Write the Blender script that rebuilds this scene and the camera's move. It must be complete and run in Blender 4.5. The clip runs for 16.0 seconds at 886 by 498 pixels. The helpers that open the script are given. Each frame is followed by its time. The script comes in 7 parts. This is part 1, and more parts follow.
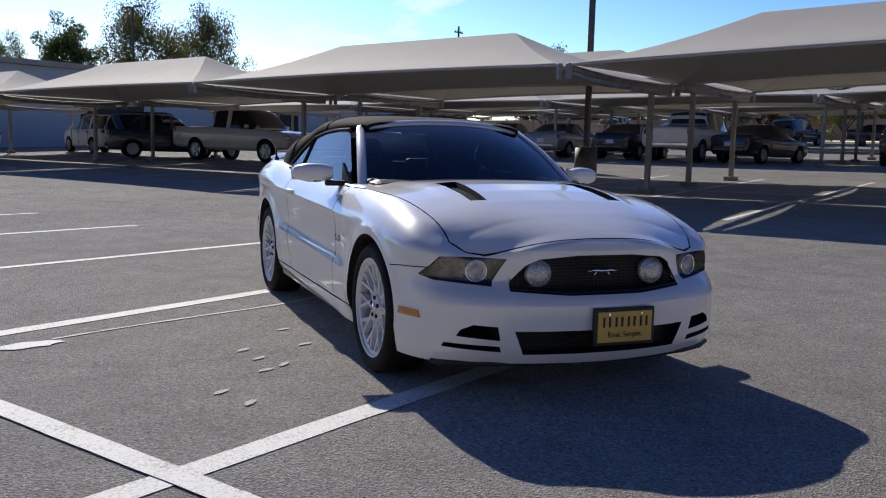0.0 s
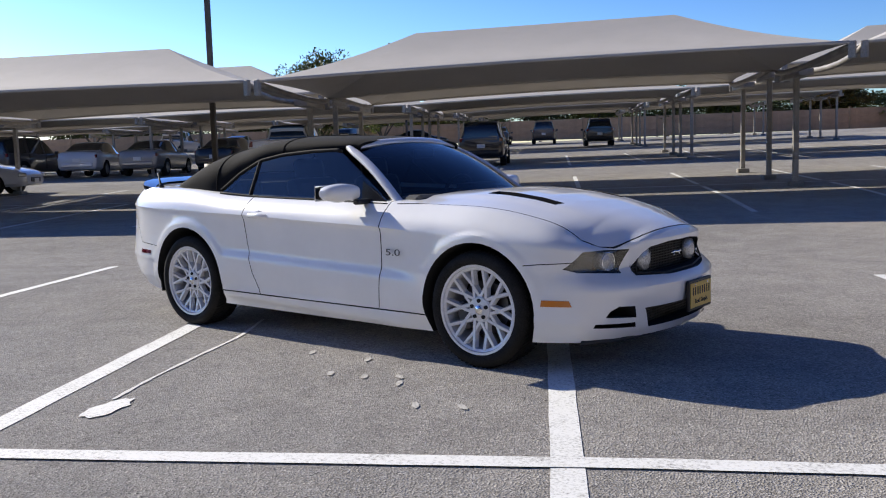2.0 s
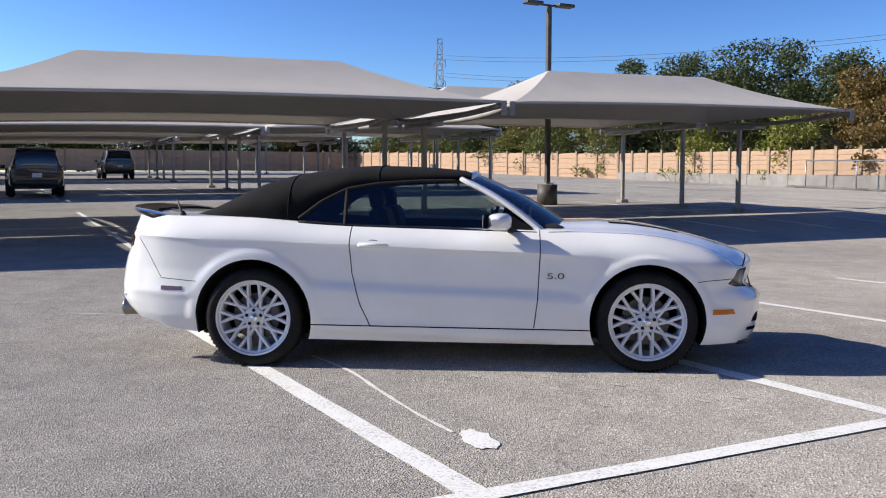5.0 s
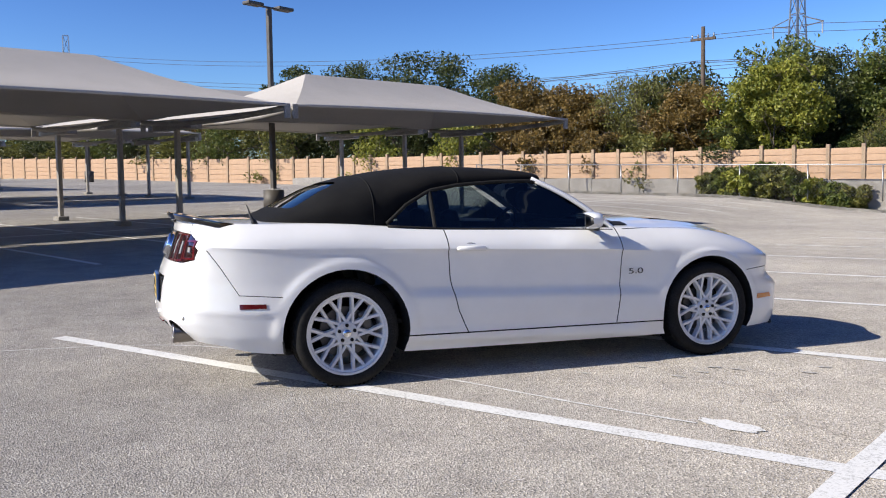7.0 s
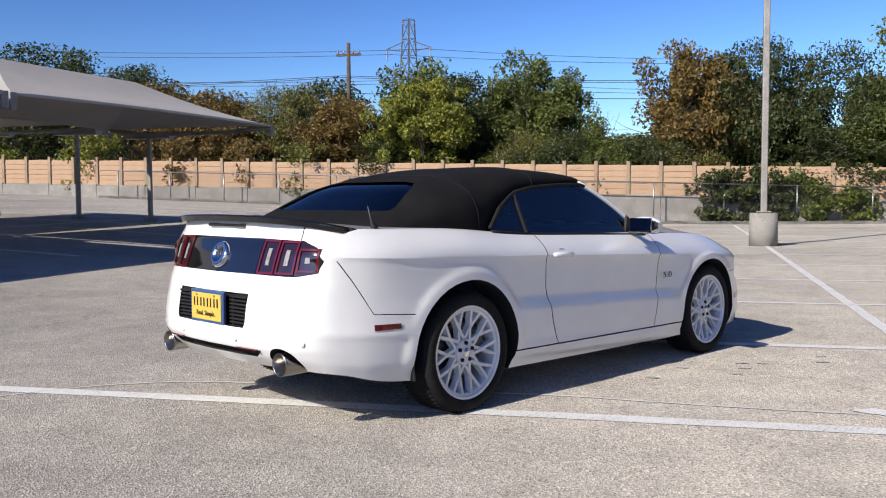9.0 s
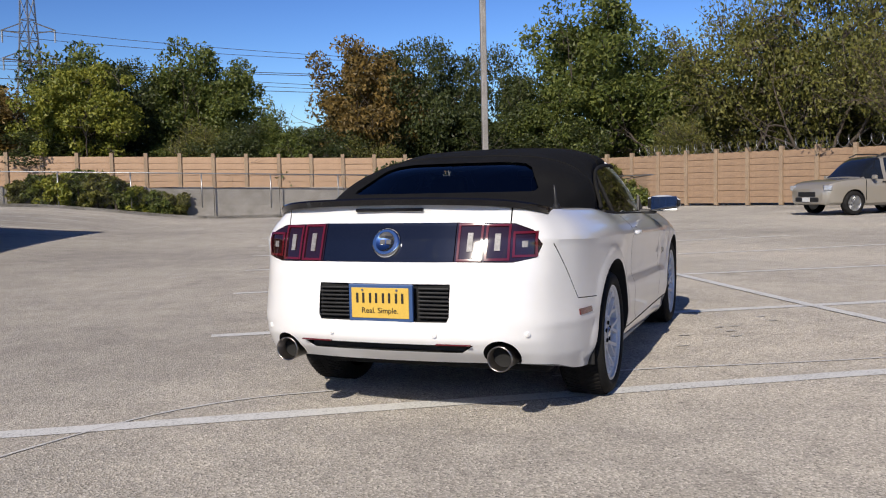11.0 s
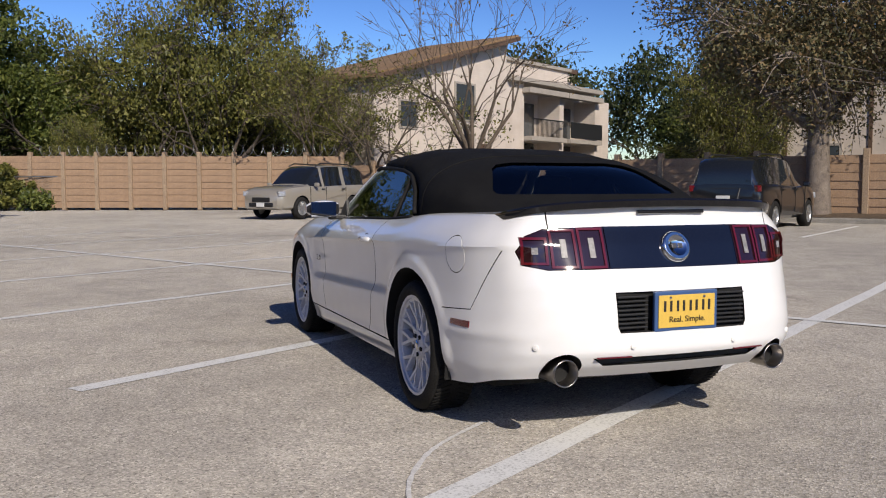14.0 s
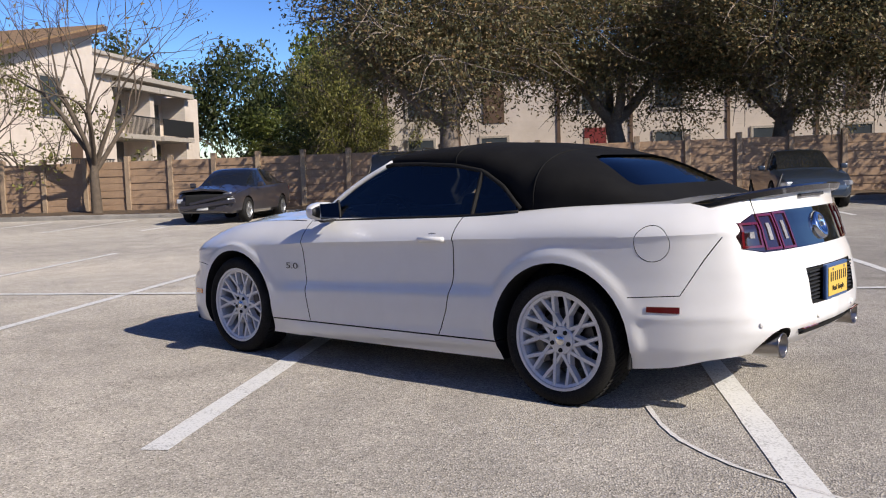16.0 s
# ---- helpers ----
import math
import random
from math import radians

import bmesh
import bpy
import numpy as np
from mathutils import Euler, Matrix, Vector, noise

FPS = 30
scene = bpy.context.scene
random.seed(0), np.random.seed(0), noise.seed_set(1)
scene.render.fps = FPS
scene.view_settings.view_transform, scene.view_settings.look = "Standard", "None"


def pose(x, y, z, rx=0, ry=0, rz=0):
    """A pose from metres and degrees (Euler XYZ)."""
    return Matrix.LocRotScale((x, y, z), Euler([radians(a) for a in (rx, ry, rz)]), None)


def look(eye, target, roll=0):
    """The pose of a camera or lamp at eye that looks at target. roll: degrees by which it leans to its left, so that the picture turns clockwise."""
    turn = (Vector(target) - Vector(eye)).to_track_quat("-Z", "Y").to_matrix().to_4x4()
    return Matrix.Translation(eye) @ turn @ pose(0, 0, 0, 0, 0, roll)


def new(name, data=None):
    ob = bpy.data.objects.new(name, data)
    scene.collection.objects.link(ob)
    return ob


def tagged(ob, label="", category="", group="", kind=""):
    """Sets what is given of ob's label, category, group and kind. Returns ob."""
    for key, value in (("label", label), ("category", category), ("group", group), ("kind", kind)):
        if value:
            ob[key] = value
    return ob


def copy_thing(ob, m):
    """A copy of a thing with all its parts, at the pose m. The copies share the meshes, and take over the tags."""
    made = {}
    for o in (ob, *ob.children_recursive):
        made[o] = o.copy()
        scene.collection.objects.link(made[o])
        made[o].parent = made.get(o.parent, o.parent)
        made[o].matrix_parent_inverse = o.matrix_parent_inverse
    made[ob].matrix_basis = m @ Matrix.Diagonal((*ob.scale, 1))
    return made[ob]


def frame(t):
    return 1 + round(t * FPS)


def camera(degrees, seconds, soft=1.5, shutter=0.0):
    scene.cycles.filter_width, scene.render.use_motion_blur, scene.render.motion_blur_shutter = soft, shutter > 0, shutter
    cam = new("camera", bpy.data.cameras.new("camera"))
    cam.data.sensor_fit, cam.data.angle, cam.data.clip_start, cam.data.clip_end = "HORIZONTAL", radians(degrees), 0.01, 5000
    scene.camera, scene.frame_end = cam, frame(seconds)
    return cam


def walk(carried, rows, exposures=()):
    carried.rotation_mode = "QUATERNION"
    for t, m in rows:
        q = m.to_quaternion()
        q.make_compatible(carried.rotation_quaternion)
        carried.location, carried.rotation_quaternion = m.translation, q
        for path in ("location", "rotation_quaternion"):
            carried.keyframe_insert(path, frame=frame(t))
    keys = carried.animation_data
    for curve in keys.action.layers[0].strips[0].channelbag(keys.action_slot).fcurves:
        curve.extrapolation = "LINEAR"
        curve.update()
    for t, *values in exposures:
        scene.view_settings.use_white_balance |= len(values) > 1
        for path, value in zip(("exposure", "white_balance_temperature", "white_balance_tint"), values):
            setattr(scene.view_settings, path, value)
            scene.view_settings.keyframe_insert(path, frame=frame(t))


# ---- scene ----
cam = camera(52.9, 16.0, soft=1.1)
PATH = [
    (0, (5.847, -2.334, 1.212), (4.01, -1.577, 0.982), 1.5),
    (0.5, (5.555, -3.074, 1.189), (3.834, -2.075, 0.987), 1.6),
    (1, (5.216, -3.768, 1.198), (3.632, -2.562, 1.014), 0.2),
    (1.5, (4.841, -4.426, 1.223), (3.41, -3.041, 1.032), -1.0),
    (2, (4.388, -5.028, 1.226), (3.156, -3.465, 1.024), -1.6),
    (2.5, (3.888, -5.605, 1.244), (2.867, -3.894, 1.068), -1.0),
    (3, (3.295, -6.116, 1.236), (2.392, -4.339, 1.066), -0.8),
    (3.5, (2.628, -6.535, 1.247), (1.852, -4.698, 1.091), -1.2),
    (3.7, (2.344, -6.674, 1.271), (1.666, -4.799, 1.119), -1.1),
    (5.8, (-0.879, -6.996, 1.252), (-0.693, -5.009, 1.121), 0.0),
    (6, (-1.188, -6.925, 1.26), (-0.916, -4.947, 1.138), -0.2),
    (6.5, (-1.953, -6.739, 1.26), (-1.489, -4.797, 1.142), -0.2),
    (7, (-2.658, -6.401, 1.243), (-1.99, -4.52, 1.113), -0.9),
    (7.5, (-3.341, -5.988, 1.246), (-2.471, -4.193, 1.107), -0.6),
    (8, (-3.935, -5.46, 1.224), (-2.869, -3.773, 1.088), -0.6),
    (8.5, (-4.484, -4.864, 1.22), (-3.22, -3.319, 1.103), -0.1),
    (8.7, (-4.692, -4.644, 1.22), (-3.368, -3.15, 1.106), -0.1),
    (10.8, (-6.246, -2.106, 1.165), (-4.408, -1.329, 1.026), -1.2),
    (11, (-6.318, -1.809, 1.174), (-4.456, -1.09, 1.037), -1.3),
    (11.5, (-6.539, -1.073, 1.186), (-4.607, -0.579, 1.032), -1.1),
    (12, (-6.538, -0.354, 1.181), (-4.569, -0.052, 1.006), -1.2),
    (12.5, (-6.512, 0.355, 1.21), (-4.519, 0.398, 1.043), -0.3),
    (13, (-6.346, 1.065, 1.201), (-4.358, 0.896, 1.067), 0.1),
    (13.5, (-6.118, 1.775, 1.202), (-4.181, 1.292, 1.073), 0.6),
    (14, (-5.778, 2.458, 1.192), (-3.92, 1.733, 1.049), 0.0),
    (14.5, (-5.439, 3.132, 1.2), (-3.679, 2.191, 1.065), -0.4),
    (15, (-4.975, 3.726, 1.203), (-3.353, 2.566, 1.041), -0.6),
    (15.5, (-4.482, 4.306, 1.218), (-3.019, 2.951, 1.057), -0.9),
    (16, (-3.896, 4.787, 1.229), (-2.603, 3.269, 1.064), -1.8),
]
walk(cam, [(t, look(eye, target, roll)) for t, eye, target, roll in PATH],
     [(t, stops, kelvin, tint) for t, stops, kelvin, tint in ((0, 0.49, 6600, 6.5), (1.5, 0.83, 6600, 7), (3.5, 1.08, 6650, 7), (7, 1.05, 6650, 7.5), (8.7, 0.87, 6700, 8),
                                                              (11, 0.38, 6850, 9), (12.5, 0.20, 6900, 9.5), (14, 0.34, 6900, 9.5), (15, 0.47, 6850, 9.5), (16, 0.76, 6850, 9.5))])

# ---- world and sun ----
SUN_ELEV = 32.0
world = bpy.data.worlds.new("sky_world")
scene.world = world
world.use_nodes = True
wn = world.node_tree.nodes
wl = world.node_tree.links
sky = wn.new("ShaderNodeTexSky")
sky.sky_type = "NISHITA"
sky.sun_disc = False
sky.sun_elevation = radians(SUN_ELEV)
sky.sun_rotation = radians(-90)
sky.air_density = 1.0
sky.dust_density = 0.3
sky.ozone_density = 4.0
wn["Background"].inputs["Strength"].default_value = 0.108
deep = wn.new("ShaderNodeGamma")          # a clear winter sky: deeper blue away from the sun
deep.inputs["Gamma"].default_value = 1.8
thin = wn.new("ShaderNodeVectorMath")
thin.operation = "SCALE"
thin.inputs["Scale"].default_value = 0.4
wl.new(sky.outputs["Color"], thin.inputs[0])
wl.new(thin.outputs["Vector"], deep.inputs["Color"])
# thin clouds low over the western horizon
geo = wn.new("ShaderNodeTexCoord")
stretch = wn.new("ShaderNodeMapping")
stretch.inputs["Scale"].default_value = (1.6, 2.0, 6.0)
wl.new(geo.outputs["Generated"], stretch.inputs["Vector"])
puff = wn.new("ShaderNodeTexNoise")
puff.inputs["Scale"].default_value = 1.9
puff.inputs["Detail"].default_value = 7.0
puff.inputs["Roughness"].default_value = 0.6
wl.new(stretch.outputs["Vector"], puff.inputs["Vector"])
edge = wn.new("ShaderNodeMapRange")
edge.inputs["From Min"].default_value = 0.555
edge.inputs["From Max"].default_value = 0.68
wl.new(puff.outputs["Fac"], edge.inputs["Value"])
axes = wn.new("ShaderNodeSeparateXYZ")
wl.new(geo.outputs["Generated"], axes.inputs["Vector"])
west = wn.new("ShaderNodeMapRange")
west.inputs["From Min"].default_value = -0.72
west.inputs["From Max"].default_value = -0.93
wl.new(axes.outputs["X"], west.inputs["Value"])
cover = wn.new("ShaderNodeMath")
cover.operation = "MULTIPLY"
wl.new(edge.outputs["Result"], cover.inputs[0])
wl.new(west.outputs["Result"], cover.inputs[1])
clouds = wn.new("ShaderNodeMix")
clouds.data_type = "RGBA"
clouds.inputs[7].default_value = (7.0, 7.2, 7.5, 1)
wl.new(cover.outputs[0], clouds.inputs[0])
pale = wn.new("ShaderNodeHueSaturation")
pale.inputs["Saturation"].default_value = 1.0
tint = wn.new("ShaderNodeVectorMath")          # less green in the haze over the horizon
tint.operation = "MULTIPLY"
tint.inputs[1].default_value = (0.93, 0.88, 1.0)
wl.new(deep.outputs["Color"], tint.inputs[0])
wl.new(tint.outputs["Vector"], pale.inputs["Color"])
wl.new(pale.outputs["Color"], clouds.inputs[6])
wl.new(clouds.outputs[2], wn["Background"].inputs["Color"])
sun_data = bpy.data.lights.new("sun", "SUN")
sun_data.energy = 3.6
sun_data.angle = radians(0.5)
sun_data.color = (1.0, 0.925, 0.835)
sun = new("sun", sun_data)
sun.matrix_world = look((-20, 0, 20 * math.tan(radians(SUN_ELEV))), (0, 0, 0))

# ---- materials ----
def mat(name, base, rough=0.5, metal=0.0, **kw):
    """Plain principled material; base may be a colour."""
    m = bpy.data.materials.new(name)
    m.use_nodes = True
    b = m.node_tree.nodes["Principled BSDF"]
    b.inputs["Base Color"].default_value = (*base, 1)
    b.inputs["Roughness"].default_value = rough
    b.inputs["Metallic"].default_value = metal
    for k, v in kw.items():
        b.inputs[k.replace("_", " ")].default_value = v
    return m


def noise_node(m, scale, detail=4.0, rough=0.6, coords="Object"):
    n = m.node_tree.nodes
    tc = n.new("ShaderNodeTexCoord")
    t = n.new("ShaderNodeTexNoise")
    t.inputs["Scale"].default_value = scale
    t.inputs["Detail"].default_value = detail
    t.inputs["Roughness"].default_value = rough
    m.node_tree.links.new(tc.outputs[coords], t.inputs["Vector"])
    return t


def ramp(m, src, stops):
    r = m.node_tree.nodes.new("ShaderNodeValToRGB")
    e = r.color_ramp.elements
    while len(e) < len(stops):
        e.new(0.5)
    for el, (p, c) in zip(e, stops):
        el.position = p
        el.color = (*c, 1) if len(c) == 3 else c
    m.node_tree.links.new(src, r.inputs["Fac"])
    return r


def mix(m, kind, fac, a, b):
    x = m.node_tree.nodes.new("ShaderNodeMix")
    x.data_type = "RGBA"
    x.blend_type = kind
    for sock, v in ((x.inputs[0], fac), (x.inputs[6], a), (x.inputs[7], b)):
        if isinstance(v, (int, float)):
            sock.default_value = v
        elif isinstance(v, tuple):
            sock.default_value = (*v, 1)
        else:
            m.node_tree.links.new(v, sock)
    return x.outputs[2]


def grainy(name, c1, c2, scale=6.0, fine=120.0, rough=0.8, bump=0.2, dist=0.004, big=0.35, coords="Object", metal=0.0, grain=0.5):
    """Two scales of colour variation and a fine bump."""
    m = mat(name, c1, rough, metal)
    b = m.node_tree.nodes["Principled BSDF"]
    n1 = noise_node(m, scale, 5.0, 0.65, coords)
    n2 = noise_node(m, fine, 2.0, 0.5, coords)
    r1 = ramp(m, n1.outputs["Fac"], [(0.5 - big / 2, c1), (0.5 + big / 2, c2)])
    r2 = ramp(m, n2.outputs["Fac"], [(0.3, (1 - grain,) * 3), (0.7, (1 + grain * 0.4,) * 3)])
    col = mix(m, "MULTIPLY", 1.0, r1.outputs["Color"], r2.outputs["Color"])
    m.node_tree.links.new(col, b.inputs["Base Color"])
    bp = m.node_tree.nodes.new("ShaderNodeBump")
    bp.inputs["Strength"].default_value = bump
    bp.inputs["Distance"].default_value = dist
    m.node_tree.links.new(n2.outputs["Fac"], bp.inputs["Height"])
    m.node_tree.links.new(bp.outputs["Normal"], b.inputs["Normal"])
    return m


def asphalt_mat():
    m = mat("asphalt", (0.2, 0.19, 0.18), 0.92, Diffuse_Roughness=0.6)
    nt = m.node_tree
    b = nt.nodes["Principled BSDF"]
    tc = nt.nodes.new("ShaderNodeTexCoord")
    vo = nt.nodes.new("ShaderNodeTexVoronoi")
    vo.inputs["Scale"].default_value = 105.0
    nt.links.new(tc.outputs["Object"], vo.inputs["Vector"])
    stone = ramp(m, vo.outputs["Color"], [(0.0, (0.118, 0.112, 0.103)), (0.3, (0.292, 0.275, 0.25)), (0.7, (0.416, 0.39, 0.358)), (1.0, (0.645, 0.61, 0.56))])
    big = noise_node(m, 0.16, 6.0, 0.62)
    tone = ramp(m, big.outputs["Fac"], [(0.32, (0.72, 0.71, 0.71)), (0.52, (1.0, 0.99, 0.97)), (0.7, (1.16, 1.13, 1.09))])
    mid = noise_node(m, 2.2, 6.0, 0.7)
    tone2 = ramp(m, mid.outputs["Fac"], [(0.33, (0.82, 0.82, 0.82)), (0.62, (1.07, 1.07, 1.06))])
    col = mix(m, "MULTIPLY", 1.0, stone.outputs["Color"], tone.outputs["Color"])
    col = mix(m, "MULTIPLY", 1.0, col, tone2.outputs["Color"])
    # fine cracks and oil spots
    cr = nt.nodes.new("ShaderNodeTexVoronoi")
    cr.feature = "DISTANCE_TO_EDGE"
    cr.inputs["Scale"].default_value = 0.11
    dn = noise_node(m, 0.9, 8.0, 0.7)
    ad = nt.nodes.new("ShaderNodeVectorMath")
    ad.operation = "MULTIPLY_ADD"
    nt.links.new(dn.outputs["Color"], ad.inputs[0])
    ad.inputs[1].default_value = (2.2, 2.2, 0)
    nt.links.new(tc.outputs["Object"], ad.inputs[2])
    nt.links.new(ad.outputs["Vector"], cr.inputs["Vector"])
    crack = ramp(m, cr.outputs["Distance"], [(0.0, (0.62, 0.61, 0.6)), (0.0022, (1, 1, 1))])
    col = mix(m, "MULTIPLY", 0.7, col, crack.outputs["Color"])
    sp = noise_node(m, 0.8, 2.0, 0.5)
    spots = ramp(m, sp.outputs["Fac"], [(0.69, (1, 1, 1)), (0.76, (0.72, 0.71, 0.7))])
    col = mix(m, "MULTIPLY", 1.0, col, spots.outputs["Color"])
    nt.links.new(col, b.inputs["Base Color"])
    bp = nt.nodes.new("ShaderNodeBump")
    bp.inputs["Strength"].default_value = 0.8
    bp.inputs["Distance"].default_value = 0.008
    nt.links.new(vo.outputs["Distance"], bp.inputs["Height"])
    nt.links.new(bp.outputs["Normal"], b.inputs["Normal"])
    return m


def paint_line_mat():
    """White road paint, worn through in specks."""
    m = mat("road_paint", (0.75, 0.75, 0.73), 0.8)
    nt = m.node_tree
    b = nt.nodes["Principled BSDF"]
    n1 = noise_node(m, 70.0, 3.0, 0.6)
    n2 = noise_node(m, 3.0, 6.0, 0.7)
    s = nt.nodes.new("ShaderNodeMath")
    s.operation = "MULTIPLY_ADD"
    nt.links.new(n2.outputs["Fac"], s.inputs[0])
    s.inputs[1].default_value = 0.55
    nt.links.new(n1.outputs["Fac"], s.inputs[2])
    r = ramp(m, s.outputs[0], [(0.52, (0.27, 0.26, 0.245)), (0.65, (0.55, 0.55, 0.53)), (0.80, (0.72, 0.72, 0.70))])
    nt.links.new(r.outputs["Color"], b.inputs["Base Color"])
    return m


FADED = grainy("faded_paint", (0.74, 0.73, 0.71), (0.60, 0.585, 0.56), 14.0, 90.0, 0.85, 0.1, 0.002, grain=0.25)
SPOT = grainy("worn_paint_spot", (0.56, 0.54, 0.51), (0.40, 0.385, 0.36), 22.0, 120.0, 0.85, 0.1, 0.002, grain=0.4)
ASPHALT = asphalt_mat()
LINE = paint_line_mat()
CONCRETE = grainy("concrete", (0.36, 0.34, 0.31), (0.25, 0.235, 0.21), 2.0, 60.0, 0.9, 0.25)
FABRIC = grainy("shade_fabric", (0.50, 0.47, 0.43), (0.43, 0.405, 0.37), 0.5, 400.0, 0.85, 0.1, 0.002, grain=0.2)
STEEL_POST = grainy("weathered_steel", (0.40, 0.375, 0.34), (0.27, 0.25, 0.225), 3.0, 80.0, 0.55, 0.1, metal=0.3)
GALV = grainy("galvanised_steel", (0.45, 0.46, 0.47), (0.35, 0.36, 0.37), 3.0, 90.0, 0.4, 0.05, metal=0.8)
# dark steel parts, and lamp bases with canopy shade put into their colour
DARK_STEEL_SHADE = grainy("dark_steel_and_shade", (0.05, 0.045, 0.04), (0.09, 0.08, 0.07), 3.0, 90.0, 0.6, 0.1)
WALL_TAN = grainy("tan_concrete_plank", (0.50, 0.335, 0.215), (0.37, 0.245, 0.158), 1.3, 50.0, 0.9, 0.15, 0.004, grain=0.22)
WALL_BROWN = grainy("weathered_brown_plank", (0.40, 0.265, 0.165), (0.26, 0.175, 0.115), 1.6, 40.0, 0.9, 0.3, 0.006, grain=0.35)
WALL_POST = grainy("tan_concrete_post", (0.40, 0.30, 0.20), (0.31, 0.22, 0.15), 1.3, 50.0, 0.9, 0.3, 0.006)

def car_paint(name, c):
    m = mat(name, c, 0.28)
    b = m.node_tree.nodes["Principled BSDF"]
    b.inputs["Coat Weight"].default_value = 1.0
    b.inputs["Coat Roughness"].default_value = 0.03
    n = noise_node(m, 3.0, 5.0, 0.6)
    r = ramp(m, n.outputs["Fac"], [(0.35, tuple(x * 0.95 for x in c)), (0.65, c)])
    m.node_tree.links.new(r.outputs["Color"], b.inputs["Base Color"])
    return m


def dark_glass(name, tint, alpha_glass=0.5):
    """Tinted window pane: part see-through, part dark gloss."""
    m = bpy.data.materials.new(name)
    m.use_nodes = True
    nt = m.node_tree
    out = nt.nodes["Material Output"]
    nt.nodes.remove(nt.nodes["Principled BSDF"])
    tr = nt.nodes.new("ShaderNodeBsdfTransparent")
    tr.inputs["Color"].default_value = (*tint, 1)
    gl = nt.nodes.new("ShaderNodeBsdfGlossy")
    gl.inputs["Roughness"].default_value = 0.01
    fr = nt.nodes.new("ShaderNodeFresnel")
    fr.inputs["IOR"].default_value = 1.85
    mx = nt.nodes.new("ShaderNodeMixShader")
    nt.links.new(fr.outputs["Fac"], mx.inputs["Fac"])
    nt.links.new(tr.outputs["BSDF"], mx.inputs[1])
    nt.links.new(gl.outputs["BSDF"], mx.inputs[2])
    nt.links.new(mx.outputs["Shader"], out.inputs["Surface"])
    return m


WHITE_PAINT = car_paint("white_car_paint", (0.84, 0.84, 0.83))
BLACK_PLASTIC = grainy("black_plastic", (0.012, 0.012, 0.013), (0.02, 0.02, 0.02), 20.0, 300.0, 0.5, 0.1, 0.001)
BLACK_GLOSS = mat("black_gloss", (0.006, 0.006, 0.007), 0.06, Coat_Weight=1.0)
CAVITY = mat("dark_cavity", (0.008, 0.008, 0.008), 0.9)
SOFT_TOP = grainy("black_canvas", (0.007, 0.007, 0.008), (0.013, 0.013, 0.013), 5.0, 500.0, 0.9, 0.35, 0.0015)
RUBBER = grainy("tyre_rubber", (0.014, 0.014, 0.014), (0.026, 0.025, 0.024), 8.0, 150.0, 0.75, 0.2, 0.002)
RIM = grainy("silver_wheel_paint", (0.74, 0.75, 0.78), (0.68, 0.69, 0.72), 6.0, 100.0, 0.3, 0.02, 0.001, metal=0.2, grain=0.1)
for m_ in (SOFT_TOP, RUBBER):
    m_.node_tree.nodes["Principled BSDF"].inputs["Specular IOR Level"].default_value = 0.15
CHROME = mat("chrome", (0.75, 0.76, 0.78), 0.08, 1.0)
DISC = mat("brake_disc", (0.10, 0.10, 0.105), 0.4, 0.8)
CALIPER = mat("dark_caliper", (0.05, 0.05, 0.055), 0.45)
AMBER = mat("amber_lens", (0.65, 0.20, 0.02), 0.12, Coat_Weight=1.0)
RED_LENS = mat("red_lens", (0.11, 0.006, 0.009), 0.1, Coat_Weight=1.0)
TAIL_DARK = mat("smoked_tail_lens", (0.02, 0.006, 0.007), 0.06, Coat_Weight=1.0)
LAMP_BAR = grainy("reversing_lens", (0.34, 0.33, 0.33), (0.20, 0.195, 0.195), 40.0, 160.0, 0.45, 0.4, 0.002)
CLEAR_LAMP = mat("clear_lamp", (0.36, 0.36, 0.37), 0.2, 0.4)
REFLECTOR = grainy("lamp_reflector", (0.62, 0.63, 0.65), (0.45, 0.46, 0.48), 25.0, 120.0, 0.18, 0.6, 0.004, metal=0.45)
WINDOW = dark_glass("tinted_window", (0.52, 0.60, 0.60))
SCREEN = dark_glass("windscreen_glass", (0.55, 0.61, 0.63))
REAR_GLASS = dark_glass("rear_window_glass", (0.62, 0.66, 0.66))
LENS_GLASS = dark_glass("clear_lens_glass", (0.90, 0.91, 0.92))
for lk in [k for k in LENS_GLASS.node_tree.links if k.to_socket.name == "Fac"]:
    LENS_GLASS.node_tree.links.remove(lk)
LENS_GLASS.node_tree.nodes["Mix Shader"].inputs["Fac"].default_value = 0.09
SEAT = grainy("charcoal_leather", (0.02, 0.02, 0.022), (0.03, 0.03, 0.032), 8.0, 200.0, 0.5, 0.2, 0.002)
DASH = grainy("dark_dashboard", (0.016, 0.016, 0.018), (0.024, 0.024, 0.026), 10.0, 250.0, 0.6, 0.2, 0.002)
PLATE_YELLOW = grainy("yellow_plate", (0.72, 0.48, 0.09), (0.66, 0.43, 0.08), 12.0, 200.0, 0.4, 0.05, 0.001, grain=0.1)
PLATE_INK = mat("black_ink", (0.02, 0.018, 0.015), 0.5)
PLATE_BLUE = mat("blue_plate_frame", (0.04, 0.09, 0.22), 0.4)
LAMP_BOWL = grainy("lamp_bowl", (0.20, 0.185, 0.165), (0.07, 0.065, 0.06), 18.0, 60.0, 0.25, 0.6, 0.006, metal=0.4)
MIRROR_DARK = mat("mirror_glass", (0.55, 0.57, 0.60), 0.03, 1.0)
EXHAUST = mat("burnt_steel", (0.32, 0.30, 0.28), 0.28, 1.0)
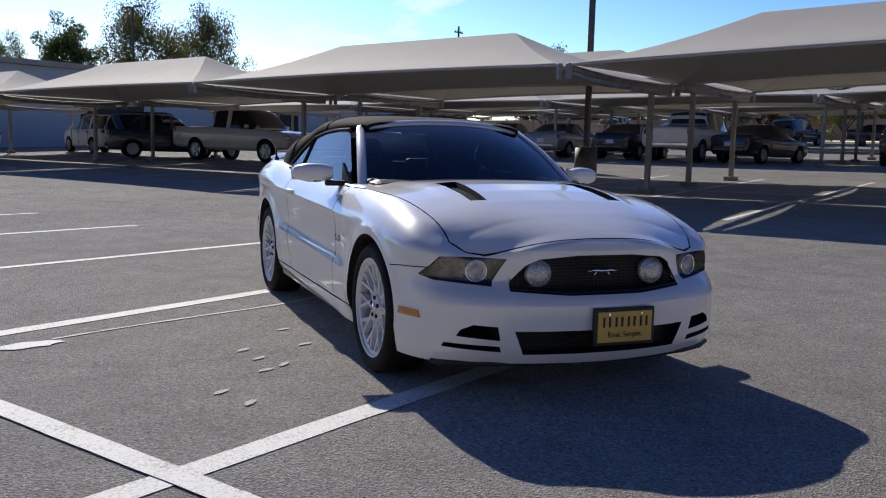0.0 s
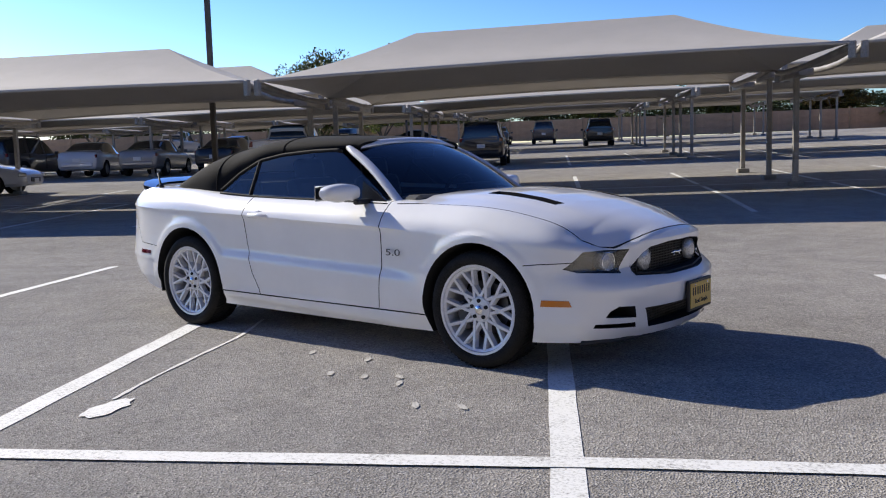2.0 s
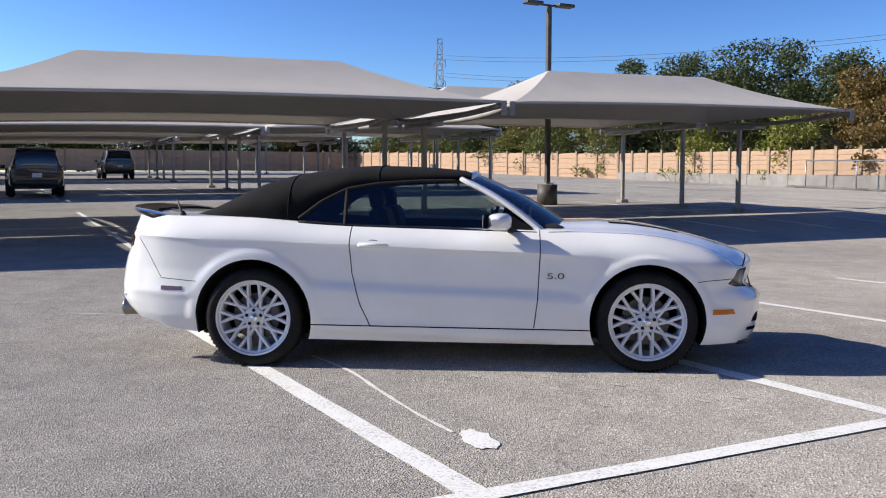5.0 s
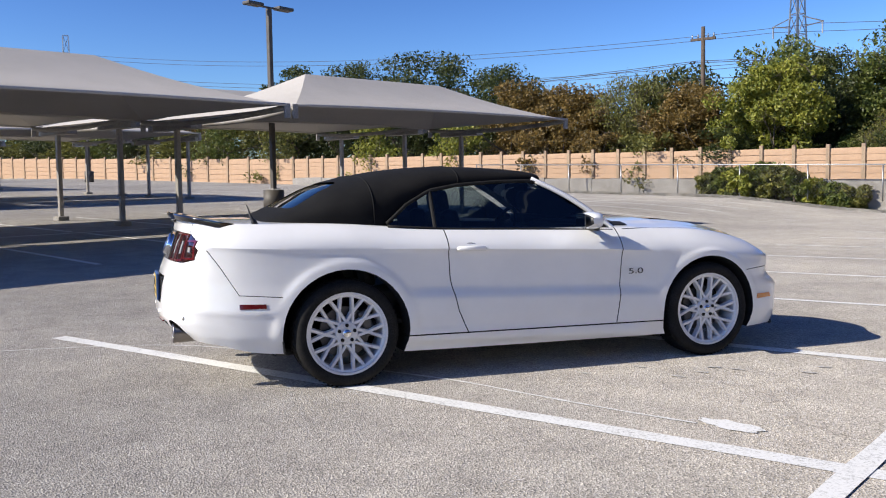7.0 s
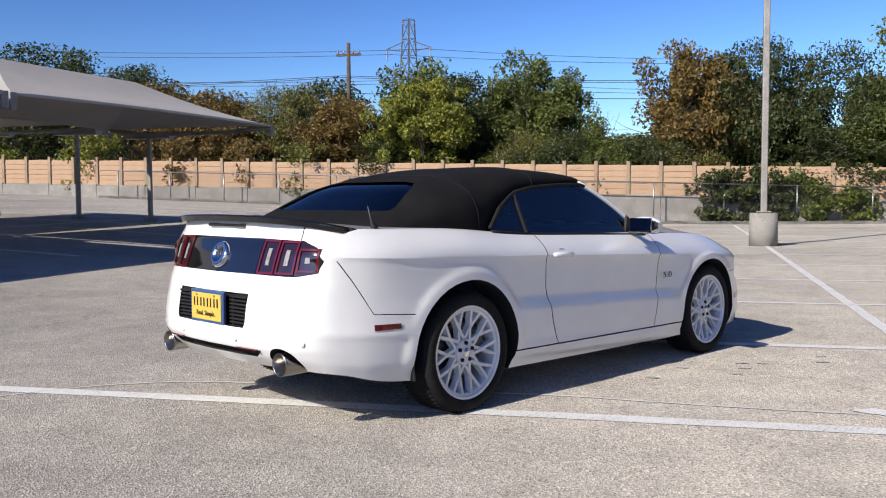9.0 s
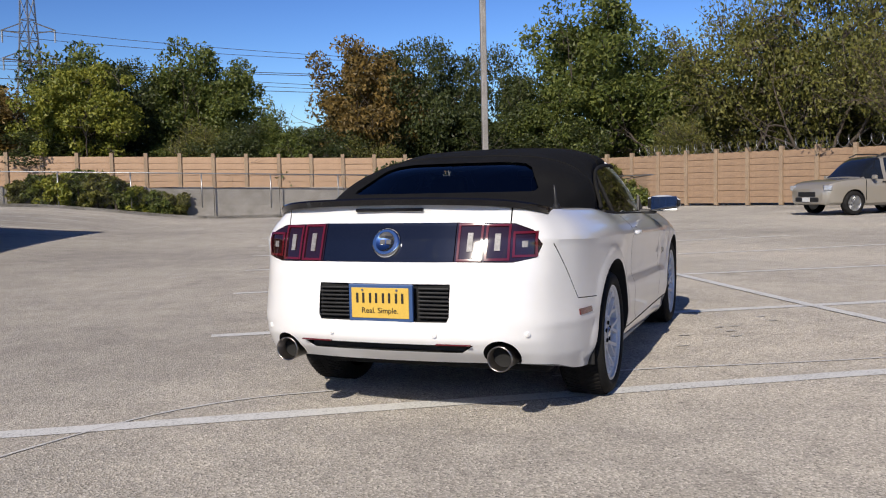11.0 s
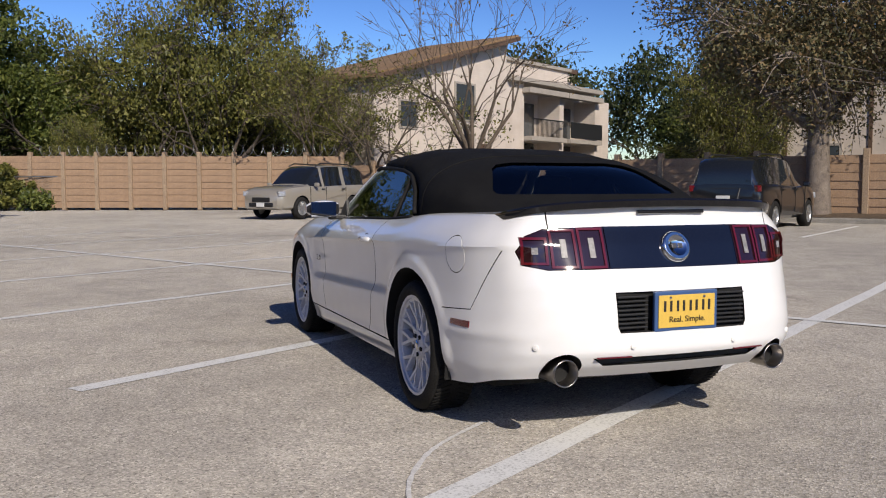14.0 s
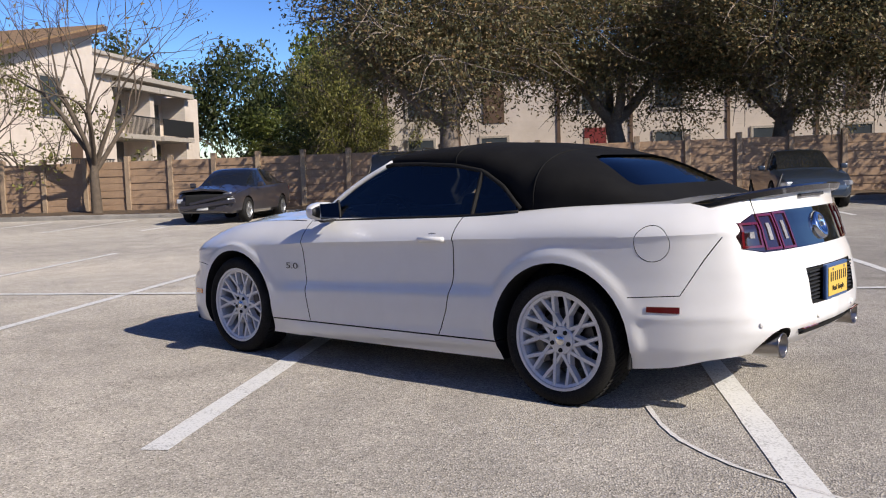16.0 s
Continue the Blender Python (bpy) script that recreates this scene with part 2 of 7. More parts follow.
BLUE_RING = mat("blue_enamel", (0.03, 0.07, 0.2), 0.15)

def leaf_mat(name, c1, c2, c3):
    m = mat(name, c1, 0.55)
    nt = m.node_tree
    b = nt.nodes["Principled BSDF"]
    g = nt.nodes.new("ShaderNodeNewGeometry")
    r = ramp(m, g.outputs["Random Per Island"], [(0.0, c1), (0.55, c2), (1.0, c3)])
    nt.links.new(r.outputs["Color"], b.inputs["Base Color"])
    tl = nt.nodes.new("ShaderNodeBsdfTranslucent")
    nt.links.new(r.outputs["Color"], tl.inputs["Color"])
    mx = nt.nodes.new("ShaderNodeMixShader")
    mx.inputs["Fac"].default_value = 0.35
    nt.links.new(b.outputs["BSDF"], mx.inputs[1])
    nt.links.new(tl.outputs["BSDF"], mx.inputs[2])
    nt.links.new(mx.outputs["Shader"], nt.nodes["Material Output"].inputs["Surface"])
    return m


LEAF = {
    "green": leaf_mat("green_leaves", (0.056, 0.080, 0.016), (0.112, 0.142, 0.030), (0.20, 0.22, 0.048)),
    "dark": leaf_mat("dark_green_leaves", (0.028, 0.042, 0.013), (0.054, 0.072, 0.020), (0.10, 0.115, 0.030)),
    "brown": leaf_mat("autumn_leaves", (0.085, 0.066, 0.022), (0.18, 0.12, 0.033), (0.28, 0.18, 0.046)),
    "olive": leaf_mat("olive_leaves", (0.075, 0.084, 0.020), (0.16, 0.162, 0.038), (0.25, 0.235, 0.056)),
    "ygreen": leaf_mat("yellow_green_leaves", (0.12, 0.145, 0.02), (0.23, 0.245, 0.035), (0.34, 0.33, 0.055)),
    "oak": leaf_mat("live_oak_leaves", (0.072, 0.076, 0.032), (0.165, 0.148, 0.070), (0.29, 0.19, 0.088)),
}
BARK = grainy("grey_bark", (0.13, 0.105, 0.085), (0.075, 0.06, 0.048), 6.0, 60.0, 0.95, 0.6, 0.02)
TWIG_BARK = grainy("brown_grey_bark", (0.15, 0.115, 0.085), (0.09, 0.07, 0.052), 6.0, 60.0, 0.95, 0.5, 0.02)
PALE_BARK = grainy("pale_bark", (0.24, 0.20, 0.165), (0.15, 0.12, 0.10), 6.0, 60.0, 0.95, 0.5, 0.02)
STUCCO = grainy("off_white_siding_paint", (0.42, 0.38, 0.33), (0.36, 0.325, 0.28), 1.2, 60.0, 0.85, 0.2, 0.004)
TRIM_BROWN = grainy("brown_trim", (0.13, 0.08, 0.05), (0.10, 0.06, 0.04), 3.0, 60.0, 0.7, 0.1)
SHINGLE = grainy("tan_roof_shingle", (0.30, 0.19, 0.10), (0.22, 0.14, 0.075), 2.0, 9.0, 0.9, 0.4, 0.02)
HOUSE_GLASS = mat("house_window_glass", (0.05, 0.06, 0.07), 0.08, Coat_Weight=1.0)
IRON = mat("black_iron", (0.015, 0.015, 0.015), 0.5)
LITTER = grainy("leaf_litter", (0.16, 0.11, 0.07), (0.09, 0.065, 0.045), 5.0, 45.0, 0.95, 0.8, 0.03)
WOOD_POLE = grainy("weathered_pole_wood", (0.12, 0.09, 0.07), (0.08, 0.06, 0.045), 5.0, 60.0, 0.9, 0.3)
PALE_BLDG = grainy("pale_blue_metal_siding", (0.52, 0.57, 0.62), (0.46, 0.50, 0.55), 0.8, 40.0, 0.6, 0.1)
LAMP_HEAD = mat("lamp_housing", (0.06, 0.055, 0.05), 0.5, 0.2)

# ---- helpers for building ----
LOT = radians(31.0)
CL, SL = math.cos(LOT), math.sin(LOT)


def W(u, v, z=0.0):
    """Lot coordinates (u along the stall rows, v across them) to the world."""
    return Vector((u * CL - v * SL, u * SL + v * CL, z))


def sstep(a, b, x):
    t = max(0.0, min(1.0, (x - a) / (b - a)))
    return t * t * (3 - 2 * t)


def G(u, v):
    """Height of the ground."""
    h = 0.0
    if v > 5:
        h += 0.035 * (v - 5) if v < 75 else 2.45
        h += 0.012 * max(0.0, min(60.0, u + 5)) * sstep(5, 13, v)
    if v < -6:
        h += 0.012 * min(14.0, -v - 6)
    return h


def GW(u, v, dz=0.0):
    return W(u, v, G(u, v) + dz)


def part(name, bm, material, parent=None, label="", smooth=False, sharp=None):
    me = bpy.data.meshes.new(name)
    bm.to_mesh(me)
    bm.free()
    for mt in material if isinstance(material, (list, tuple)) else (material,):
        me.materials.append(mt)
    if smooth:
        me.shade_smooth()
        if sharp:
            me.set_sharp_from_angle(angle=radians(sharp))
    ob = new(name, me)
    if parent is not None:
        ob.parent = parent
    if label:
        tagged(ob, label)
    return ob


def empty(name, m, label="", category="", group="", kind=""):
    ob = new(name)
    ob.matrix_basis = m
    return tagged(ob, label, category, group, kind)


def box(bm, sx, sy, sz, m=None, bevel=0.0):
    """Adds a box of that size, centred on m."""
    t = bmesh.new()
    bmesh.ops.create_cube(t, size=1, matrix=Matrix.Diagonal((sx, sy, sz, 1)))
    if bevel:
        bmesh.ops.bevel(t, geom=t.edges[:], offset=bevel, segments=2, affect="EDGES", profile=0.5)
    if m is not None:
        t.transform(m)
    merge(bm, t)
    return bm


def merge(bm, t):
    off = len(bm.verts)
    vs = [bm.verts.new(v.co) for v in t.verts]
    t.verts.index_update()
    for f in t.faces:
        try:
            nf = bm.faces.new([vs[v.index] for v in f.verts])
            nf.smooth = f.smooth
            nf.material_index = f.material_index
        except ValueError:
            pass
    t.free()


def tube(bm, pts, radii, n=8, cap=True):
    """A round bar along points with a radius at each."""
    pts = [Vector(p) for p in pts]
    if isinstance(radii, (int, float)):
        radii = [radii] * len(pts)
    rings = []
    ref = Vector((0.31, 0.17, 0.93)).normalized()
    for i, p in enumerate(pts):
        d = (pts[min(i + 1, len(pts) - 1)] - pts[max(i - 1, 0)]).normalized()
        if abs(d.dot(ref)) > 0.97:
            ref = Vector((0.9, 0.3, 0.1)).normalized()
        a = d.cross(ref).normalized()
        b = d.cross(a).normalized()
        rings.append([bm.verts.new(p + (a * math.cos(k * 2 * math.pi / n) + b * math.sin(k * 2 * math.pi / n)) * radii[i]) for k in range(n)])
    for r, s in zip(rings, rings[1:]):
        for k in range(n):
            bm.faces.new((r[k], r[(k + 1) % n], s[(k + 1) % n], s[k]))
    if cap:
        bm.faces.new(rings[0][::-1])
        bm.faces.new(rings[-1])
    return bm


def sheet(bm, rows, closed=False):
    """A grid of faces through rows of points."""
    vs = [[bm.verts.new(p) for p in r] for r in rows]
    for a, b in zip(vs, vs[1:]):
        n = len(a)
        for k in range(n if closed else n - 1):
            bm.faces.new((a[k], a[(k + 1) % n], b[(k + 1) % n], b[k]))
    return vs


# ---- ground and road markings ----
def spaced(lo, hi, mid_lo, mid_hi, step):
    xs = list(np.arange(mid_lo, mid_hi + 0.01, step))
    s, x = step, mid_hi
    while x < hi:
        s *= 1.35
        x += s
        xs.append(x)
    s, x = step, mid_lo
    while x > lo:
        s *= 1.35
        x -= s
        xs.insert(0, x)
    return xs


bm = bmesh.new()
sheet(bm, [[GW(u, v) for u in spaced(-1500, 1500, -60, 50, 2.0)] for v in spaced(-1500, 1500, -24, 80, 2.0)])
ground = part("ground", bm, ASPHALT, None, smooth=True)
tagged(ground, "weathered grey asphalt car park with exposed stone chips", "ground", kind="structure")


def strip(u0, v0, u1, v1, width=0.11, name="parking_line", dz=0.004):
    """A painted line on the ground."""
    a, b = Vector((u0, v0)), Vector((u1, v1))
    d = (b - a).normalized()
    nrm = Vector((-d.y, d.x)) * width / 2
    n = max(2, int((b - a).length / 0.25))
    rng = random.Random(int(u0 * 100 + v0 * 10))
    bm = bmesh.new()
    rows = []
    for i in range(n + 1):
        p = a.lerp(b, i / n)
        w1, w2 = 1 + rng.uniform(-0.05, 0.05), 1 + rng.uniform(-0.05, 0.05)
        q1, q2 = p + nrm * w1, p - nrm * w2
        rows.append([GW(q1.x, q1.y, dz), GW(q2.x, q2.y, dz)])
    sheet(bm, rows)
    for f in bm.faces:
        if f.normal.z < 0:
            f.normal_flip()
    bm.normal_update()
    return tagged(part(name, bm, LINE), "worn white painted parking line on asphalt", "road marking", "parking lines", "structure")


strip(-40, -3.0, 1.5, -3.09, 0.12, dz=0.008)
strip(1.5, -3.09, 16.0, -3.58, 0.12, dz=0.008)
strip(16.0, -3.58, 34, -4.1, 0.12, dz=0.008)
ROW_U = [-25.9, -23.2, -20.5, -17.8, -15.0, -12.3, -9.55, -6.95, -4.23, -1.60, 1.168, 4.27, 7.33, 10.38, 13.4, 16.4, 19.4, 22.4, 25.4, 28.4]
for u in ROW_U:
    top = {-1.60: 3.5, -4.23: 3.85}.get(u, 2.35)
    lean = 0.028 if u == -1.60 else 0.012
    strip(u - lean * (-8.5), -8.5, u - lean * top, top, 0.14 if u in (-1.60, 1.168) else 0.11)
for u in np.arange(-34, 34, 2.75):
    strip(u, 8.9, u, 14.2)
    strip(u, 14.9, u, 19.8)
    strip(u, 27.0, u, 37.0)
    if u < 20:
        strip(u, -14.2, u, -19.0)
strip(-36, 14.5, 30, 14.5, dz=0.008)
strip(-36, 32.0, 30, 32.0, dz=0.008)



# ---- spilled paint ----
def spill(pts, width, name, label):
    """A thin run of paint along points of the world's ground."""
    bm = bmesh.new()
    line = cat2(pts, 6)
    rng = random.Random(len(pts) * 7 + int(width * 1000))
    rows = []
    for i, p in enumerate(line):
        d = (line[min(i + 1, len(line) - 1)] - line[max(i - 1, 0)]).normalized()
        nrm = Vector((-d.y, d.x, 0)) * width / 2 * rng.uniform(0.6, 1.2)
        rows.append([p + nrm + Vector((0, 0, 0.005)), p - nrm + Vector((0, 0, 0.005))])
    sheet(bm, rows)
    for f in bm.faces:
        f.normal_update()
        if f.normal.z < 0:
            f.normal_flip()
    return tagged(part(name, bm, FADED), label, "paint spill", "paint spills", "structure")


def cat2(pts, n):
    P = [Vector((p[0], p[1], 0)) for p in pts]
    P = [2 * P[0] - P[1]] + P + [2 * P[-1] - P[-2]]
    out = []
    for i in range(1, len(P) - 2):
        for k in range(n):
            t = k / n
            a, b, c, d = P[i - 1:i + 3]
            out.append(0.5 * (2 * b + (c - a) * t + (2 * a - 5 * b + 4 * c - d) * t * t + (3 * b - a - 3 * c + d) * t ** 3))
    return out + [P[-2]]


def blot(x, y, rx, ry, turn, seed):
    rng = random.Random(seed)
    bm = bmesh.new()
    vs = []
    for k in range(22):
        a = 2 * math.pi * k / 22
        r = rng.uniform(0.78, 1.12)
        q = Matrix.Rotation(radians(turn), 3, "Z") @ Vector((rx * r * math.cos(a), ry * r * math.sin(a), 0))
        vs.append(bm.verts.new((x + q.x, y + q.y, 0.006)))
    bm.faces.new(vs)
    return tagged(part("paint_blot", bm, LINE if rx > 0.1 else SPOT), "spilled white paint blot on asphalt", "paint spill", "paint spills", "structure")


blot(0.27, -2.61, 0.19, 0.085, -68, 3)
spill([(0.13, -2.49), (-0.10, -2.1), (-0.38, -1.56), (-0.66, -1.0), (-1.03, -0.47)], 0.028, "paint_run", "thin run of spilled white paint")
spill([(-1.74, 0.66), (-2.0, 0.98), (-2.24, 1.18), (-2.6, 1.36), (-3.26, 1.50), (-3.9, 1.56)], 0.026, "paint_run", "thin run of spilled white paint")
for k, (x, y) in enumerate([(0.66, -1.08), (0.94, -1.41), (1.12, -1.31), (1.21, -1.42), (1.57, -1.71), (1.79, -1.61), (0.21, -1.12), (0.72, -1.46)]):
    blot(x, y, 0.055, 0.02, -60 + 12 * (k % 3), 20 + k)

# ---- shade canopies ----
def canopy(u0, u1, v0, v1, zu0, zu1, row):
    """A hipped fabric shade on a steel frame; z at its two ends."""
    root = empty("shade_canopy", Matrix.Translation(GW((u0 + u1) / 2, (v0 + v1) / 2)), "beige hipped fabric shade canopy on a steel frame", "shade canopy", "shade canopies over the stalls")
    inv = root.matrix_basis.inverted()
    L = u1 - u0
    rise, hip = 1.03, 2.6
    vm = (v0 + v1) / 2
    n, k = 22, 9

    def P(u, v, s):
        """A point of the cloth: s from the eave 0 to the ridge 1."""
        a = (u - (u0 + u1) / 2) / (L / 2)
        b = (v - vm) / ((v1 - v0) / 2)
        bow = (1 - s) ** 3
        u -= 0.20 * (1 - b * b) * bow * (1 if a > 0 else -1) * (abs(a) ** 10)
        v -= 0.26 * (1 - a * a) * bow * (1 if b > 0 else -1) * (abs(b) ** 4)
        z = zu0 + (zu1 - zu0) * (u - u0) / L + rise * s - 0.09 * math.sin(math.pi * s) + 0.07 * (1 - a * a) * bow
        return inv @ W(u, v, z)

    def front(s, f, side):
        return P(u0 + hip * s + (L - 2 * hip * s) * f, v0 + (vm - v0) * s if side < 0 else v1 - (v1 - vm) * s, s)

    def end(s, f, side):
        return P(u0 + hip * s if side < 0 else u1 - hip * s, v0 + (vm - v0) * s + 2 * (vm - v0) * (1 - s) * f, s)

    bm = bmesh.new()
    for side in (-1, 1):
        sheet(bm, [[front(j / k, i / n, side) for i in range(n + 1)] for j in range(k + 1)])
        sheet(bm, [[end(j / k, i / 10, side) for i in range(11)] for j in range(k + 1)])
    bmesh.ops.remove_doubles(bm, verts=bm.verts[:], dist=0.002)
    bmesh.ops.recalc_face_normals(bm, faces=bm.faces[:])
    part("fabric", bm, FABRIC, root, smooth=True, sharp=11)
    av = [i / n for i in range(n + 1)]
    # hems on the two long edges
    for b in (-1, 1):
        bm = bmesh.new()
        tube(bm, [front(0, f, b) for f in av], 0.035, 6)
        part("hem", bm, FABRIC, root, smooth=True)
    for a in (-1, 1):
        bm = bmesh.new()
        tube(bm, [end(0, f, a) - Vector((0, 0, 0.05 + 0.13 * (1 - (2 * f - 1) ** 2))) for f in (0, 0.12, 0.25, 0.38, 0.5, 0.62, 0.75, 0.88, 1)], 0.06, 8)
        part("end_beam", bm, STEEL_POST, root, smooth=True)
    for a in (-1, 1):
        for b in (-1, 1):
            bm = bmesh.new()
            c = P(u0 if a < 0 else u1, v0 if b < 0 else v1, 0)
            box(bm, 0.12, 0.09, 0.30, Matrix.Translation(c - Vector((0, 0, 0.12))), 0.015)
            part("corner_bracket", bm, STEEL_POST, root)
    return root


def shade_post(u, v, top):
    z = G(u, v)
    root = empty("canopy_post", Matrix.Translation(W(u, v, z)), "square steel post carrying a shade canopy, on a concrete foot", "post", "canopy posts")
    h = top - z
    bm = bmesh.new()
    box(bm, 0.115, 0.115, h, pose(0, 0, h / 2, 0, 0, 31), 0.015)
    part("shaft", bm, STEEL_POST, root)
    bm = bmesh.new()
    box(bm, 0.30, 0.30, 0.12, pose(0, 0, 0.05, 0, 0, 31), 0.02)
    part("foot", bm, CONCRETE, root)
    bm = bmesh.new()
    box(bm, 0.3, 1.5, 0.14, pose(0, 0, h - 0.07, 0, 0, 31), 0.015)
    part("head_plate", bm, STEEL_POST, root)
    return root


U_END = [-36.2, -25.6, -15.0, -4.33, 6.3, 16.7]
ROWS_V = [(9.5, 14.6), (14.8, 19.9), (27.0, 32.0), (32.2, 37.2), (44.5, 49.5), (49.7, 54.7), (62.0, 67.0)]


def eave(u, v):
    return 2.66 + (0.024 if u > -4.3 else 0.010) * (u + 4.3) + 0.030 * (v - 9.5)


for v0, v1 in ROWS_V:
    for ua, ub in zip(U_END, U_END[1:]):
        vm = (v0 + v1) / 2
        canopy(ua + 0.1, ub - 0.1, v0, v1, eave(ua, vm), eave(ub, vm), v0)
    for u in U_END:
        for v in (v0 + 3.9, ) if v0 < 12 else (v0 + 1.0, v0 + 4.0):
            shade_post(u, v, eave(u, vm) - 0.14)

# ---- the white convertible ----
def cat(pts, n):
    """Catmull-Rom through rows of numbers, n samples a span."""
    P = [np.array(p, float) for p in pts]
    P = [2 * P[0] - P[1]] + P + [2 * P[-1] - P[-2]]
    out = []
    for i in range(1, len(P) - 2):
        for k in range(n):
            t = k / n
            a, b, c, d = P[i - 1:i + 3]
            out.append(0.5 * (2 * b + (c - a) * t + (2 * a - 5 * b + 4 * c - d) * t * t + (3 * b - a - 3 * c + d) * t ** 3))
    out.append(P[-2])
    return out


def lerp_tab(tab, x):
    return float(np.interp(x, [t[0] for t in tab], [t[1] for t in tab]))


def mesh_of(bm):
    me = bpy.data.meshes.new("tmp")
    bm.to_mesh(me)
    bm.free()
    return me


def boolean(me, other, op):
    """A new mesh: me cut by (or met with) the closed mesh other."""
    a, b = new("tmp_a", me), new("tmp_b", other)
    md = a.modifiers.new("cut", "BOOLEAN")
    md.operation, md.object, md.solver = op, b, "EXACT"
    md.material_mode = "TRANSFER"
    bpy.context.view_layer.update()
    res = bpy.data.meshes.new_from_object(a.evaluated_get(bpy.context.evaluated_depsgraph_get()))
    bpy.data.objects.remove(a)
    bpy.data.objects.remove(b)
    return res


def prism(bm, poly, axis, lo, hi):
    """A closed prism over a polygon: axis x takes (y, z), axis y takes (x, z), axis z takes (x, y)."""
    def at(p, d):
        return {"x": (d, p[0], p[1]), "y": (p[0], d, p[1]), "z": (p[0], p[1], d)}[axis]
    lo_v = [bm.verts.new(at(p, lo)) for p in poly]
    hi_v = [bm.verts.new(at(p, hi)) for p in poly]
    n = len(poly)
    fs = [bm.faces.new(lo_v), bm.faces.new(hi_v)]
    for k in range(n):
        fs.append(bm.faces.new((lo_v[k], lo_v[(k + 1) % n], hi_v[(k + 1) % n], hi_v[k])))
    bmesh.ops.recalc_face_normals(bm, faces=fs)
    return bm


def ribbon(pts, w):
    """A thin closed polygon along a polyline in the plane."""
    P = [Vector(p) for p in pts]
    a, b = [], []
    for i, p in enumerate(P):
        d = (P[min(i + 1, len(P) - 1)] - P[max(i - 1, 0)]).normalized()
        n = Vector((-d.y, d.x)) * w / 2
        a.append(p + n)
        b.append(p - n)
    return [tuple(q) for q in a + b[::-1]]


def mirror_y(poly):
    return [(-p[0], p[1]) for p in poly][::-1]


def face_out(bm, d):
    bmesh.ops.recalc_face_normals(bm, faces=bm.faces[:])
    if sum((f.normal.dot(d) for f in bm.faces), 0.0) < 0:
        bmesh.ops.reverse_faces(bm, faces=bm.faces[:])


# plan of the body: x, half width, top of the side, bottom of the side
PLAN = [(-2.485, 0, 1.098, 0.335), (-2.47, 0.3, 1.097, 0.335), (-2.425, 0.55, 1.09, 0.335), (-2.33, 0.72, 1.076, 0.33), (-2.17, 0.82, 1.062, 0.31),
        (-1.9, 0.89, 1.053, 0.25), (-1.36, 0.932, 1.04, 0.21), (-0.8, 0.925, 1.0, 0.195), (0, 0.918, 0.98, 0.185), (0.8, 0.918, 0.957, 0.18),
        (1.36, 0.93, 0.925, 0.18), (1.75, 0.908, 0.850, 0.19), (1.98, 0.845, 0.775, 0.20), (2.10, 0.75, 0.728, 0.20), (2.19, 0.6, 0.712, 0.20),
        (2.268, 0.36, 0.748, 0.20), (2.298, 0.17, 0.768, 0.197), (2.306, 0, 0.772, 0.195)]
FRONT = [(0.17, 0.10), (0.20, 0.07), (0.25, 0.035), (0.328, 0.018), (0.45, 0.002), (0.487, 0.0), (0.512, 0.018), (0.535, 0.05), (0.56, 0.085), (0.583, 0.10), (0.68, 0.082), (0.735, 0.072), (0.78, 0.095)]
REAR = [(0, 0.12), (0.08, 0.04), (0.16, 0.0), (0.3, 0.0), (0.42, 0.012), (0.55, 0.036), (0.64, 0.066), (0.78, 0.104), (0.88, 0.134), (0.94, 0.140), (1, 0.135)]
CREASE = [(-2.5, 0.93), (-2.2, 0.918), (-1.66, 0.894), (-0.72, 0.867), (-0.1, 0.84), (0.58, 0.815), (0.8, 0.80), (1.1, 0.778), (1.6, 0.745), (2.1, 0.69), (2.4, 0.69)]
# depth of the flank below its shoulder crease, by the drop from it: doors, rear quarter, front wing
DOOR = [(0, 0), (0.015, 0.010), (0.05, 0.017), (0.15, 0.026), (0.245, 0.030), (0.27, 0.027), (0.305, 0.010), (0.33, 0.007), (0.42, 0.013), (0.52, 0.024), (0.545, 0.020), (0.60, 0.026), (0.64, 0.06), (0.8, 0.10)]
QUARTER = [(0, 0), (0.02, 0.007), (0.10, 0.014), (0.22, 0.016), (0.34, 0.008), (0.40, 0.0), (0.425, 0.008), (0.50, 0.018), (0.56, 0.026), (0.62, 0.05), (0.8, 0.10)]
WING = [(0, 0.0), (0.05, 0.005), (0.15, 0.012), (0.25, 0.011), (0.33, 0.003), (0.40, 0.0), (0.50, 0.022), (0.57, 0.05), (0.8, 0.10)]


def flank(x, z, zc, zt):
    """Inward depth of the body's side at a height."""
    door = sstep(-1.15, -0.75, x) * sstep(0.96, 0.72, x)
    rear = sstep(-0.75, -1.15, x)
    soft = max(math.exp(-((x + 1.40) / 0.34) ** 2), sstep(0.86, 1.12, x))
    if z >= zc:
        s = (z - zc) / max(0.02, zt - zc)
        sharp = 0.045 * s + 0.085 * s * s
        d = sharp * (1 - soft) + (0.012 + 0.018 * s + 0.11 * s ** 2.2) * soft
    else:
        k = zc - z
        d = door * lerp_tab(DOOR, k) + rear * lerp_tab(QUARTER, k) + (1 - door - rear) * lerp_tab(WING, k)
        d += 0.012 * soft * math.exp(-(k / 0.06) ** 2)
    for hx, r0, r1 in ((1.37, 0.432, 0.458), (-1.355, 0.455, 0.485)):
        f = sstep(r1, r0, math.hypot(x - hx, z - 0.347)) * sstep(0.26, 0.44, z)
        d = d * (1 - f) + 0.003 * f
    return d


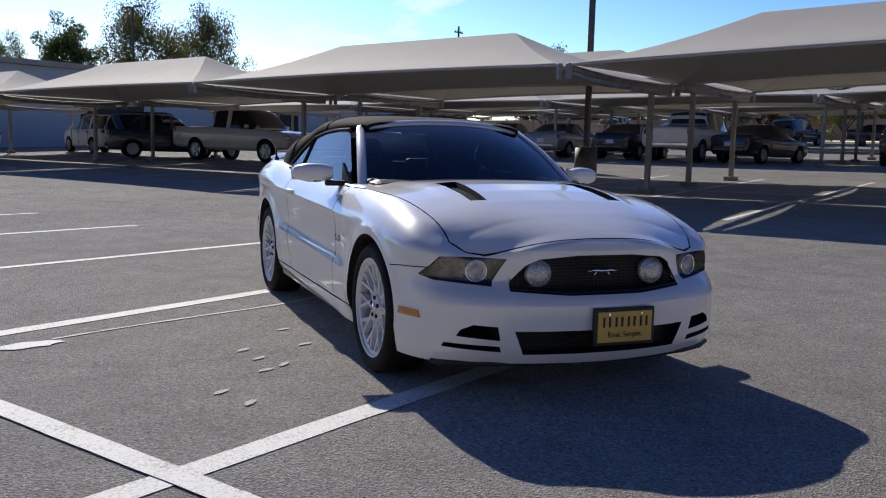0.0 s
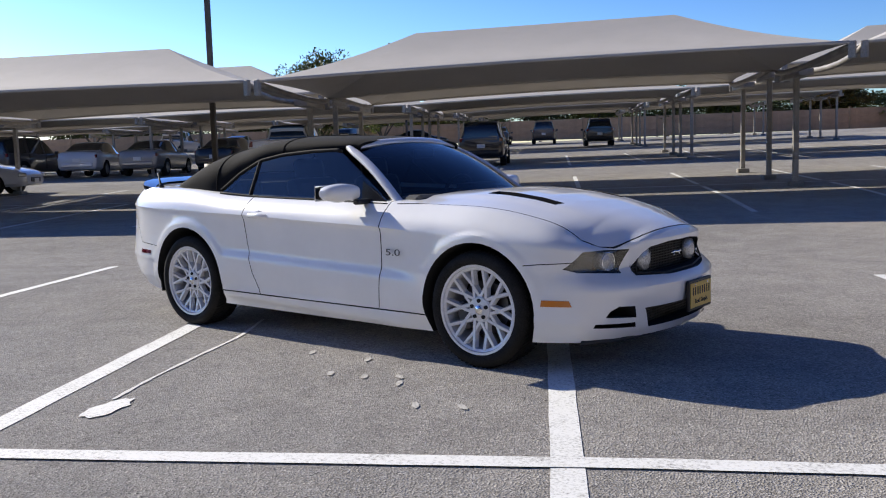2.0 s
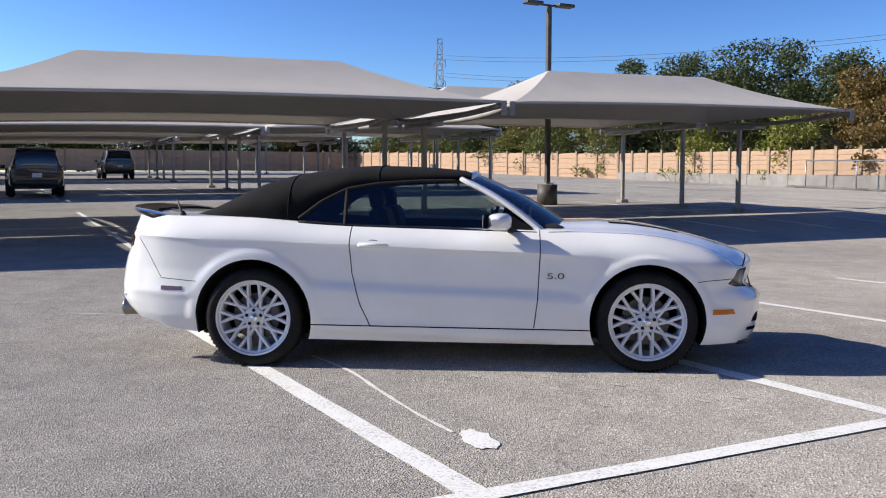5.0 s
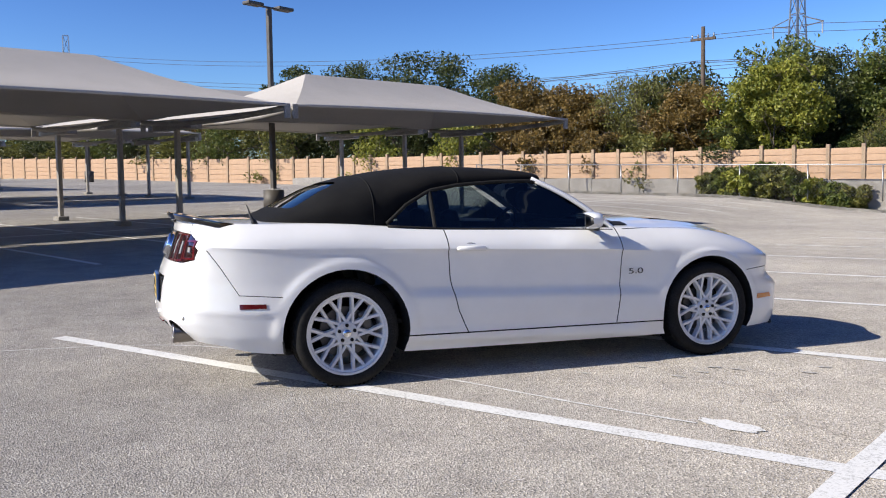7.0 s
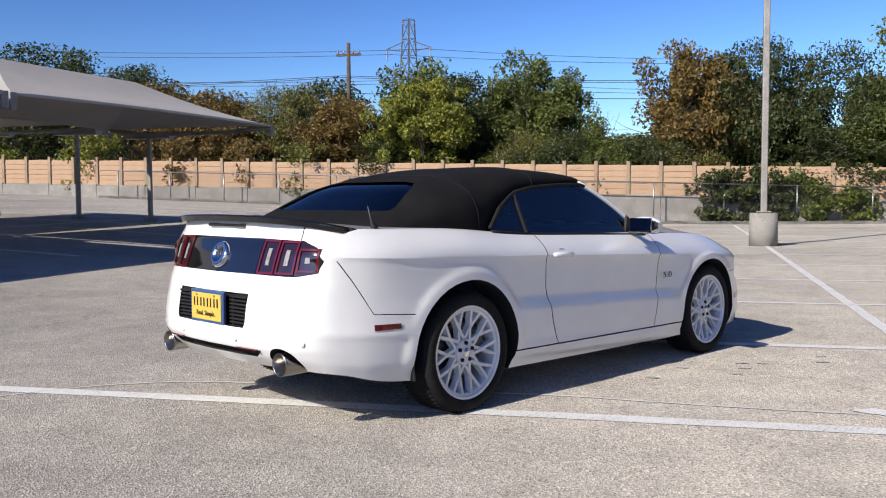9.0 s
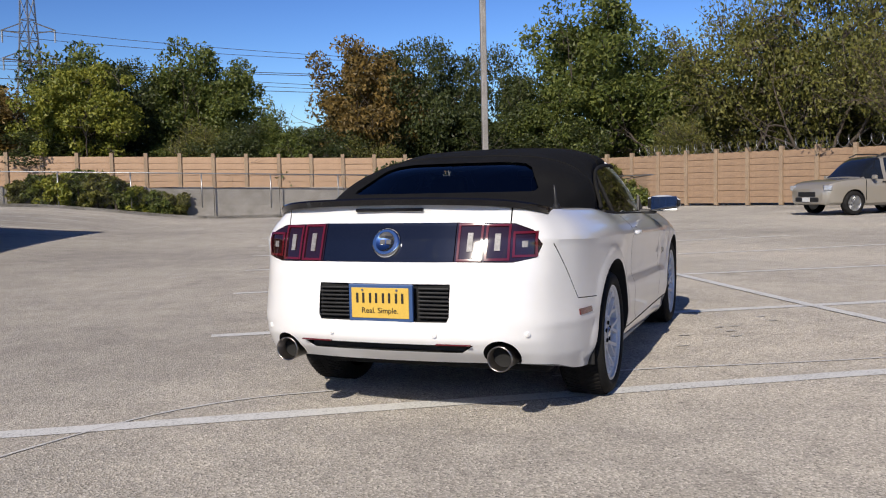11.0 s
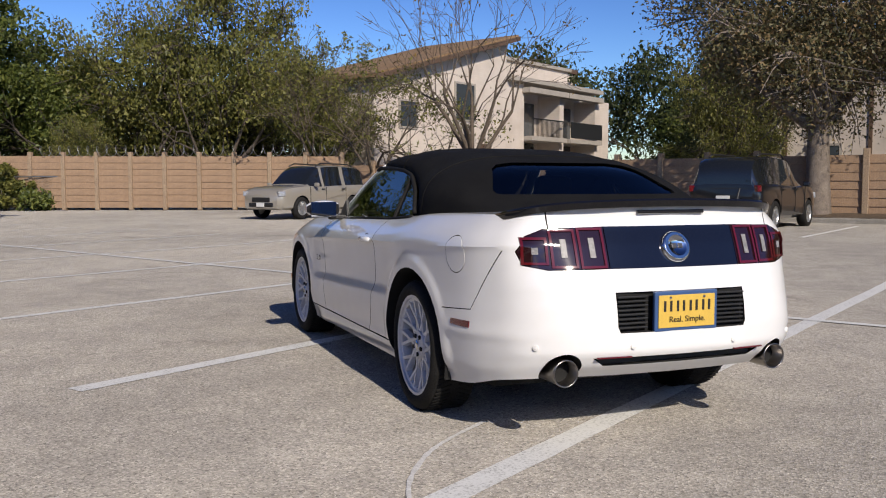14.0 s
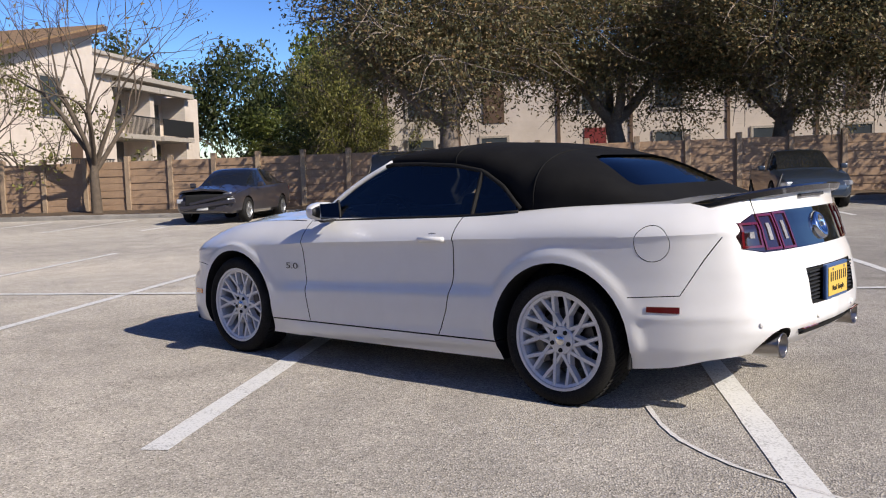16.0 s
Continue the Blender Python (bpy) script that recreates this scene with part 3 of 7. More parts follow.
def even(rows, step):
    """Points at even steps along a plan curve."""
    P = np.array(rows)
    L = np.concatenate([[0], np.cumsum(np.hypot(np.diff(P[:, 0]), np.diff(P[:, 1])))])
    q = np.linspace(0, L[-1], int(L[-1] / step) + 1)
    return [tuple(np.interp(q[i], L, P[:, k]) for k in range(4)) for i in range(len(q))]


def body_mesh():
    half = even(cat(PLAN, 14), 0.024)
    H = len(half) - 1
    LOW, LV = 36, 50
    M = 32
    bm = bmesh.new()
    ring = []          # [level][i] for the left half, then the mirrored right half
    for lv in range(LV + 1):
        row = []
        for i, (x, y, zt, zb) in enumerate(half):
            zc = min(lerp_tab(CREASE, x), zt - 0.04)
            z = zb + (zc - zb) * lv / LOW if lv <= LOW else zc + (zt - zc) * (lv - LOW) / (LV - LOW)
            t = (z - zb) / (zt - zb)
            a, b = half[max(i - 1, 0)], half[min(i + 1, H)]
            tx, ty = b[0] - a[0], b[1] - a[1]
            ln = math.hypot(tx, ty)
            nx, ny = -ty / ln, tx / ln
            if i in (0, H):
                nx, ny = (-1, 0) if i == 0 else (1, 0)
            ws = ny * ny
            wf, wr = (nx * nx, 0) if nx > 0 else (0, nx * nx)
            d = ws * flank(x, z, zc, zt) + wf * lerp_tab(FRONT, z) + wr * lerp_tab(REAR, t)
            # the headlamp corner stands back from the nose
            d += 0.03 * sstep(0.53, 0.60, z) * sstep(0.40, 0.56, y) * sstep(0.92, 0.80, y) * sstep(1.78, 1.95, x)
            row.append((x - nx * d, max(0.0, y - ny * d) if 0 < i < H else 0.0, z))
        ring.append(row)
    V = []
    for row in ring:
        left = [bm.verts.new(p) for p in row]
        right = [bm.verts.new((p[0], -p[1], p[2])) for p in row[1:H]]
        V.append(left + right[::-1])
    n = len(V[0])
    for a, b in zip(V, V[1:]):
        for k in range(n):
            bm.faces.new((a[k], a[(k + 1) % n], b[(k + 1) % n], b[k]))

    def lid(loop, height):
        rows = []
        for i in range(1, H):
            l, r = loop[i], loop[n - i]
            row = [l]
            for j in range(1, M):
                s = 1 - 2 * j / M
                p = l.co.lerp(r.co, j / M)
                p.z += height(p.x, p.y, s, l.co.z)
                row.append(bm.verts.new(p))
            rows.append(row + [r])
        for a, b in zip(rows, rows[1:]):
            for j in range(M):
                bm.faces.new((a[j], a[j + 1], b[j + 1], b[j]))
        for row, tip in ((rows[0], loop[0]), (rows[-1], loop[H])):
            for j in range(M):
                bm.faces.new((row[j], row[j + 1], tip))

    HOOD = [(0.70, 1.010), (0.81, 1.012), (1.09, 1.021), (1.3, 1.008), (1.5, 0.981), (1.7, 0.940), (1.9, 0.887), (2.02, 0.850), (2.09, 0.826), (2.15, 0.803), (2.185, 0.788), (2.20, 0.779), (2.212, 0.772)]

    def hood(x, y, s, z0):
        if x < 0.7:
            crown = lerp_tab([(-2.47, 0.0), (-2.3, 0.012), (-1.6, 0.03), (0.4, 0.05), (0.7, 0.05)], x)
            return crown * (1 - abs(s) ** 2.4)
        crown = max(0.0, lerp_tab(HOOD, x) - z0)
        dome = 0.013 * sstep(2.2, 1.7, x) * sstep(0.7, 1.0, x)
        return (crown - dome) * (1 - abs(s) ** 2.6) + dome * sstep(0.56, 0.46, abs(y) - 0.10 * (1.6 - x))

    lid(V[-1], hood)
    lid(V[0], lambda x, y, s, z0: 0.0)
    bmesh.ops.recalc_face_normals(bm, faces=bm.faces[:])
    for f in bm.faces:
        f.smooth = True
    return mesh_of(bm)


car = empty("convertible_car", Matrix.Identity(4), "white two-door convertible with black canvas roof and silver mesh wheels", "car")

shell = body_mesh()
shell.materials.append(WHITE_PAINT)
solid = shell.copy()

GRILLE = [(-0.475, 0.545), (-0.46, 0.585), (-0.40, 0.665), (-0.34, 0.695), (-0.15, 0.713), (0.15, 0.713), (0.34, 0.695), (0.40, 0.665), (0.46, 0.585), (0.475, 0.545), (0.2, 0.528), (-0.2, 0.528)]
LOWER = [(-0.47, 0.365), (0.47, 0.365), (0.42, 0.25), (-0.42, 0.25)]
POCKET = [(0.53, 0.318), (0.72, 0.335), (0.70, 0.368), (0.65, 0.392), (0.545, 0.384)]
SLOT = [(0.52, 0.262), (0.77, 0.28), (0.765, 0.302), (0.53, 0.290)]
HEAD = [(0.478, 0.692), (0.66, 0.698), (0.765, 0.695), (0.84, 0.605), (0.79, 0.583), (0.545, 0.562)]
TAIL = [(0.345, 0.822), (0.345, 1.008), (0.62, 1.0), (0.70, 0.968), (0.742, 0.90), (0.718, 0.838), (0.62, 0.818)]
PANEL = [(-0.347, 0.822), (0.347, 0.822), (0.347, 1.008), (-0.347, 1.008)]
PLATE_BAY = [(-0.33, 0.545), (0.33, 0.545), (0.342, 0.57), (0.342, 0.722), (-0.342, 0.722), (-0.342, 0.57)]
DIFF = [(-0.45, 0.436), (0.45, 0.436), (0.39, 0.396), (-0.39, 0.396)]
VENT = [(1.157, 0.335), (1.66, 0.368), (1.645, 0.455), (1.157, 0.462)]


def circle(cx, cz, r, n=40):
    return [(cx + r * math.cos(2 * math.pi * k / n), cz + r * math.sin(2 * math.pi * k / n)) for k in range(n)]


def cut(me, items, material):
    """Cuts prisms out of a mesh; a cut that breaks the mesh is tried again a hair aside, one prism at a time."""
    def once(src, some, d):
        bm = bmesh.new()
        for poly, axis, lo, hi in some:
            prism(bm, [(p + d, q + 0.7 * d) for p, q in poly], axis, lo - 0.3 * d, hi + 0.3 * d)
        other = mesh_of(bm)
        other.materials.append(material)
        return boolean(src, other, "DIFFERENCE")

    res = once(me, items, 0.0)
    if len(res.polygons) > 0.6 * len(me.polygons):
        return res
    for item in items:
        for d in (0.0, 0.0013, -0.0017, 0.0031, -0.0043):
            res = once(me, [item], d)
            if len(res.polygons) > 0.6 * len(me.polygons):
                me = res
                break
    return me


# wheel wells, lamp and grille openings
body = cut(shell, [(circle(1.37, 0.347, 0.394), "y", 0.5, 1.2), (circle(1.37, 0.347, 0.394), "y", -1.2, -0.5),
                   (circle(-1.355, 0.347, 0.412), "y", 0.5, 1.2), (circle(-1.355, 0.347, 0.412), "y", -1.2, -0.5),
                   (circle(-1.887, 0.868, 0.090), "y", 0.80, 1.2)], CAVITY)
body = cut(body, [(GRILLE, "x", 2.05, 2.6), (LOWER, "x", 2.1, 2.6), (PLATE_BAY, "x", -2.7, -2.43), (DIFF, "x", -2.7, -2.38),
                  (POCKET, "x", 1.98, 2.6), (mirror_y(POCKET), "x", 1.98, 2.6), (SLOT, "x", 2.0, 2.6), (mirror_y(SLOT), "x", 2.0, 2.6),
                  (circle(0.567, 0.376, 0.082), "x", -2.7, -2.2), (circle(-0.567, 0.376, 0.082), "x", -2.7, -2.2)], CAVITY)
body = cut(body, [(HEAD, "x", 1.76, 2.6), (mirror_y(HEAD), "x", 1.76, 2.6)], CAVITY)
body = cut(body, [(TAIL, "x", -2.7, -2.12), (mirror_y(TAIL), "x", -2.7, -2.12), (PANEL, "x", -2.7, -2.28),
                  (VENT, "z", 0.9, 1.3), (mirror_y([(q, p) for p, q in VENT]) and [(p, -q) for p, q in VENT][::-1], "z", 0.9, 1.3)], CAVITY)
# cockpit
body = cut(body, [([(-1.30, -0.74), (0.55, -0.76), (0.80, -0.5), (0.86, 0.0), (0.80, 0.5), (0.55, 0.76), (-1.30, 0.74)], "z", 0.36, 1.4)], DASH)
# shut lines
GAP = 0.007
door_f = ribbon([(0.64, 1.02), (0.64, 0.8), (0.625, 0.5), (0.60, 0.295)], GAP)
door_r = ribbon([(-0.665, 1.05), (-0.67, 0.85), (-0.655, 0.66), (-0.60, 0.45), (-0.53, 0.298)], GAP)
sill = ribbon([(-0.97, 0.305), (0.0, 0.293), (0.98, 0.283)], 0.009)
fb = ribbon([(1.70, 0.622), (1.80, 0.632), (1.97, 0.64)], 0.005)
rb = ribbon([(-2.2, 0.90), (-2.13, 0.80), (-2.02, 0.62), (-1.76, 0.60)], 0.005)
hood_side = ribbon([(0.70, 0.80), (1.1, 0.775), (1.5, 0.735), (1.75, 0.710), (1.88, 0.698), (1.95, 0.694)], GAP)
NOSE = [(1.95, 0.690), (2.03, 0.645), (2.08, 0.57), (2.112, 0.48), (2.145, 0.39), (2.168, 0.29), (2.182, 0.15)]
hood_front = ribbon(NOSE + [(2.184, 0)] + [(x, -y) for x, y in NOSE[::-1]], 0.008)
boot = ribbon([(-1.86, 0.62), (-2.25, 0.60), (-2.5, 0.585)], 0.006)
flip = lambda poly: [(p, -q) for p, q in poly][::-1]
for items in ([(door_f, "y", 0.7, 1.2), (door_r, "y", 0.7, 1.2), (door_f, "y", -1.2, -0.7), (door_r, "y", -1.2, -0.7)],
              [(sill, "y", 0.78, 1.2), (sill, "y", -1.2, -0.78), (fb, "y", 0.6, 1.2), (fb, "y", -1.2, -0.6), (rb, "y", 0.6, 1.2), (rb, "y", -1.2, -0.6)],
              [(hood_side, "z", 0.70, 1.3), (flip(hood_side), "z", 0.70, 1.3), (boot, "z", 1.0, 1.3), (flip(boot), "z", 1.0, 1.3)],
              [(hood_front, "z", 0.68, 1.3)]):
    body = cut(body, items, CAVITY)
body.set_sharp_from_angle(angle=radians(32))


def panels(me, parent):
    """Splits the body along its shut lines into panels, each an object of its own."""
    bm = bmesh.new()
    bm.from_mesh(me)

    def region(c):
        x, y, z = c
        ay = abs(y)
        fx = np.interp(z, [0.295, 0.5, 0.8, 1.02], [0.60, 0.625, 0.64, 0.64])
        rx = np.interp(z, [0.298, 0.45, 0.66, 0.85, 1.05], [-0.53, -0.60, -0.655, -0.67, -0.665])
        if ay > 0.74 and z > 0.298 and rx < x < fx:
            return "door_left" if y > 0 else "door_right"
        hy = np.interp(x, [0.70, 1.1, 1.5, 1.75, 1.95, 2.03, 2.08], [0.80, 0.775, 0.735, 0.71, 0.691, 0.645, 0.57])
        hx = np.interp(ay, [0, 0.15, 0.29, 0.39, 0.48, 0.57, 0.64, 0.69], [2.184, 2.182, 2.168, 2.145, 2.112, 2.08, 2.03, 1.95])
        if x > 0.80 and ay < hy and x < hx and z > 0.70 and c[2] > 0.30 + 0.3 * sstep(2.3, 1.9, x):
            return "bonnet"
        if ay < 0.59 and x < -1.86 and z > 1.035:
            return "boot_lid"
        if z < 0.298 and ay > 0.75 and -0.97 < x < 0.98:
            return "sill_left" if y > 0 else "sill_right"
        return "body"

    names = {}
    for f in bm.faces:
        names.setdefault(region(f.calc_center_median()), []).append(f.index)
    bm.free()
    labels = {"door_left": "white driver door with shut lines", "door_right": "white passenger door with shut lines", "bonnet": "white bonnet with two black vents", "boot_lid": "white boot lid"}
    for nm, idx in names.items():
        b2 = bmesh.new()
        b2.from_mesh(me)
        keep = set(idx)
        bmesh.ops.delete(b2, geom=[f for f in b2.faces if f.index not in keep], context="FACES")
        m2 = me.copy()
        b2.to_mesh(m2)
        b2.free()
        ob = new(nm.split("_left")[0].split("_right")[0] if nm != "body" else "body", m2)
        ob.parent = parent
        if nm in labels:
            tagged(ob, labels[nm])


panels(body, car)


def chunk(name, poly, axis, lo, hi, material, parent, label=""):
    """The piece of the body under a prism, as a part of its own that follows the body's surface."""
    bm = bmesh.new()
    prism(bm, poly, axis, lo, hi)
    other = mesh_of(bm)
    me = boolean(solid.copy(), other, "INTERSECT")
    me.materials.clear()
    me.materials.append(material)
    me.set_sharp_from_angle(angle=radians(32))
    ob = new(name, me)
    ob.parent = parent
    return tagged(ob, label) if label else ob


def shrink(poly, d):
    c = Vector((sum(p[0] for p in poly) / len(poly), sum(p[1] for p in poly) / len(poly)))
    return [tuple(Vector(p) + (c - Vector(p)).normalized() * d) for p in poly]


def cyl(bm, r0, r1, h, m, n=32, cap=True):
    t = bmesh.new()
    bmesh.ops.create_cone(t, cap_ends=cap, segments=n, radius1=r0, radius2=r1, depth=h, matrix=m)
    for f in t.faces:
        f.smooth = len(f.verts) == 4
    merge(bm, t)
    return bm


def ring_mesh(bm, prof, m, n=48):
    """A lathe about the local z axis of m: prof is (radius, height)."""
    rows = [[m @ Vector((r * math.cos(2 * math.pi * k / n), r * math.sin(2 * math.pi * k / n), h)) for k in range(n)] for r, h in prof]
    sheet(bm, rows, closed=True)
    return bm


FX = Matrix.Rotation(radians(90), 4, "Y")      # local z along +x

for sgn in (1, -1):
    hd = HEAD if sgn > 0 else mirror_y(HEAD)
    lamp = chunk("headlight", shrink(hd, 0.004), "x", 1.80, 2.6, LENS_GLASS, car, "clear headlight with a round projector")
    lamp.visible_shadow = False
    bm = bmesh.new()
    ring_mesh(bm, [(0.0, 0.024), (0.022, 0.022), (0.032, 0.012), (0.038, 0.010), (0.047, 0.018), (0.052, 0.018), (0.054, 0.0), (0.05, -0.05)], Matrix.Translation((2.045, sgn * 0.60, 0.632)) @ Matrix.Rotation(radians(sgn * 14), 4, "Z") @ FX)
    part("projector", bm, REFLECTOR, lamp, smooth=True)
    bm = bmesh.new()
    ring_mesh(bm, [(0.050 + 0.004 * math.cos(a), 0.022 + 0.004 * math.sin(a)) for a in np.linspace(0, 2 * math.pi, 9)], Matrix.Translation((2.047, sgn * 0.60, 0.632)) @ Matrix.Rotation(radians(sgn * 14), 4, "Z") @ FX)
    part("lamp_ring", bm, CHROME, lamp, smooth=True)
    back = chunk("reflector", shrink(hd, 0.006), "x", 1.80, 2.6, LAMP_BOWL, lamp)
    back.matrix_basis = Matrix.Translation((-0.055, -sgn * 0.03, 0))
    bm = bmesh.new()
    box(bm, 0.012, 0.09, 0.010, pose(1.905, sgn * 0.74, 0.61, 0, 0, sgn * 32), 0.004)
    part("lamp_bar", bm, AMBER, lamp)
    # driving lamps in the grille
    bm = bmesh.new()
    ring_mesh(bm, [(0.0, 0.012), (0.03, 0.011), (0.052, 0.004), (0.058, -0.004), (0.064, -0.002), (0.066, -0.03)], Matrix.Translation((2.16, sgn * 0.318, 0.622)) @ FX)
    part("driving_lamp", bm, REFLECTOR, car, "round clear driving lamp set in the grille", smooth=True)
    mk = [(1.80, 0.40), (1.965, 0.402), (1.95, 0.435), (1.805, 0.435)]
    ob = chunk("side_marker", [(x, z) for x, z in mk], "y", *((0.6, 1.2) if sgn > 0 else (-1.2, -0.6)), AMBER, car, "amber side marker")
    ob.matrix_basis = Matrix.Translation((0.004, sgn * 0.004, 0))
    mk = [(-2.02, 0.535), (-1.86, 0.535), (-1.86, 0.562), (-2.02, 0.566)]
    ob = chunk("side_marker", mk, "y", *((0.6, 1.2) if sgn > 0 else (-1.2, -0.6)), RED_LENS, car, "red side marker")
    ob.matrix_basis = Matrix.Translation((-0.002, sgn * 0.004, 0))

# grille, bars behind the openings
def mesh_panel(name, x, y0, y1, z0, z1, label):
    bm = bmesh.new()
    box(bm, 0.01, y1 - y0, z1 - z0, pose(x - 0.02, (y0 + y1) / 2, (z0 + z1) / 2))
    k = 0
    z = z0
    while z < z1:
        box(bm, 0.008, y1 - y0, 0.004, pose(x, (y0 + y1) / 2, z))
        z += 0.016
    y = y0
    while y < y1:
        box(bm, 0.006, 0.004, z1 - z0, pose(x, y, (z0 + z1) / 2))
        y += 0.022
    return part(name, bm, BLACK_PLASTIC, car, label)


mesh_panel("grille", 2.125, -0.46, 0.46, 0.53, 0.71, "black mesh radiator grille")
mesh_panel("lower_grille", 2.16, -0.48, 0.48, 0.245, 0.37, "black mesh lower grille")
bm = bmesh.new()
tube(bm, [(2.15, -0.41, 0.655), (2.165, -0.465, 0.555), (2.22, -0.2, 0.533), (2.22, 0.2, 0.533), (2.165, 0.465, 0.555), (2.15, 0.41, 0.655)], 0.006, 6)
part("grille_edge", bm, BLACK_PLASTIC, car, smooth=True)
# emblem: a plain galloping bar shape
bm = bmesh.new()
tube(bm, [(2.20, 0.095, 0.628), (2.205, 0.05, 0.638), (2.205, 0.0, 0.634), (2.205, -0.04, 0.640), (2.20, -0.075, 0.632)], [0.003, 0.007, 0.009, 0.007, 0.003], 8)
tube(bm, [(2.205, -0.03, 0.636), (2.205, -0.045, 0.612)], [0.006, 0.003], 6)
tube(bm, [(2.205, 0.03, 0.632), (2.205, 0.045, 0.606)], [0.006, 0.003], 6)
part("emblem", bm, CHROME, car, "small chrome emblem", smooth=True)


def lettering(text, size, material, parent, name):
    """Raised words in the built-in letters, centred on their base line."""
    fc = bpy.data.curves.new(name, "FONT")
    fc.body, fc.size, fc.extrude, fc.align_x = text, size, 0.001, "CENTER"
    fo = new("letters_tmp", fc)
    bpy.context.view_layer.update()
    me = bpy.data.meshes.new_from_object(fo.evaluated_get(bpy.context.evaluated_depsgraph_get()))
    bpy.data.objects.remove(fo)
    me.materials.clear()
    me.materials.append(material)
    ob = new(name, me)
    ob.parent = parent
    return ob


def number_plate(x, y, z, face, frame_mat, name):
    """face +1 looks forward, -1 back."""
    bm = bmesh.new()
    box(bm, 0.022, 0.335, 0.18, pose(x, y, z), 0.006)
    fr = part(name, bm, frame_mat, car, "yellow dealer plate in a dark frame")
    bm = bmesh.new()
    box(bm, 0.006, 0.300, 0.146, pose(x + face * 0.0125, y, z), 0.002)
    part("plate_face", bm, PLATE_YELLOW, fr)
    xo = x + face * 0.0165
    for k in range(4):
        for off in (-0.016, 0.016):
            bm = bmesh.new()
            box(bm, 0.003, 0.012, 0.048, pose(xo, y - 0.102 + k * 0.068 + off, z + 0.024), 0.001)
            part("lettering_bar", bm, PLATE_INK, fr)
    words = lettering("Real. Simple.", 0.038, PLATE_INK, fr, "slogan")
    words.matrix_basis = Matrix.Translation((xo + face * 0.0012, y, z - 0.048)) @ Matrix.Rotation(radians(90 * face), 4, "Z") @ Matrix.Rotation(radians(90), 4, "X")
    for dy in (-0.09, 0.09):
        bm = bmesh.new()
        cyl(bm, 0.006, 0.006, 0.006, Matrix.Translation((xo, y + dy, z + 0.062)) @ FX, 12)
        part("screw", bm, CHROME, fr)
    return fr


number_plate(2.318, 0.06, 0.383, 1, BLACK_PLASTIC, "front_plate")
number_plate(-2.472, 0.0, 0.632, -1, PLATE_BLUE, "rear_plate")
for y in (-0.26, 0.26):
    bm = bmesh.new()
    for k in range(8):
        box(bm, 0.02, 0.155, 0.010, pose(-2.446, y, 0.564 + k * 0.0195), 0.003)
    part("plate_bay_louvre", bm, BLACK_PLASTIC, car)
bm = bmesh.new()
box(bm, 0.02, 0.82, 0.03, pose(-2.40, 0, 0.415), 0.004)
part("diffuser_strip", bm, BLACK_PLASTIC, car)
for sgn in (1, -1):
    bm = bmesh.new()
    box(bm, 0.014, 0.17, 0.008, pose(-2.464, sgn * 0.36, 0.440, 0, 0, -sgn * 5), 0.003)
    part("rear_reflector", bm, RED_LENS, car)
    for y, x in ((0.27, -2.478), (0.69, -2.355)):
        bm = bmesh.new()
        ring_mesh(bm, [(0, 0.004), (0.009, 0.004), (0.011, 0.002), (0.013, 0.004), (0.014, -0.01)], Matrix.Translation((x, sgn * y, 0.485)) @ Matrix.Rotation(radians(-90 - (sgn * 40 if y > 0.5 else 0)), 4, "Z") @ Matrix.Rotation(radians(90), 4, "X"), 20)
        part("parking_sensor", bm, WHITE_PAINT, car, smooth=True)
    # tail lamps: smoked lens with three framed bars
    tl = TAIL if sgn > 0 else mirror_y(TAIL)
    lens = chunk("tail_light", shrink(tl, 0.004), "x", -2.6, -2.15, TAIL_DARK, car, "smoked red tail light with three upright bars")
    frames, bars = bmesh.new(), bmesh.new()
    for y0, y1, z0, z1 in ((0.356, 0.476, 0.826, 1.003), (0.487, 0.602, 0.828, 0.998), (0.613, 0.722, 0.842, 0.962)):
        q, g = 0.011, 0.0006
        for a, b, c, d in ((y0, y0 + q, z0, z1), (y1 - q, y1, z0, z1), (y0 + q + g, y1 - q - g, z1 - q, z1), (y0 + q + g, y1 - q - g, z0, z0 + q)):
            quad = [(sgn * a, c), (sgn * b, c), (sgn * b, d), (sgn * a, d)]
            prism(frames, quad if sgn > 0 else quad[::-1], "x", -2.6, -2.12)
        ym = (y0 + y1) / 2
        quad = [(sgn * (ym - 0.013), z0 + 0.045), (sgn * (ym + 0.013), z0 + 0.045), (sgn * (ym + 0.013), z1 - 0.045), (sgn * (ym - 0.013), z1 - 0.045)]
        prism(bars, quad if sgn > 0 else quad[::-1], "x", -2.6, -2.14)
    for nm, bmx, mt, out in (("lamp_frame", frames, RED_LENS, 0.006), ("reversing_bar", bars, LAMP_BAR, 0.004)):
        me = boolean(solid.copy(), mesh_of(bmx), "INTERSECT")
        me.materials.clear()
        me.materials.append(mt)
        me.set_sharp_from_angle(angle=radians(32))
        fo = new(nm, me)
        fo.parent = lens
        fo.matrix_basis = Matrix.Translation((-out, sgn * out * 0.5, 0.001))
    # exhaust tips
    bm = bmesh.new()
    ring_mesh(bm, [(0.050, 0.22), (0.055, 0.0), (0.060, -0.004), (0.062, 0.004), (0.060, 0.02), (0.058, 0.22)], pose(-2.405, sgn * 0.567, 0.372) @ FX, 36)
    tip = part("exhaust_tip", bm, EXHAUST, car, "burnt steel exhaust tip", smooth=True)
    bm = bmesh.new()
    cyl(bm, 0.051, 0.051, 0.01, pose(-2.33, sgn * 0.567, 0.372) @ FX)
    part("exhaust_inside", bm, CAVITY, tip)

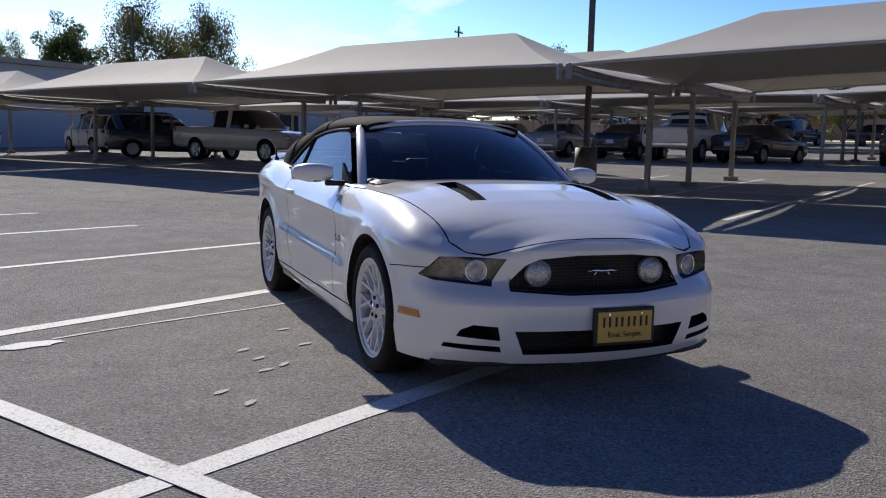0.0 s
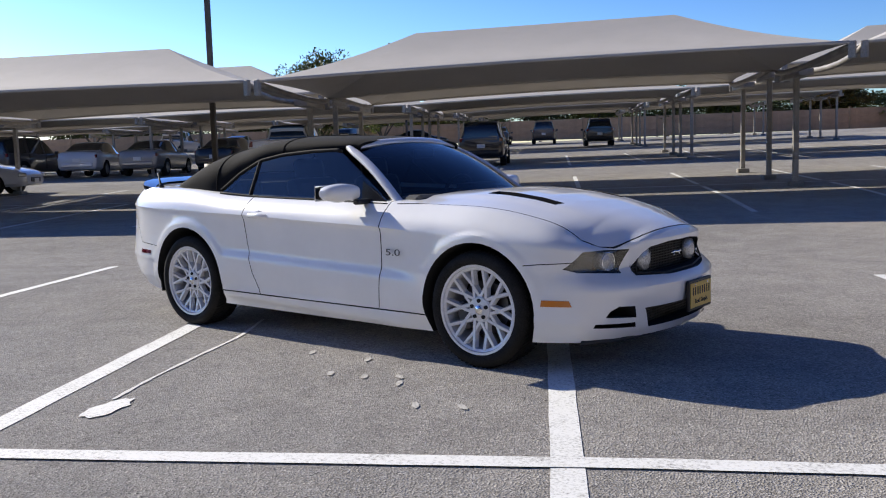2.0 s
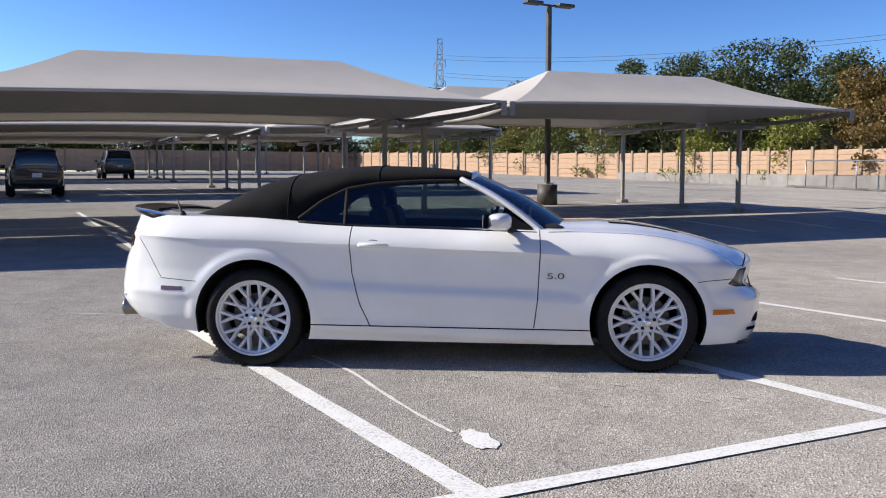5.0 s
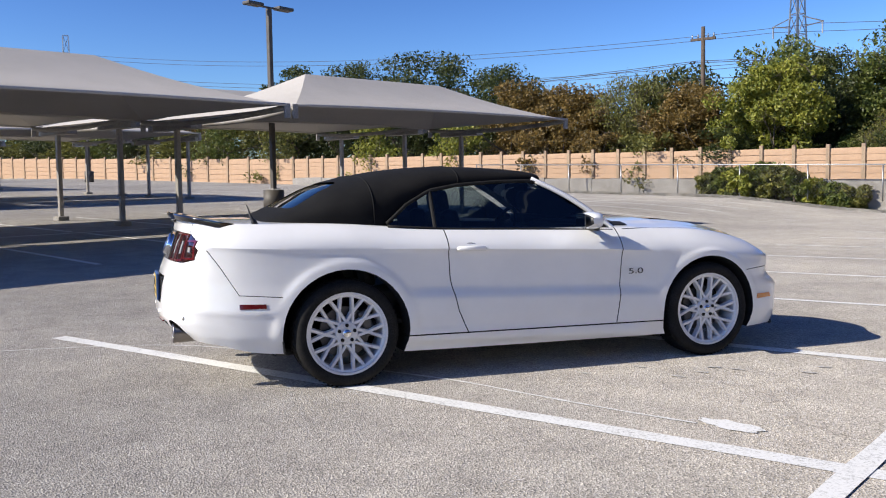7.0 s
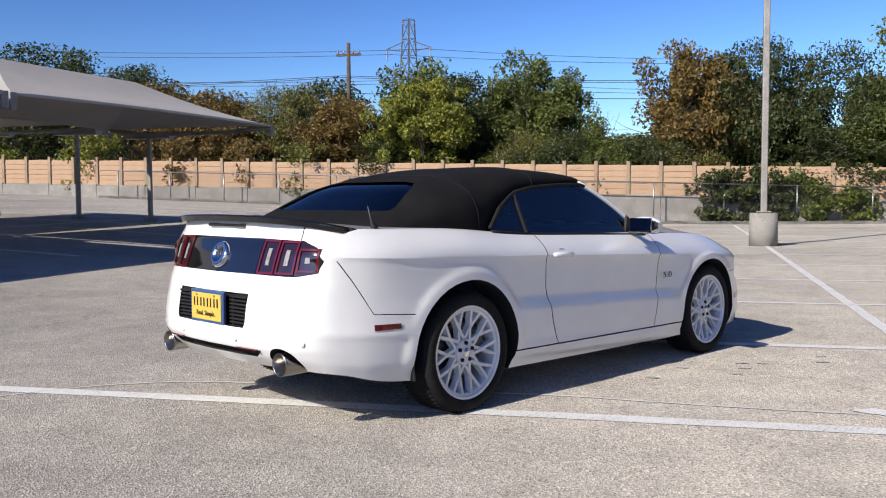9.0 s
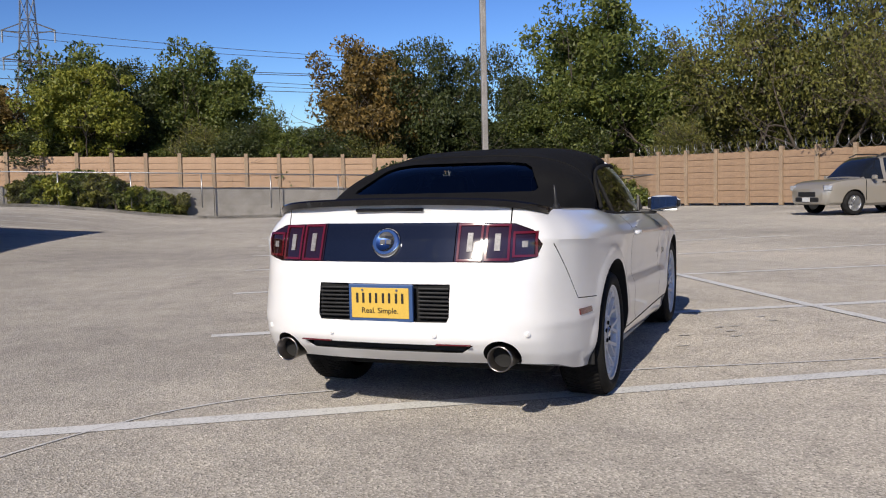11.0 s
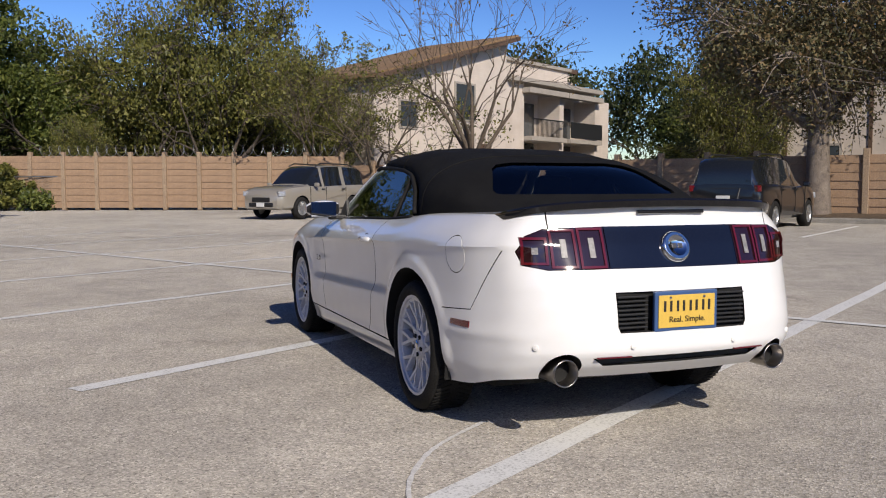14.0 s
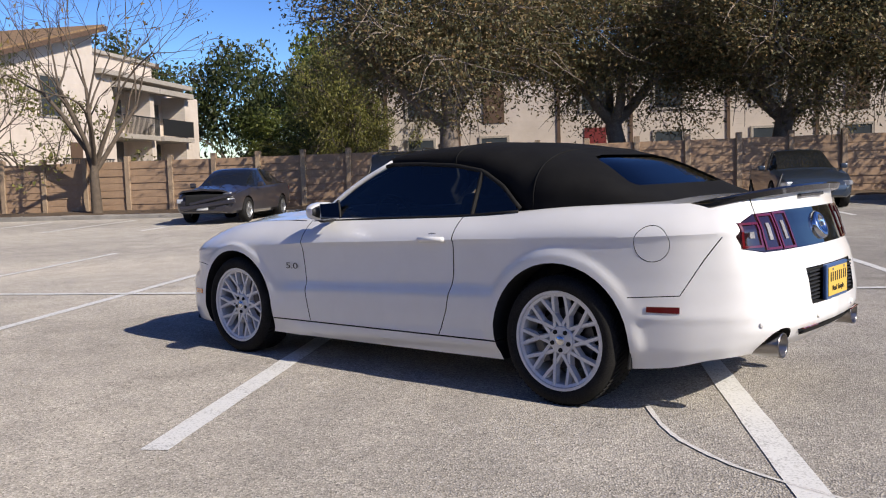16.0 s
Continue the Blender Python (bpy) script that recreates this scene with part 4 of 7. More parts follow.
chunk("tail_panel", shrink(PANEL, 0.003), "x", -2.6, -2.24, BLACK_GLOSS, car, "gloss black panel between the tail lights")
bm = bmesh.new()
ring_mesh(bm, [(0.0, 0.012), (0.045, 0.011), (0.047, 0.016), (0.066, 0.014), (0.074, 0.006), (0.076, -0.02)], pose(-2.392, 0, 0.914, 0, -68, 0), 48)
emb = part("rear_emblem", bm, CHROME, car, "round chrome tail emblem with a blue ring", smooth=True)
bm = bmesh.new()
ring_mesh(bm, [(0.050, 0.018), (0.063, 0.0165)], pose(-2.392, 0, 0.914, 0, -68, 0), 48)
part("blue_ring", bm, BLUE_RING, emb, smooth=True)
bm = bmesh.new()
for y in (-0.016, 0.016):
    box(bm, 0.004, 0.024, 0.022, pose(-2.404, y, 0.919, 0, 22, 0), 0.001)
part("emblem_bar", bm, DISC, emb)
bm = bmesh.new()
box(bm, 0.02, 0.36, 0.018, pose(-2.349, 0, 1.072), 0.005)
part("brake_light", bm, BLACK_GLOSS, car, "slim dark high brake light")
# spoiler blade
bm = bmesh.new()
rows = []
for k in range(29):
    s = -1 + 2 * k / 28
    y = s * 0.735
    xr = -2.385 + 0.05 * s * s + 0.20 * abs(s) ** 6
    zr = 1.122 - 0.022 * s * s - 0.035 * abs(s) ** 8
    rows.append([(xr + 0.17, y, zr - 0.02), (xr + 0.08, y, zr - 0.002), (xr + 0.000, y, zr + 0.010), (xr - 0.006, y, zr + 0.002), (xr + 0.006, y, zr - 0.026), (xr + 0.10, y, zr - 0.036)])
vs = sheet(bm, rows, closed=True)
bm.faces.new(vs[0])
bm.faces.new(vs[-1][::-1])
bmesh.ops.recalc_face_normals(bm, faces=bm.faces[:])
part("spoiler", bm, BLACK_GLOSS, car, "black boot-lid spoiler", smooth=True, sharp=40)

# soft top: x, rail half width, rail height, centre height
TOP = [(0.16, 0.56, 1.315, 1.372), (0.05, 0.60, 1.318, 1.392), (-0.2, 0.635, 1.312, 1.412), (-0.5, 0.655, 1.292, 1.422), (-0.72, 0.675, 1.255, 1.416),
       (-0.9, 0.705, 1.16, 1.398), (-1.04, 0.755, 1.04, 1.376), (-1.2, 0.775, 1.035, 1.345), (-1.38, 0.765, 1.04, 1.295), (-1.55, 0.74, 1.045, 1.212), (-1.7, 0.69, 1.05, 1.135), (-1.84, 0.60, 1.052, 1.075), (-1.92, 0.5, 1.045, 1.05)]
st = cat(TOP, 7)
def top_point(row, th):
    x, yr, zr, zc = row
    c, s = math.cos(th), math.sin(th)
    y = yr * math.copysign(abs(c) ** 0.62, c)
    return Vector((x, y, zr + (zc - zr) * abs(s) ** 0.72))
NT = 40
outer = [[top_point(r, math.pi * j / NT) for j in range(NT + 1)] for r in st]
inner = [[Vector((p.x, p.y * 0.975, p.z - 0.016)) for p in row] for row in outer]
bm = bmesh.new()
vo_, vi_ = sheet(bm, outer), sheet(bm, inner)
for a, b in (([r[0] for r in vo_], [r[0] for r in vi_]), ([r[-1] for r in vo_], [r[-1] for r in vi_]), (vo_[0], vi_[0]), (vo_[-1], vi_[-1])):
    for k in range(len(a) - 1):
        bm.faces.new((a[k], a[k + 1], b[k + 1], b[k]))
bmesh.ops.recalc_face_normals(bm, faces=bm.faces[:])
for f in bm.faces:
    f.smooth = True
top_me = mesh_of(bm)
top_me.materials.append(SOFT_TOP)
WINDOW_CUT = [(-0.30, 1.318), (0.30, 1.318), (0.40, 1.306), (0.455, 1.28), (0.55, 1.165), (0.545, 1.15), (0.52, 1.145), (-0.52, 1.145), (-0.545, 1.15), (-0.55, 1.165), (-0.455, 1.28), (-0.40, 1.306)]
top_me = cut(top_me, [(WINDOW_CUT, "x", -2.2, -1.0)], SOFT_TOP)
top_me.set_sharp_from_angle(angle=radians(40))
roof = new("soft_top", top_me)
roof.parent = car
tagged(roof, "black canvas convertible roof, closed")
# rear window pane
bm = bmesh.new()
rows = []
for r in st:
    if -1.78 < r[0] < -1.30:
        w = 0.47 + 0.12 * (-1.36 - r[0]) / 0.37
        row = []
        for j in range(17):
            y = w * (-1 + 2 * j / 16)
            th = math.acos(min(1, (abs(y) / r[1])) ** (1 / 0.62))
            p = top_point(r, th)
            row.append((p.x - 0.004, y, p.z - 0.012))
        rows.append(row)
sheet(bm, rows)
face_out(bm, Vector((-1, 0, 1)))
part("rear_window", bm, REAR_GLASS, car, "glass rear window in the canvas roof", smooth=True)
# roof seams and bows
for xi in (7 * 3, 7 * 6 + 4):
    bm = bmesh.new()
    tube(bm, [p + Vector((0, 0, 0.001)) for p in outer[xi]], 0.005, 6)
    part("roof_seam", bm, SOFT_TOP, roof, smooth=True)

# windscreen with its frame
def ws(a, b):
    """a across -1..1, b from the cowl 0 to the header 1."""
    x = (0.88 - 0.22 * abs(a) ** 2.2) * (1 - b) + (0.19 - 0.09 * abs(a) ** 2.2) * b
    y = a * (0.735 * (1 - b) + 0.585 * b)
    z = (1.0 - 0.045 * abs(a) ** 2.2) * (1 - b) + (1.362 - 0.05 * abs(a) ** 2.2) * b
    return Vector((x, y, z + 0.03 * math.sin(math.pi * b)))
bm = bmesh.new()
sheet(bm, [[ws(-1 + 2 * i / 20, j / 10) for i in range(21)] for j in range(11)])
face_out(bm, Vector((1, 0, 1)))
part("windscreen", bm, SCREEN, car, "tinted windscreen", smooth=True)
bm = bmesh.new()
path = [ws(-1, j / 10) for j in range(11)] + [ws(-1 + 2 * i / 20, 1) for i in range(1, 20)] + [ws(1, j / 10) for j in range(10, -1, -1)]
def bar(bm, pts, w, h, ups):
    """A flat bar of section w by h along points."""
    rows = []
    for i, p in enumerate(pts):
        d = (pts[min(i + 1, len(pts) - 1)] - pts[max(i - 1, 0)]).normalized()
        s = d.cross(ups[i]).normalized()
        u = s.cross(d).normalized()
        ring = []
        for k in range(12):
            a = 2 * math.pi * k / 12
            ca, sa = math.cos(a), math.sin(a)
            ring.append(p + s * (w / 2 * math.copysign(abs(ca) ** 0.6, ca)) + u * (h / 2 * math.copysign(abs(sa) ** 0.6, sa)))
        rows.append(ring)
    vs = sheet(bm, rows, closed=True)
    bm.faces.new(vs[0])
    bm.faces.new(vs[-1])
    bmesh.ops.recalc_face_normals(bm, faces=bm.faces[:])
bar(bm, path, 0.06, 0.035, [Vector((0.5, p.y * 0.6, 0.75)).normalized() for p in path])
part("windscreen_frame", bm, WHITE_PAINT, car, "white windscreen frame", smooth=True, sharp=50)
# cowl
bm = bmesh.new()
sheet(bm, [[ws(-1 + 2 * i / 20, 0) + Vector((dx, 0, dz)) for i in range(21)] for dx, dz in ((-0.05, 0.02), (0.02, -0.008), (0.10, -0.022))])
part("cowl", bm, BLACK_PLASTIC, car, smooth=True)

# side glass
for sgn in (1, -1):
    def sg(x, b):
        low = Vector((x, sgn * 0.795, float(np.interp(x, [-1.1, -0.6, 0, 0.6], [1.02, 0.985, 0.97, 0.945]))))
        hi_z = float(np.interp(x, [-1.06, -1.0, -0.9, -0.72, -0.5, -0.2, 0.06, 0.64], [1.03, 1.075, 1.155, 1.247, 1.284, 1.302, 1.305, 0.95]))
        f = (hi_z - low.z) / 0.34
        return low.lerp(Vector((x, sgn * (0.795 - 0.155 * f), hi_z)), b)
    for nm, xs in (("side_window", np.linspace(-0.705, 0.60, 22)), ("quarter_window", np.linspace(-1.04, -0.735, 8))):
        bm = bmesh.new()
        sheet(bm, [[sg(x, b / 6) for x in xs] for b in range(7)])
        bmesh.ops.recalc_face_normals(bm, faces=bm.faces[:])
        if bm.faces[:][0].normal.y * sgn < 0:
            bmesh.ops.reverse_faces(bm, faces=bm.faces[:])
        part(nm, bm, WINDOW, car, "dark tinted side window", smooth=True)
    bm = bmesh.new()
    tube(bm, [sg(-0.72, 0), sg(-0.72, 1)], 0.014, 8)
    part("window_post", bm, RUBBER, car)
    bm = bmesh.new()
    tube(bm, [sg(x, 1.0) for x in np.linspace(-1.05, 0.08, 24)], 0.013, 8)
    part("window_seal", bm, RUBBER, car, smooth=True)
    bm = bmesh.new()
    tube(bm, [sg(x, 0.0) + Vector((0, sgn * 0.004, 0.0)) for x in np.linspace(-1.05, 0.62, 24)], 0.010, 8)
    part("belt_seal", bm, RUBBER, car, smooth=True)
    # sail panel at the foot of the screen pillar
    bm = bmesh.new()
    prism(bm, [(0.38, 0.955), (0.63, 0.945), (0.40, 1.09)], "y", sgn * 0.772, sgn * 0.788)
    part("mirror_sail", bm, BLACK_PLASTIC, car)
    # door mirror
    bm = bmesh.new()
    rows = []
    for k in range(11):
        s = k / 10
        y = sgn * (0.86 + 0.235 * s)
        r = math.sin(math.pi * (0.12 + 0.86 * s)) ** 0.35
        row = []
        for j in range(16):
            a = 2 * math.pi * j / 16
            ca, sa = math.cos(a), math.sin(a)
            row.append((0.385 - 0.05 * s + 0.078 * r * math.copysign(abs(ca) ** 0.7, ca), y, 1.026 + 0.060 * r * math.copysign(abs(sa) ** 0.7, sa)))
        rows.append(row)
    vs = sheet(bm, rows, closed=True)
    bm.faces.new(vs[0])
    bm.faces.new(vs[-1])
    bmesh.ops.recalc_face_normals(bm, faces=bm.faces[:])
    for f in bm.faces:
        f.material_index = 1 if f.calc_center_median().z < 0.975 or f.normal.x < -0.45 else 0
    mir = part("door_mirror", bm, (WHITE_PAINT, BLACK_PLASTIC), car, "white door mirror with a black base", smooth=True, sharp=50)
    bm = bmesh.new()
    box(bm, 0.05, 0.14, 0.035, pose(0.44, sgn * 0.84, 0.965), 0.012)
    part("mirror_arm", bm, BLACK_PLASTIC, mir)
    bm = bmesh.new()
    box(bm, 0.006, 0.19, 0.10, pose(0.268, sgn * 0.985, 1.026, 0, 0, sgn * 10), 0.002)
    part("mirror_glass", bm, MIRROR_DARK, mir)
    # door handle
    bm = bmesh.new()
    tube(bm, [(-0.62, sgn * 0.900, 0.858), (-0.59, sgn * 0.925, 0.862), (-0.50, sgn * 0.928, 0.862), (-0.42, sgn * 0.922, 0.858), (-0.40, sgn * 0.895, 0.855)], [0.014, 0.017, 0.017, 0.016, 0.012], 10)
    hnd = part("door_handle", bm, WHITE_PAINT, car, "white pull door handle", smooth=True)
    bm = bmesh.new()
    cyl(bm, 0.05, 0.05, 0.004, Matrix.Translation((-0.51, sgn * 0.899, 0.872)) @ Matrix.Rotation(radians(90 - sgn * 12), 4, "X") @ Matrix.Diagonal((1, 0.55, 1, 1)))
    part("handle_cup", bm, CLEAR_LAMP, hnd, smooth=True)
    # raised engine badge on the wing
    bd = lettering("5.0", 0.068, DISC, car, "badge")
    bd.matrix_basis = Matrix.Translation((0.745, sgn * 0.912, 0.637)) @ Matrix.Rotation(radians(180 if sgn > 0 else 0), 4, "Z") @ Matrix.Rotation(radians(90), 4, "X") @ Matrix.Diagonal((1.5, 0.85, 1, 1))
    tagged(bd, "grey raised numeral badge")
    # rocker scallop below the doors and seats
    for x, back in ((-0.35, 0), (-1.05, 1)):
        seat = bmesh.new()
        box(seat, 0.5, 0.48, 0.16, pose(x + 0.18, sgn * 0.36, 0.55, 0, -6), 0.05)
        s_ob = part("front_seat" if not back else "rear_seat", seat, SEAT, car, "charcoal leather seat")
        bm = bmesh.new()
        box(bm, 0.14, 0.46, 0.56 if not back else 0.4, pose(x - 0.12, sgn * 0.36, 0.84 if not back else 0.78, 0, -14), 0.055)
        part("backrest", bm, SEAT, s_ob)
        bm = bmesh.new()
        box(bm, 0.10, 0.27, 0.17, pose(x - 0.20 - (0.02 if back else 0.0), sgn * 0.36, 1.17 if not back else 1.02, 0, -10), 0.045)
        part("headrest", bm, SEAT, s_ob)

bm = bmesh.new()
box(bm, 0.42, 1.44, 0.26, pose(0.62, 0, 0.87), 0.06)
box(bm, 0.16, 0.34, 0.08, pose(0.48, 0.36, 1.005), 0.03)
part("dashboard", bm, DASH, car)
bm = bmesh.new()
ring_mesh(bm, [(0.18 + 0.014 * math.cos(a), 0.014 * math.sin(a)) for a in np.linspace(0, 2 * math.pi, 9)], pose(0.28, 0.36, 0.93, 0, -68, 0), 32)
part("steering_wheel", bm, DASH, car, smooth=True)
bm = bmesh.new()
box(bm, 0.03, 0.22, 0.065, pose(0.27, 0.0, 1.265), 0.015)
part("rear_view_mirror", bm, BLACK_PLASTIC, car)
bm = bmesh.new()
box(bm, 2.1, 1.5, 0.03, pose(-0.25, 0, 0.385))
part("cabin_floor", bm, DASH, car)
# antenna
bm = bmesh.new()
tube(bm, [(-1.90, -0.725, 1.05), (-1.905, -0.725, 1.075), (-1.915, -0.725, 1.085), (-1.945, -0.725, 1.175)], [0.024, 0.018, 0.010, 0.004], 8)
part("antenna", bm, BLACK_PLASTIC, car, "short black antenna", smooth=True)
bm = bmesh.new()
cyl(bm, 0.03, 0.03, 0.006, pose(-2.15, -0.2, 1.092))
part("boot_lock", bm, BLACK_PLASTIC, car)
# hood vent inserts
for sgn in (1, -1):
    bm = bmesh.new()
    for k in range(5):
        t = k / 4
        box(bm, 0.46, 0.008, 0.02, pose(1.41, sgn * (0.355 + 0.09 * t), 0.942, 0, 7, 0))
    part("bonnet_vent", bm, BLACK_PLASTIC, car, "black bonnet vent")
# chin lip
bm = bmesh.new()
chin = [(2.0, -0.80), (2.08, -0.70), (2.14, -0.55), (2.19, -0.3), (2.21, 0), (2.19, 0.3), (2.14, 0.55), (2.08, 0.70), (2.0, 0.80)]
tube(bm, [(x, y, 0.198) for x, y in chin], 0.014, 8)
part("chin_lip", bm, BLACK_PLASTIC, car, smooth=True)
flap = chunk("fuel_flap", circle(-1.887, 0.868, 0.086), "y", 0.6, 1.2, WHITE_PAINT, car, "round white fuel flap")
flap.matrix_basis = Matrix.Translation((0, 0.001, 0))
# black splash guards behind the rear wheels
for sgn in (1, -1):
    bm = bmesh.new()
    box(bm, 0.012, 0.16, 0.20, pose(-1.765, sgn * 0.80, 0.335, 0, -8, 0), 0.004)
    part("splash_guard", bm, BLACK_PLASTIC, car)
# under tray
bm = bmesh.new()
box(bm, 3.7, 1.3, 0.05, pose(0.05, 0, 0.215), 0.02)
part("underbody", bm, CAVITY, car)


# wheels
def wheel(x, y, side):
    root = new("wheel")
    root.parent = car
    m = Matrix.Translation((x, y, 0.345)) @ Matrix.Rotation(radians(-90 * side), 4, "X")     # local z points outwards
    bm = bmesh.new()
    tyre = [(0.262, 0.0), (0.272, 0.012), (0.300, 0.018), (0.325, 0.010), (0.338, -0.008), (0.344, -0.03), (0.345, -0.115), (0.344, -0.20), (0.335, -0.222), (0.30, -0.24), (0.262, -0.22)]
    ring_mesh(bm, tyre, m, 64)
    bmesh.ops.recalc_face_normals(bm, faces=bm.faces[:])
    t_ob = part("tyre", bm, RUBBER, root, "black low-profile tyre", smooth=True)
    bm = bmesh.new()
    for k in range(72):
        a = 2 * math.pi * k / 72
        for h, tw in ((-0.055, 24), (-0.17, -24)):
            box(bm, 0.006, 0.012, 0.085, m @ Matrix.Rotation(a, 4, "Z") @ pose(0.3445, 0, h, tw, 0, 0))
    part("tread_block", bm, RUBBER, t_ob)
    bm = bmesh.new()
    ring_mesh(bm, [(0.236, -0.20), (0.228, -0.06), (0.234, -0.012), (0.248, -0.006), (0.252, 0.004), (0.266, 0.006), (0.268, -0.004)], m, 64)
    bmesh.ops.recalc_face_normals(bm, faces=bm.faces[:])
    part("rim", bm, RIM, root, smooth=True, sharp=40)
    bm = bmesh.new()
    ring_mesh(bm, [(0.0, -0.012), (0.028, -0.012), (0.032, -0.018), (0.070, -0.022), (0.078, -0.034), (0.07, -0.07)], m, 40)
    part("hub", bm, RIM, root, smooth=True, sharp=35)
    bm = bmesh.new()
    ring_mesh(bm, [(0.0, -0.006), (0.022, -0.007), (0.026, -0.012)], m, 24)
    part("centre_cap", bm, CHROME, root, smooth=True)
    # near-black discs put in for the shade inside the lug holes
    for k in range(5):
        a = 2 * math.pi * (k + 0.25) / 5
        bm = bmesh.new()
        cyl(bm, 0.012, 0.012, 0.01, m @ pose(0.052 * math.cos(a), 0.052 * math.sin(a), -0.018), 10)
        part("lug_hole", bm, CAVITY, root)

    def spoke(bm, p0, p1, w0, w1, d0, d1):
        a, b = Vector(p0), Vector(p1)
        dr = (b - a).normalized()
        n = Vector((-dr.y, dr.x, 0)).normalized()
        q = []
        for p, w, d in ((a, w0, d0), (b, w1, d1)):
            q.append([bm.verts.new(m @ (p + n * s * w / 2 * f + Vector((0, 0, dz)))) for s, f, dz in ((-1, 1.25, -d), (-1, 0.75, 0), (1, 0.75, 0), (1, 1.25, -d))])
        for j in range(4):
            bm.faces.new((q[0][j], q[0][(j + 1) % 4], q[1][(j + 1) % 4], q[1][j]))
        bm.faces.new(q[0])
        bm.faces.new(q[1])

    for k in range(10):
        a = 2 * math.pi * k / 10 + math.pi / 2 + math.pi / 10
        pol = lambda r, t, z: (r * math.cos(t), r * math.sin(t), z)
        bm = bmesh.new()
        for s in (-1, 1):
            spoke(bm, pol(0.066, a - s * 0.36, -0.030), pol(0.142, a, -0.027 + 0.002 * s), 0.023, 0.024, 0.032, 0.034)
            spoke(bm, pol(0.138, a - s * 0.01, -0.027 + 0.002 * s), pol(0.248, a + s * 0.165, -0.006), 0.024, 0.022, 0.034, 0.032)
        bmesh.ops.recalc_face_normals(bm, faces=bm.faces[:])
        part("spoke", bm, RIM, root)
    bm = bmesh.new()
    cyl(bm, 0.165, 0.165, 0.025, m @ pose(0, 0, -0.10), 40)
    part("brake_disc", bm, DISC, root, smooth=False)
    bm = bmesh.new()
    box(bm, 0.07, 0.17, 0.08, m @ Matrix.Rotation(radians(200 if x > 0 else 20), 4, "Z") @ pose(0.15, 0, -0.085), 0.015)
    part("caliper", bm, CALIPER if x > 0 else DISC, root)
    return root


for x in (1.37, -1.355):
    for side in (-1, 1):
        wheel(x, side * 0.895, side)

# ---- boundary walls ----
PLANKS = []     # built at the end of the file: wall, pose, size


def plank_wall(name, a, b, z0, z1, base_h, bay=1.5, rows=5, material=None, label="tan precast concrete plank wall between posts"):
    """A wall of stacked planks between posts; z0 and z1 are rows of heights at its two ends."""
    (ua, va), (ub, vb) = a, b
    pa, pb = W(ua, va), W(ub, vb)
    d = pb - pa
    rot = Matrix.Rotation(math.atan2(d.y, d.x), 4, "Z")
    root = empty(name, Matrix.Translation(pa) @ rot, label, "wall", kind="structure")
    n = max(1, round(d.length / bay))
    step = d.length / n
    rng = random.Random(name)
    for i in range(n + 1):
        f = i / n
        lo, hi = z0[0] + (z0[1] - z0[0]) * f, z1[0] + (z1[1] - z1[0]) * f
        bm = bmesh.new()
        h = hi - lo - base_h + 0.28
        box(bm, 0.17, 0.19, h, pose(i * step, 0, lo + base_h + h / 2 - 0.1), 0.015)
        part("post", bm, WALL_POST, root)
        if i < n:
            f2 = (i + 0.5) / n
            lo, hi = z0[0] + (z0[1] - z0[0]) * f2, z1[0] + (z1[1] - z1[0]) * f2
            ph = (hi - lo - base_h) / rows
            for k in range(rows):
                PLANKS.append((root, pose((i + 0.5) * step, rng.uniform(-0.008, 0.008), lo + base_h + (k + 0.5) * ph, rng.uniform(-6.5, -4.0)), (step - 0.17, 0.045, ph + 0.012), material or WALL_TAN))
    if base_h:
        for i in range(0, n, 2):
            f2 = min(1, (i + 1) / n)
            lo = z0[0] + (z0[1] - z0[0]) * f2
            w = min(2, n - i) * step
            bm = bmesh.new()
            box(bm, w - 0.02, 0.3, base_h + 0.6, pose(i * step + w / 2, -0.02, lo + base_h / 2 - 0.3), 0.012)
            part("base_block", bm, CONCRETE, root)
    return root


plank_wall("wall_east", (36.5, 44), (36.5, -13), (1.55, 0.22), (3.65, 2.45), 0.8)
plank_wall("wall_east_far", (36.5, 93.8), (36.5, 44), (3.2, 1.55), (5.4, 3.65), 0.2, bay=2.5)
plank_wall("wall_southeast", (36.5, -13), (21.8, -21.2), (0.2, 0.3), (2.45, 2.35), 0.0, rows=8, material=WALL_BROWN)
plank_wall("wall_south", (21.8, -21.4), (-34, -22.6), (0.35, 0.35), (1.98, 2.15), 0.0, rows=7, material=WALL_BROWN)
plank_wall("wall_north", (-80, 94), (36.5, 94), (2.4, 3.2), (4.6, 5.4), 0.0, bay=4.0, rows=3)


def razor_wire(a, b, z):
    pa, pb = W(*a, z), W(*b, z)
    d = pb - pa
    L = d.length
    x = d.normalized()
    side = Vector((-x.y, x.x, 0))
    pts = []
    turns = int(L / 0.42)
    for k in range(turns * 10):
        t = k / (turns * 10)
        a_ = 2 * math.pi * k / 10
        pts.append(pa + d * t + side * 0.23 * math.cos(a_) + Vector((0, 0, 0.25 + 0.23 * math.sin(a_))))
    bm = bmesh.new()
    tube(bm, pts, 0.012, 4)
    return tagged(part("razor_wire", bm, GALV, None, smooth=True), "coil of razor wire along a wall top", "razor wire")


razor_wire((33.5, -14.7), (21.8, -21.2), 2.38)


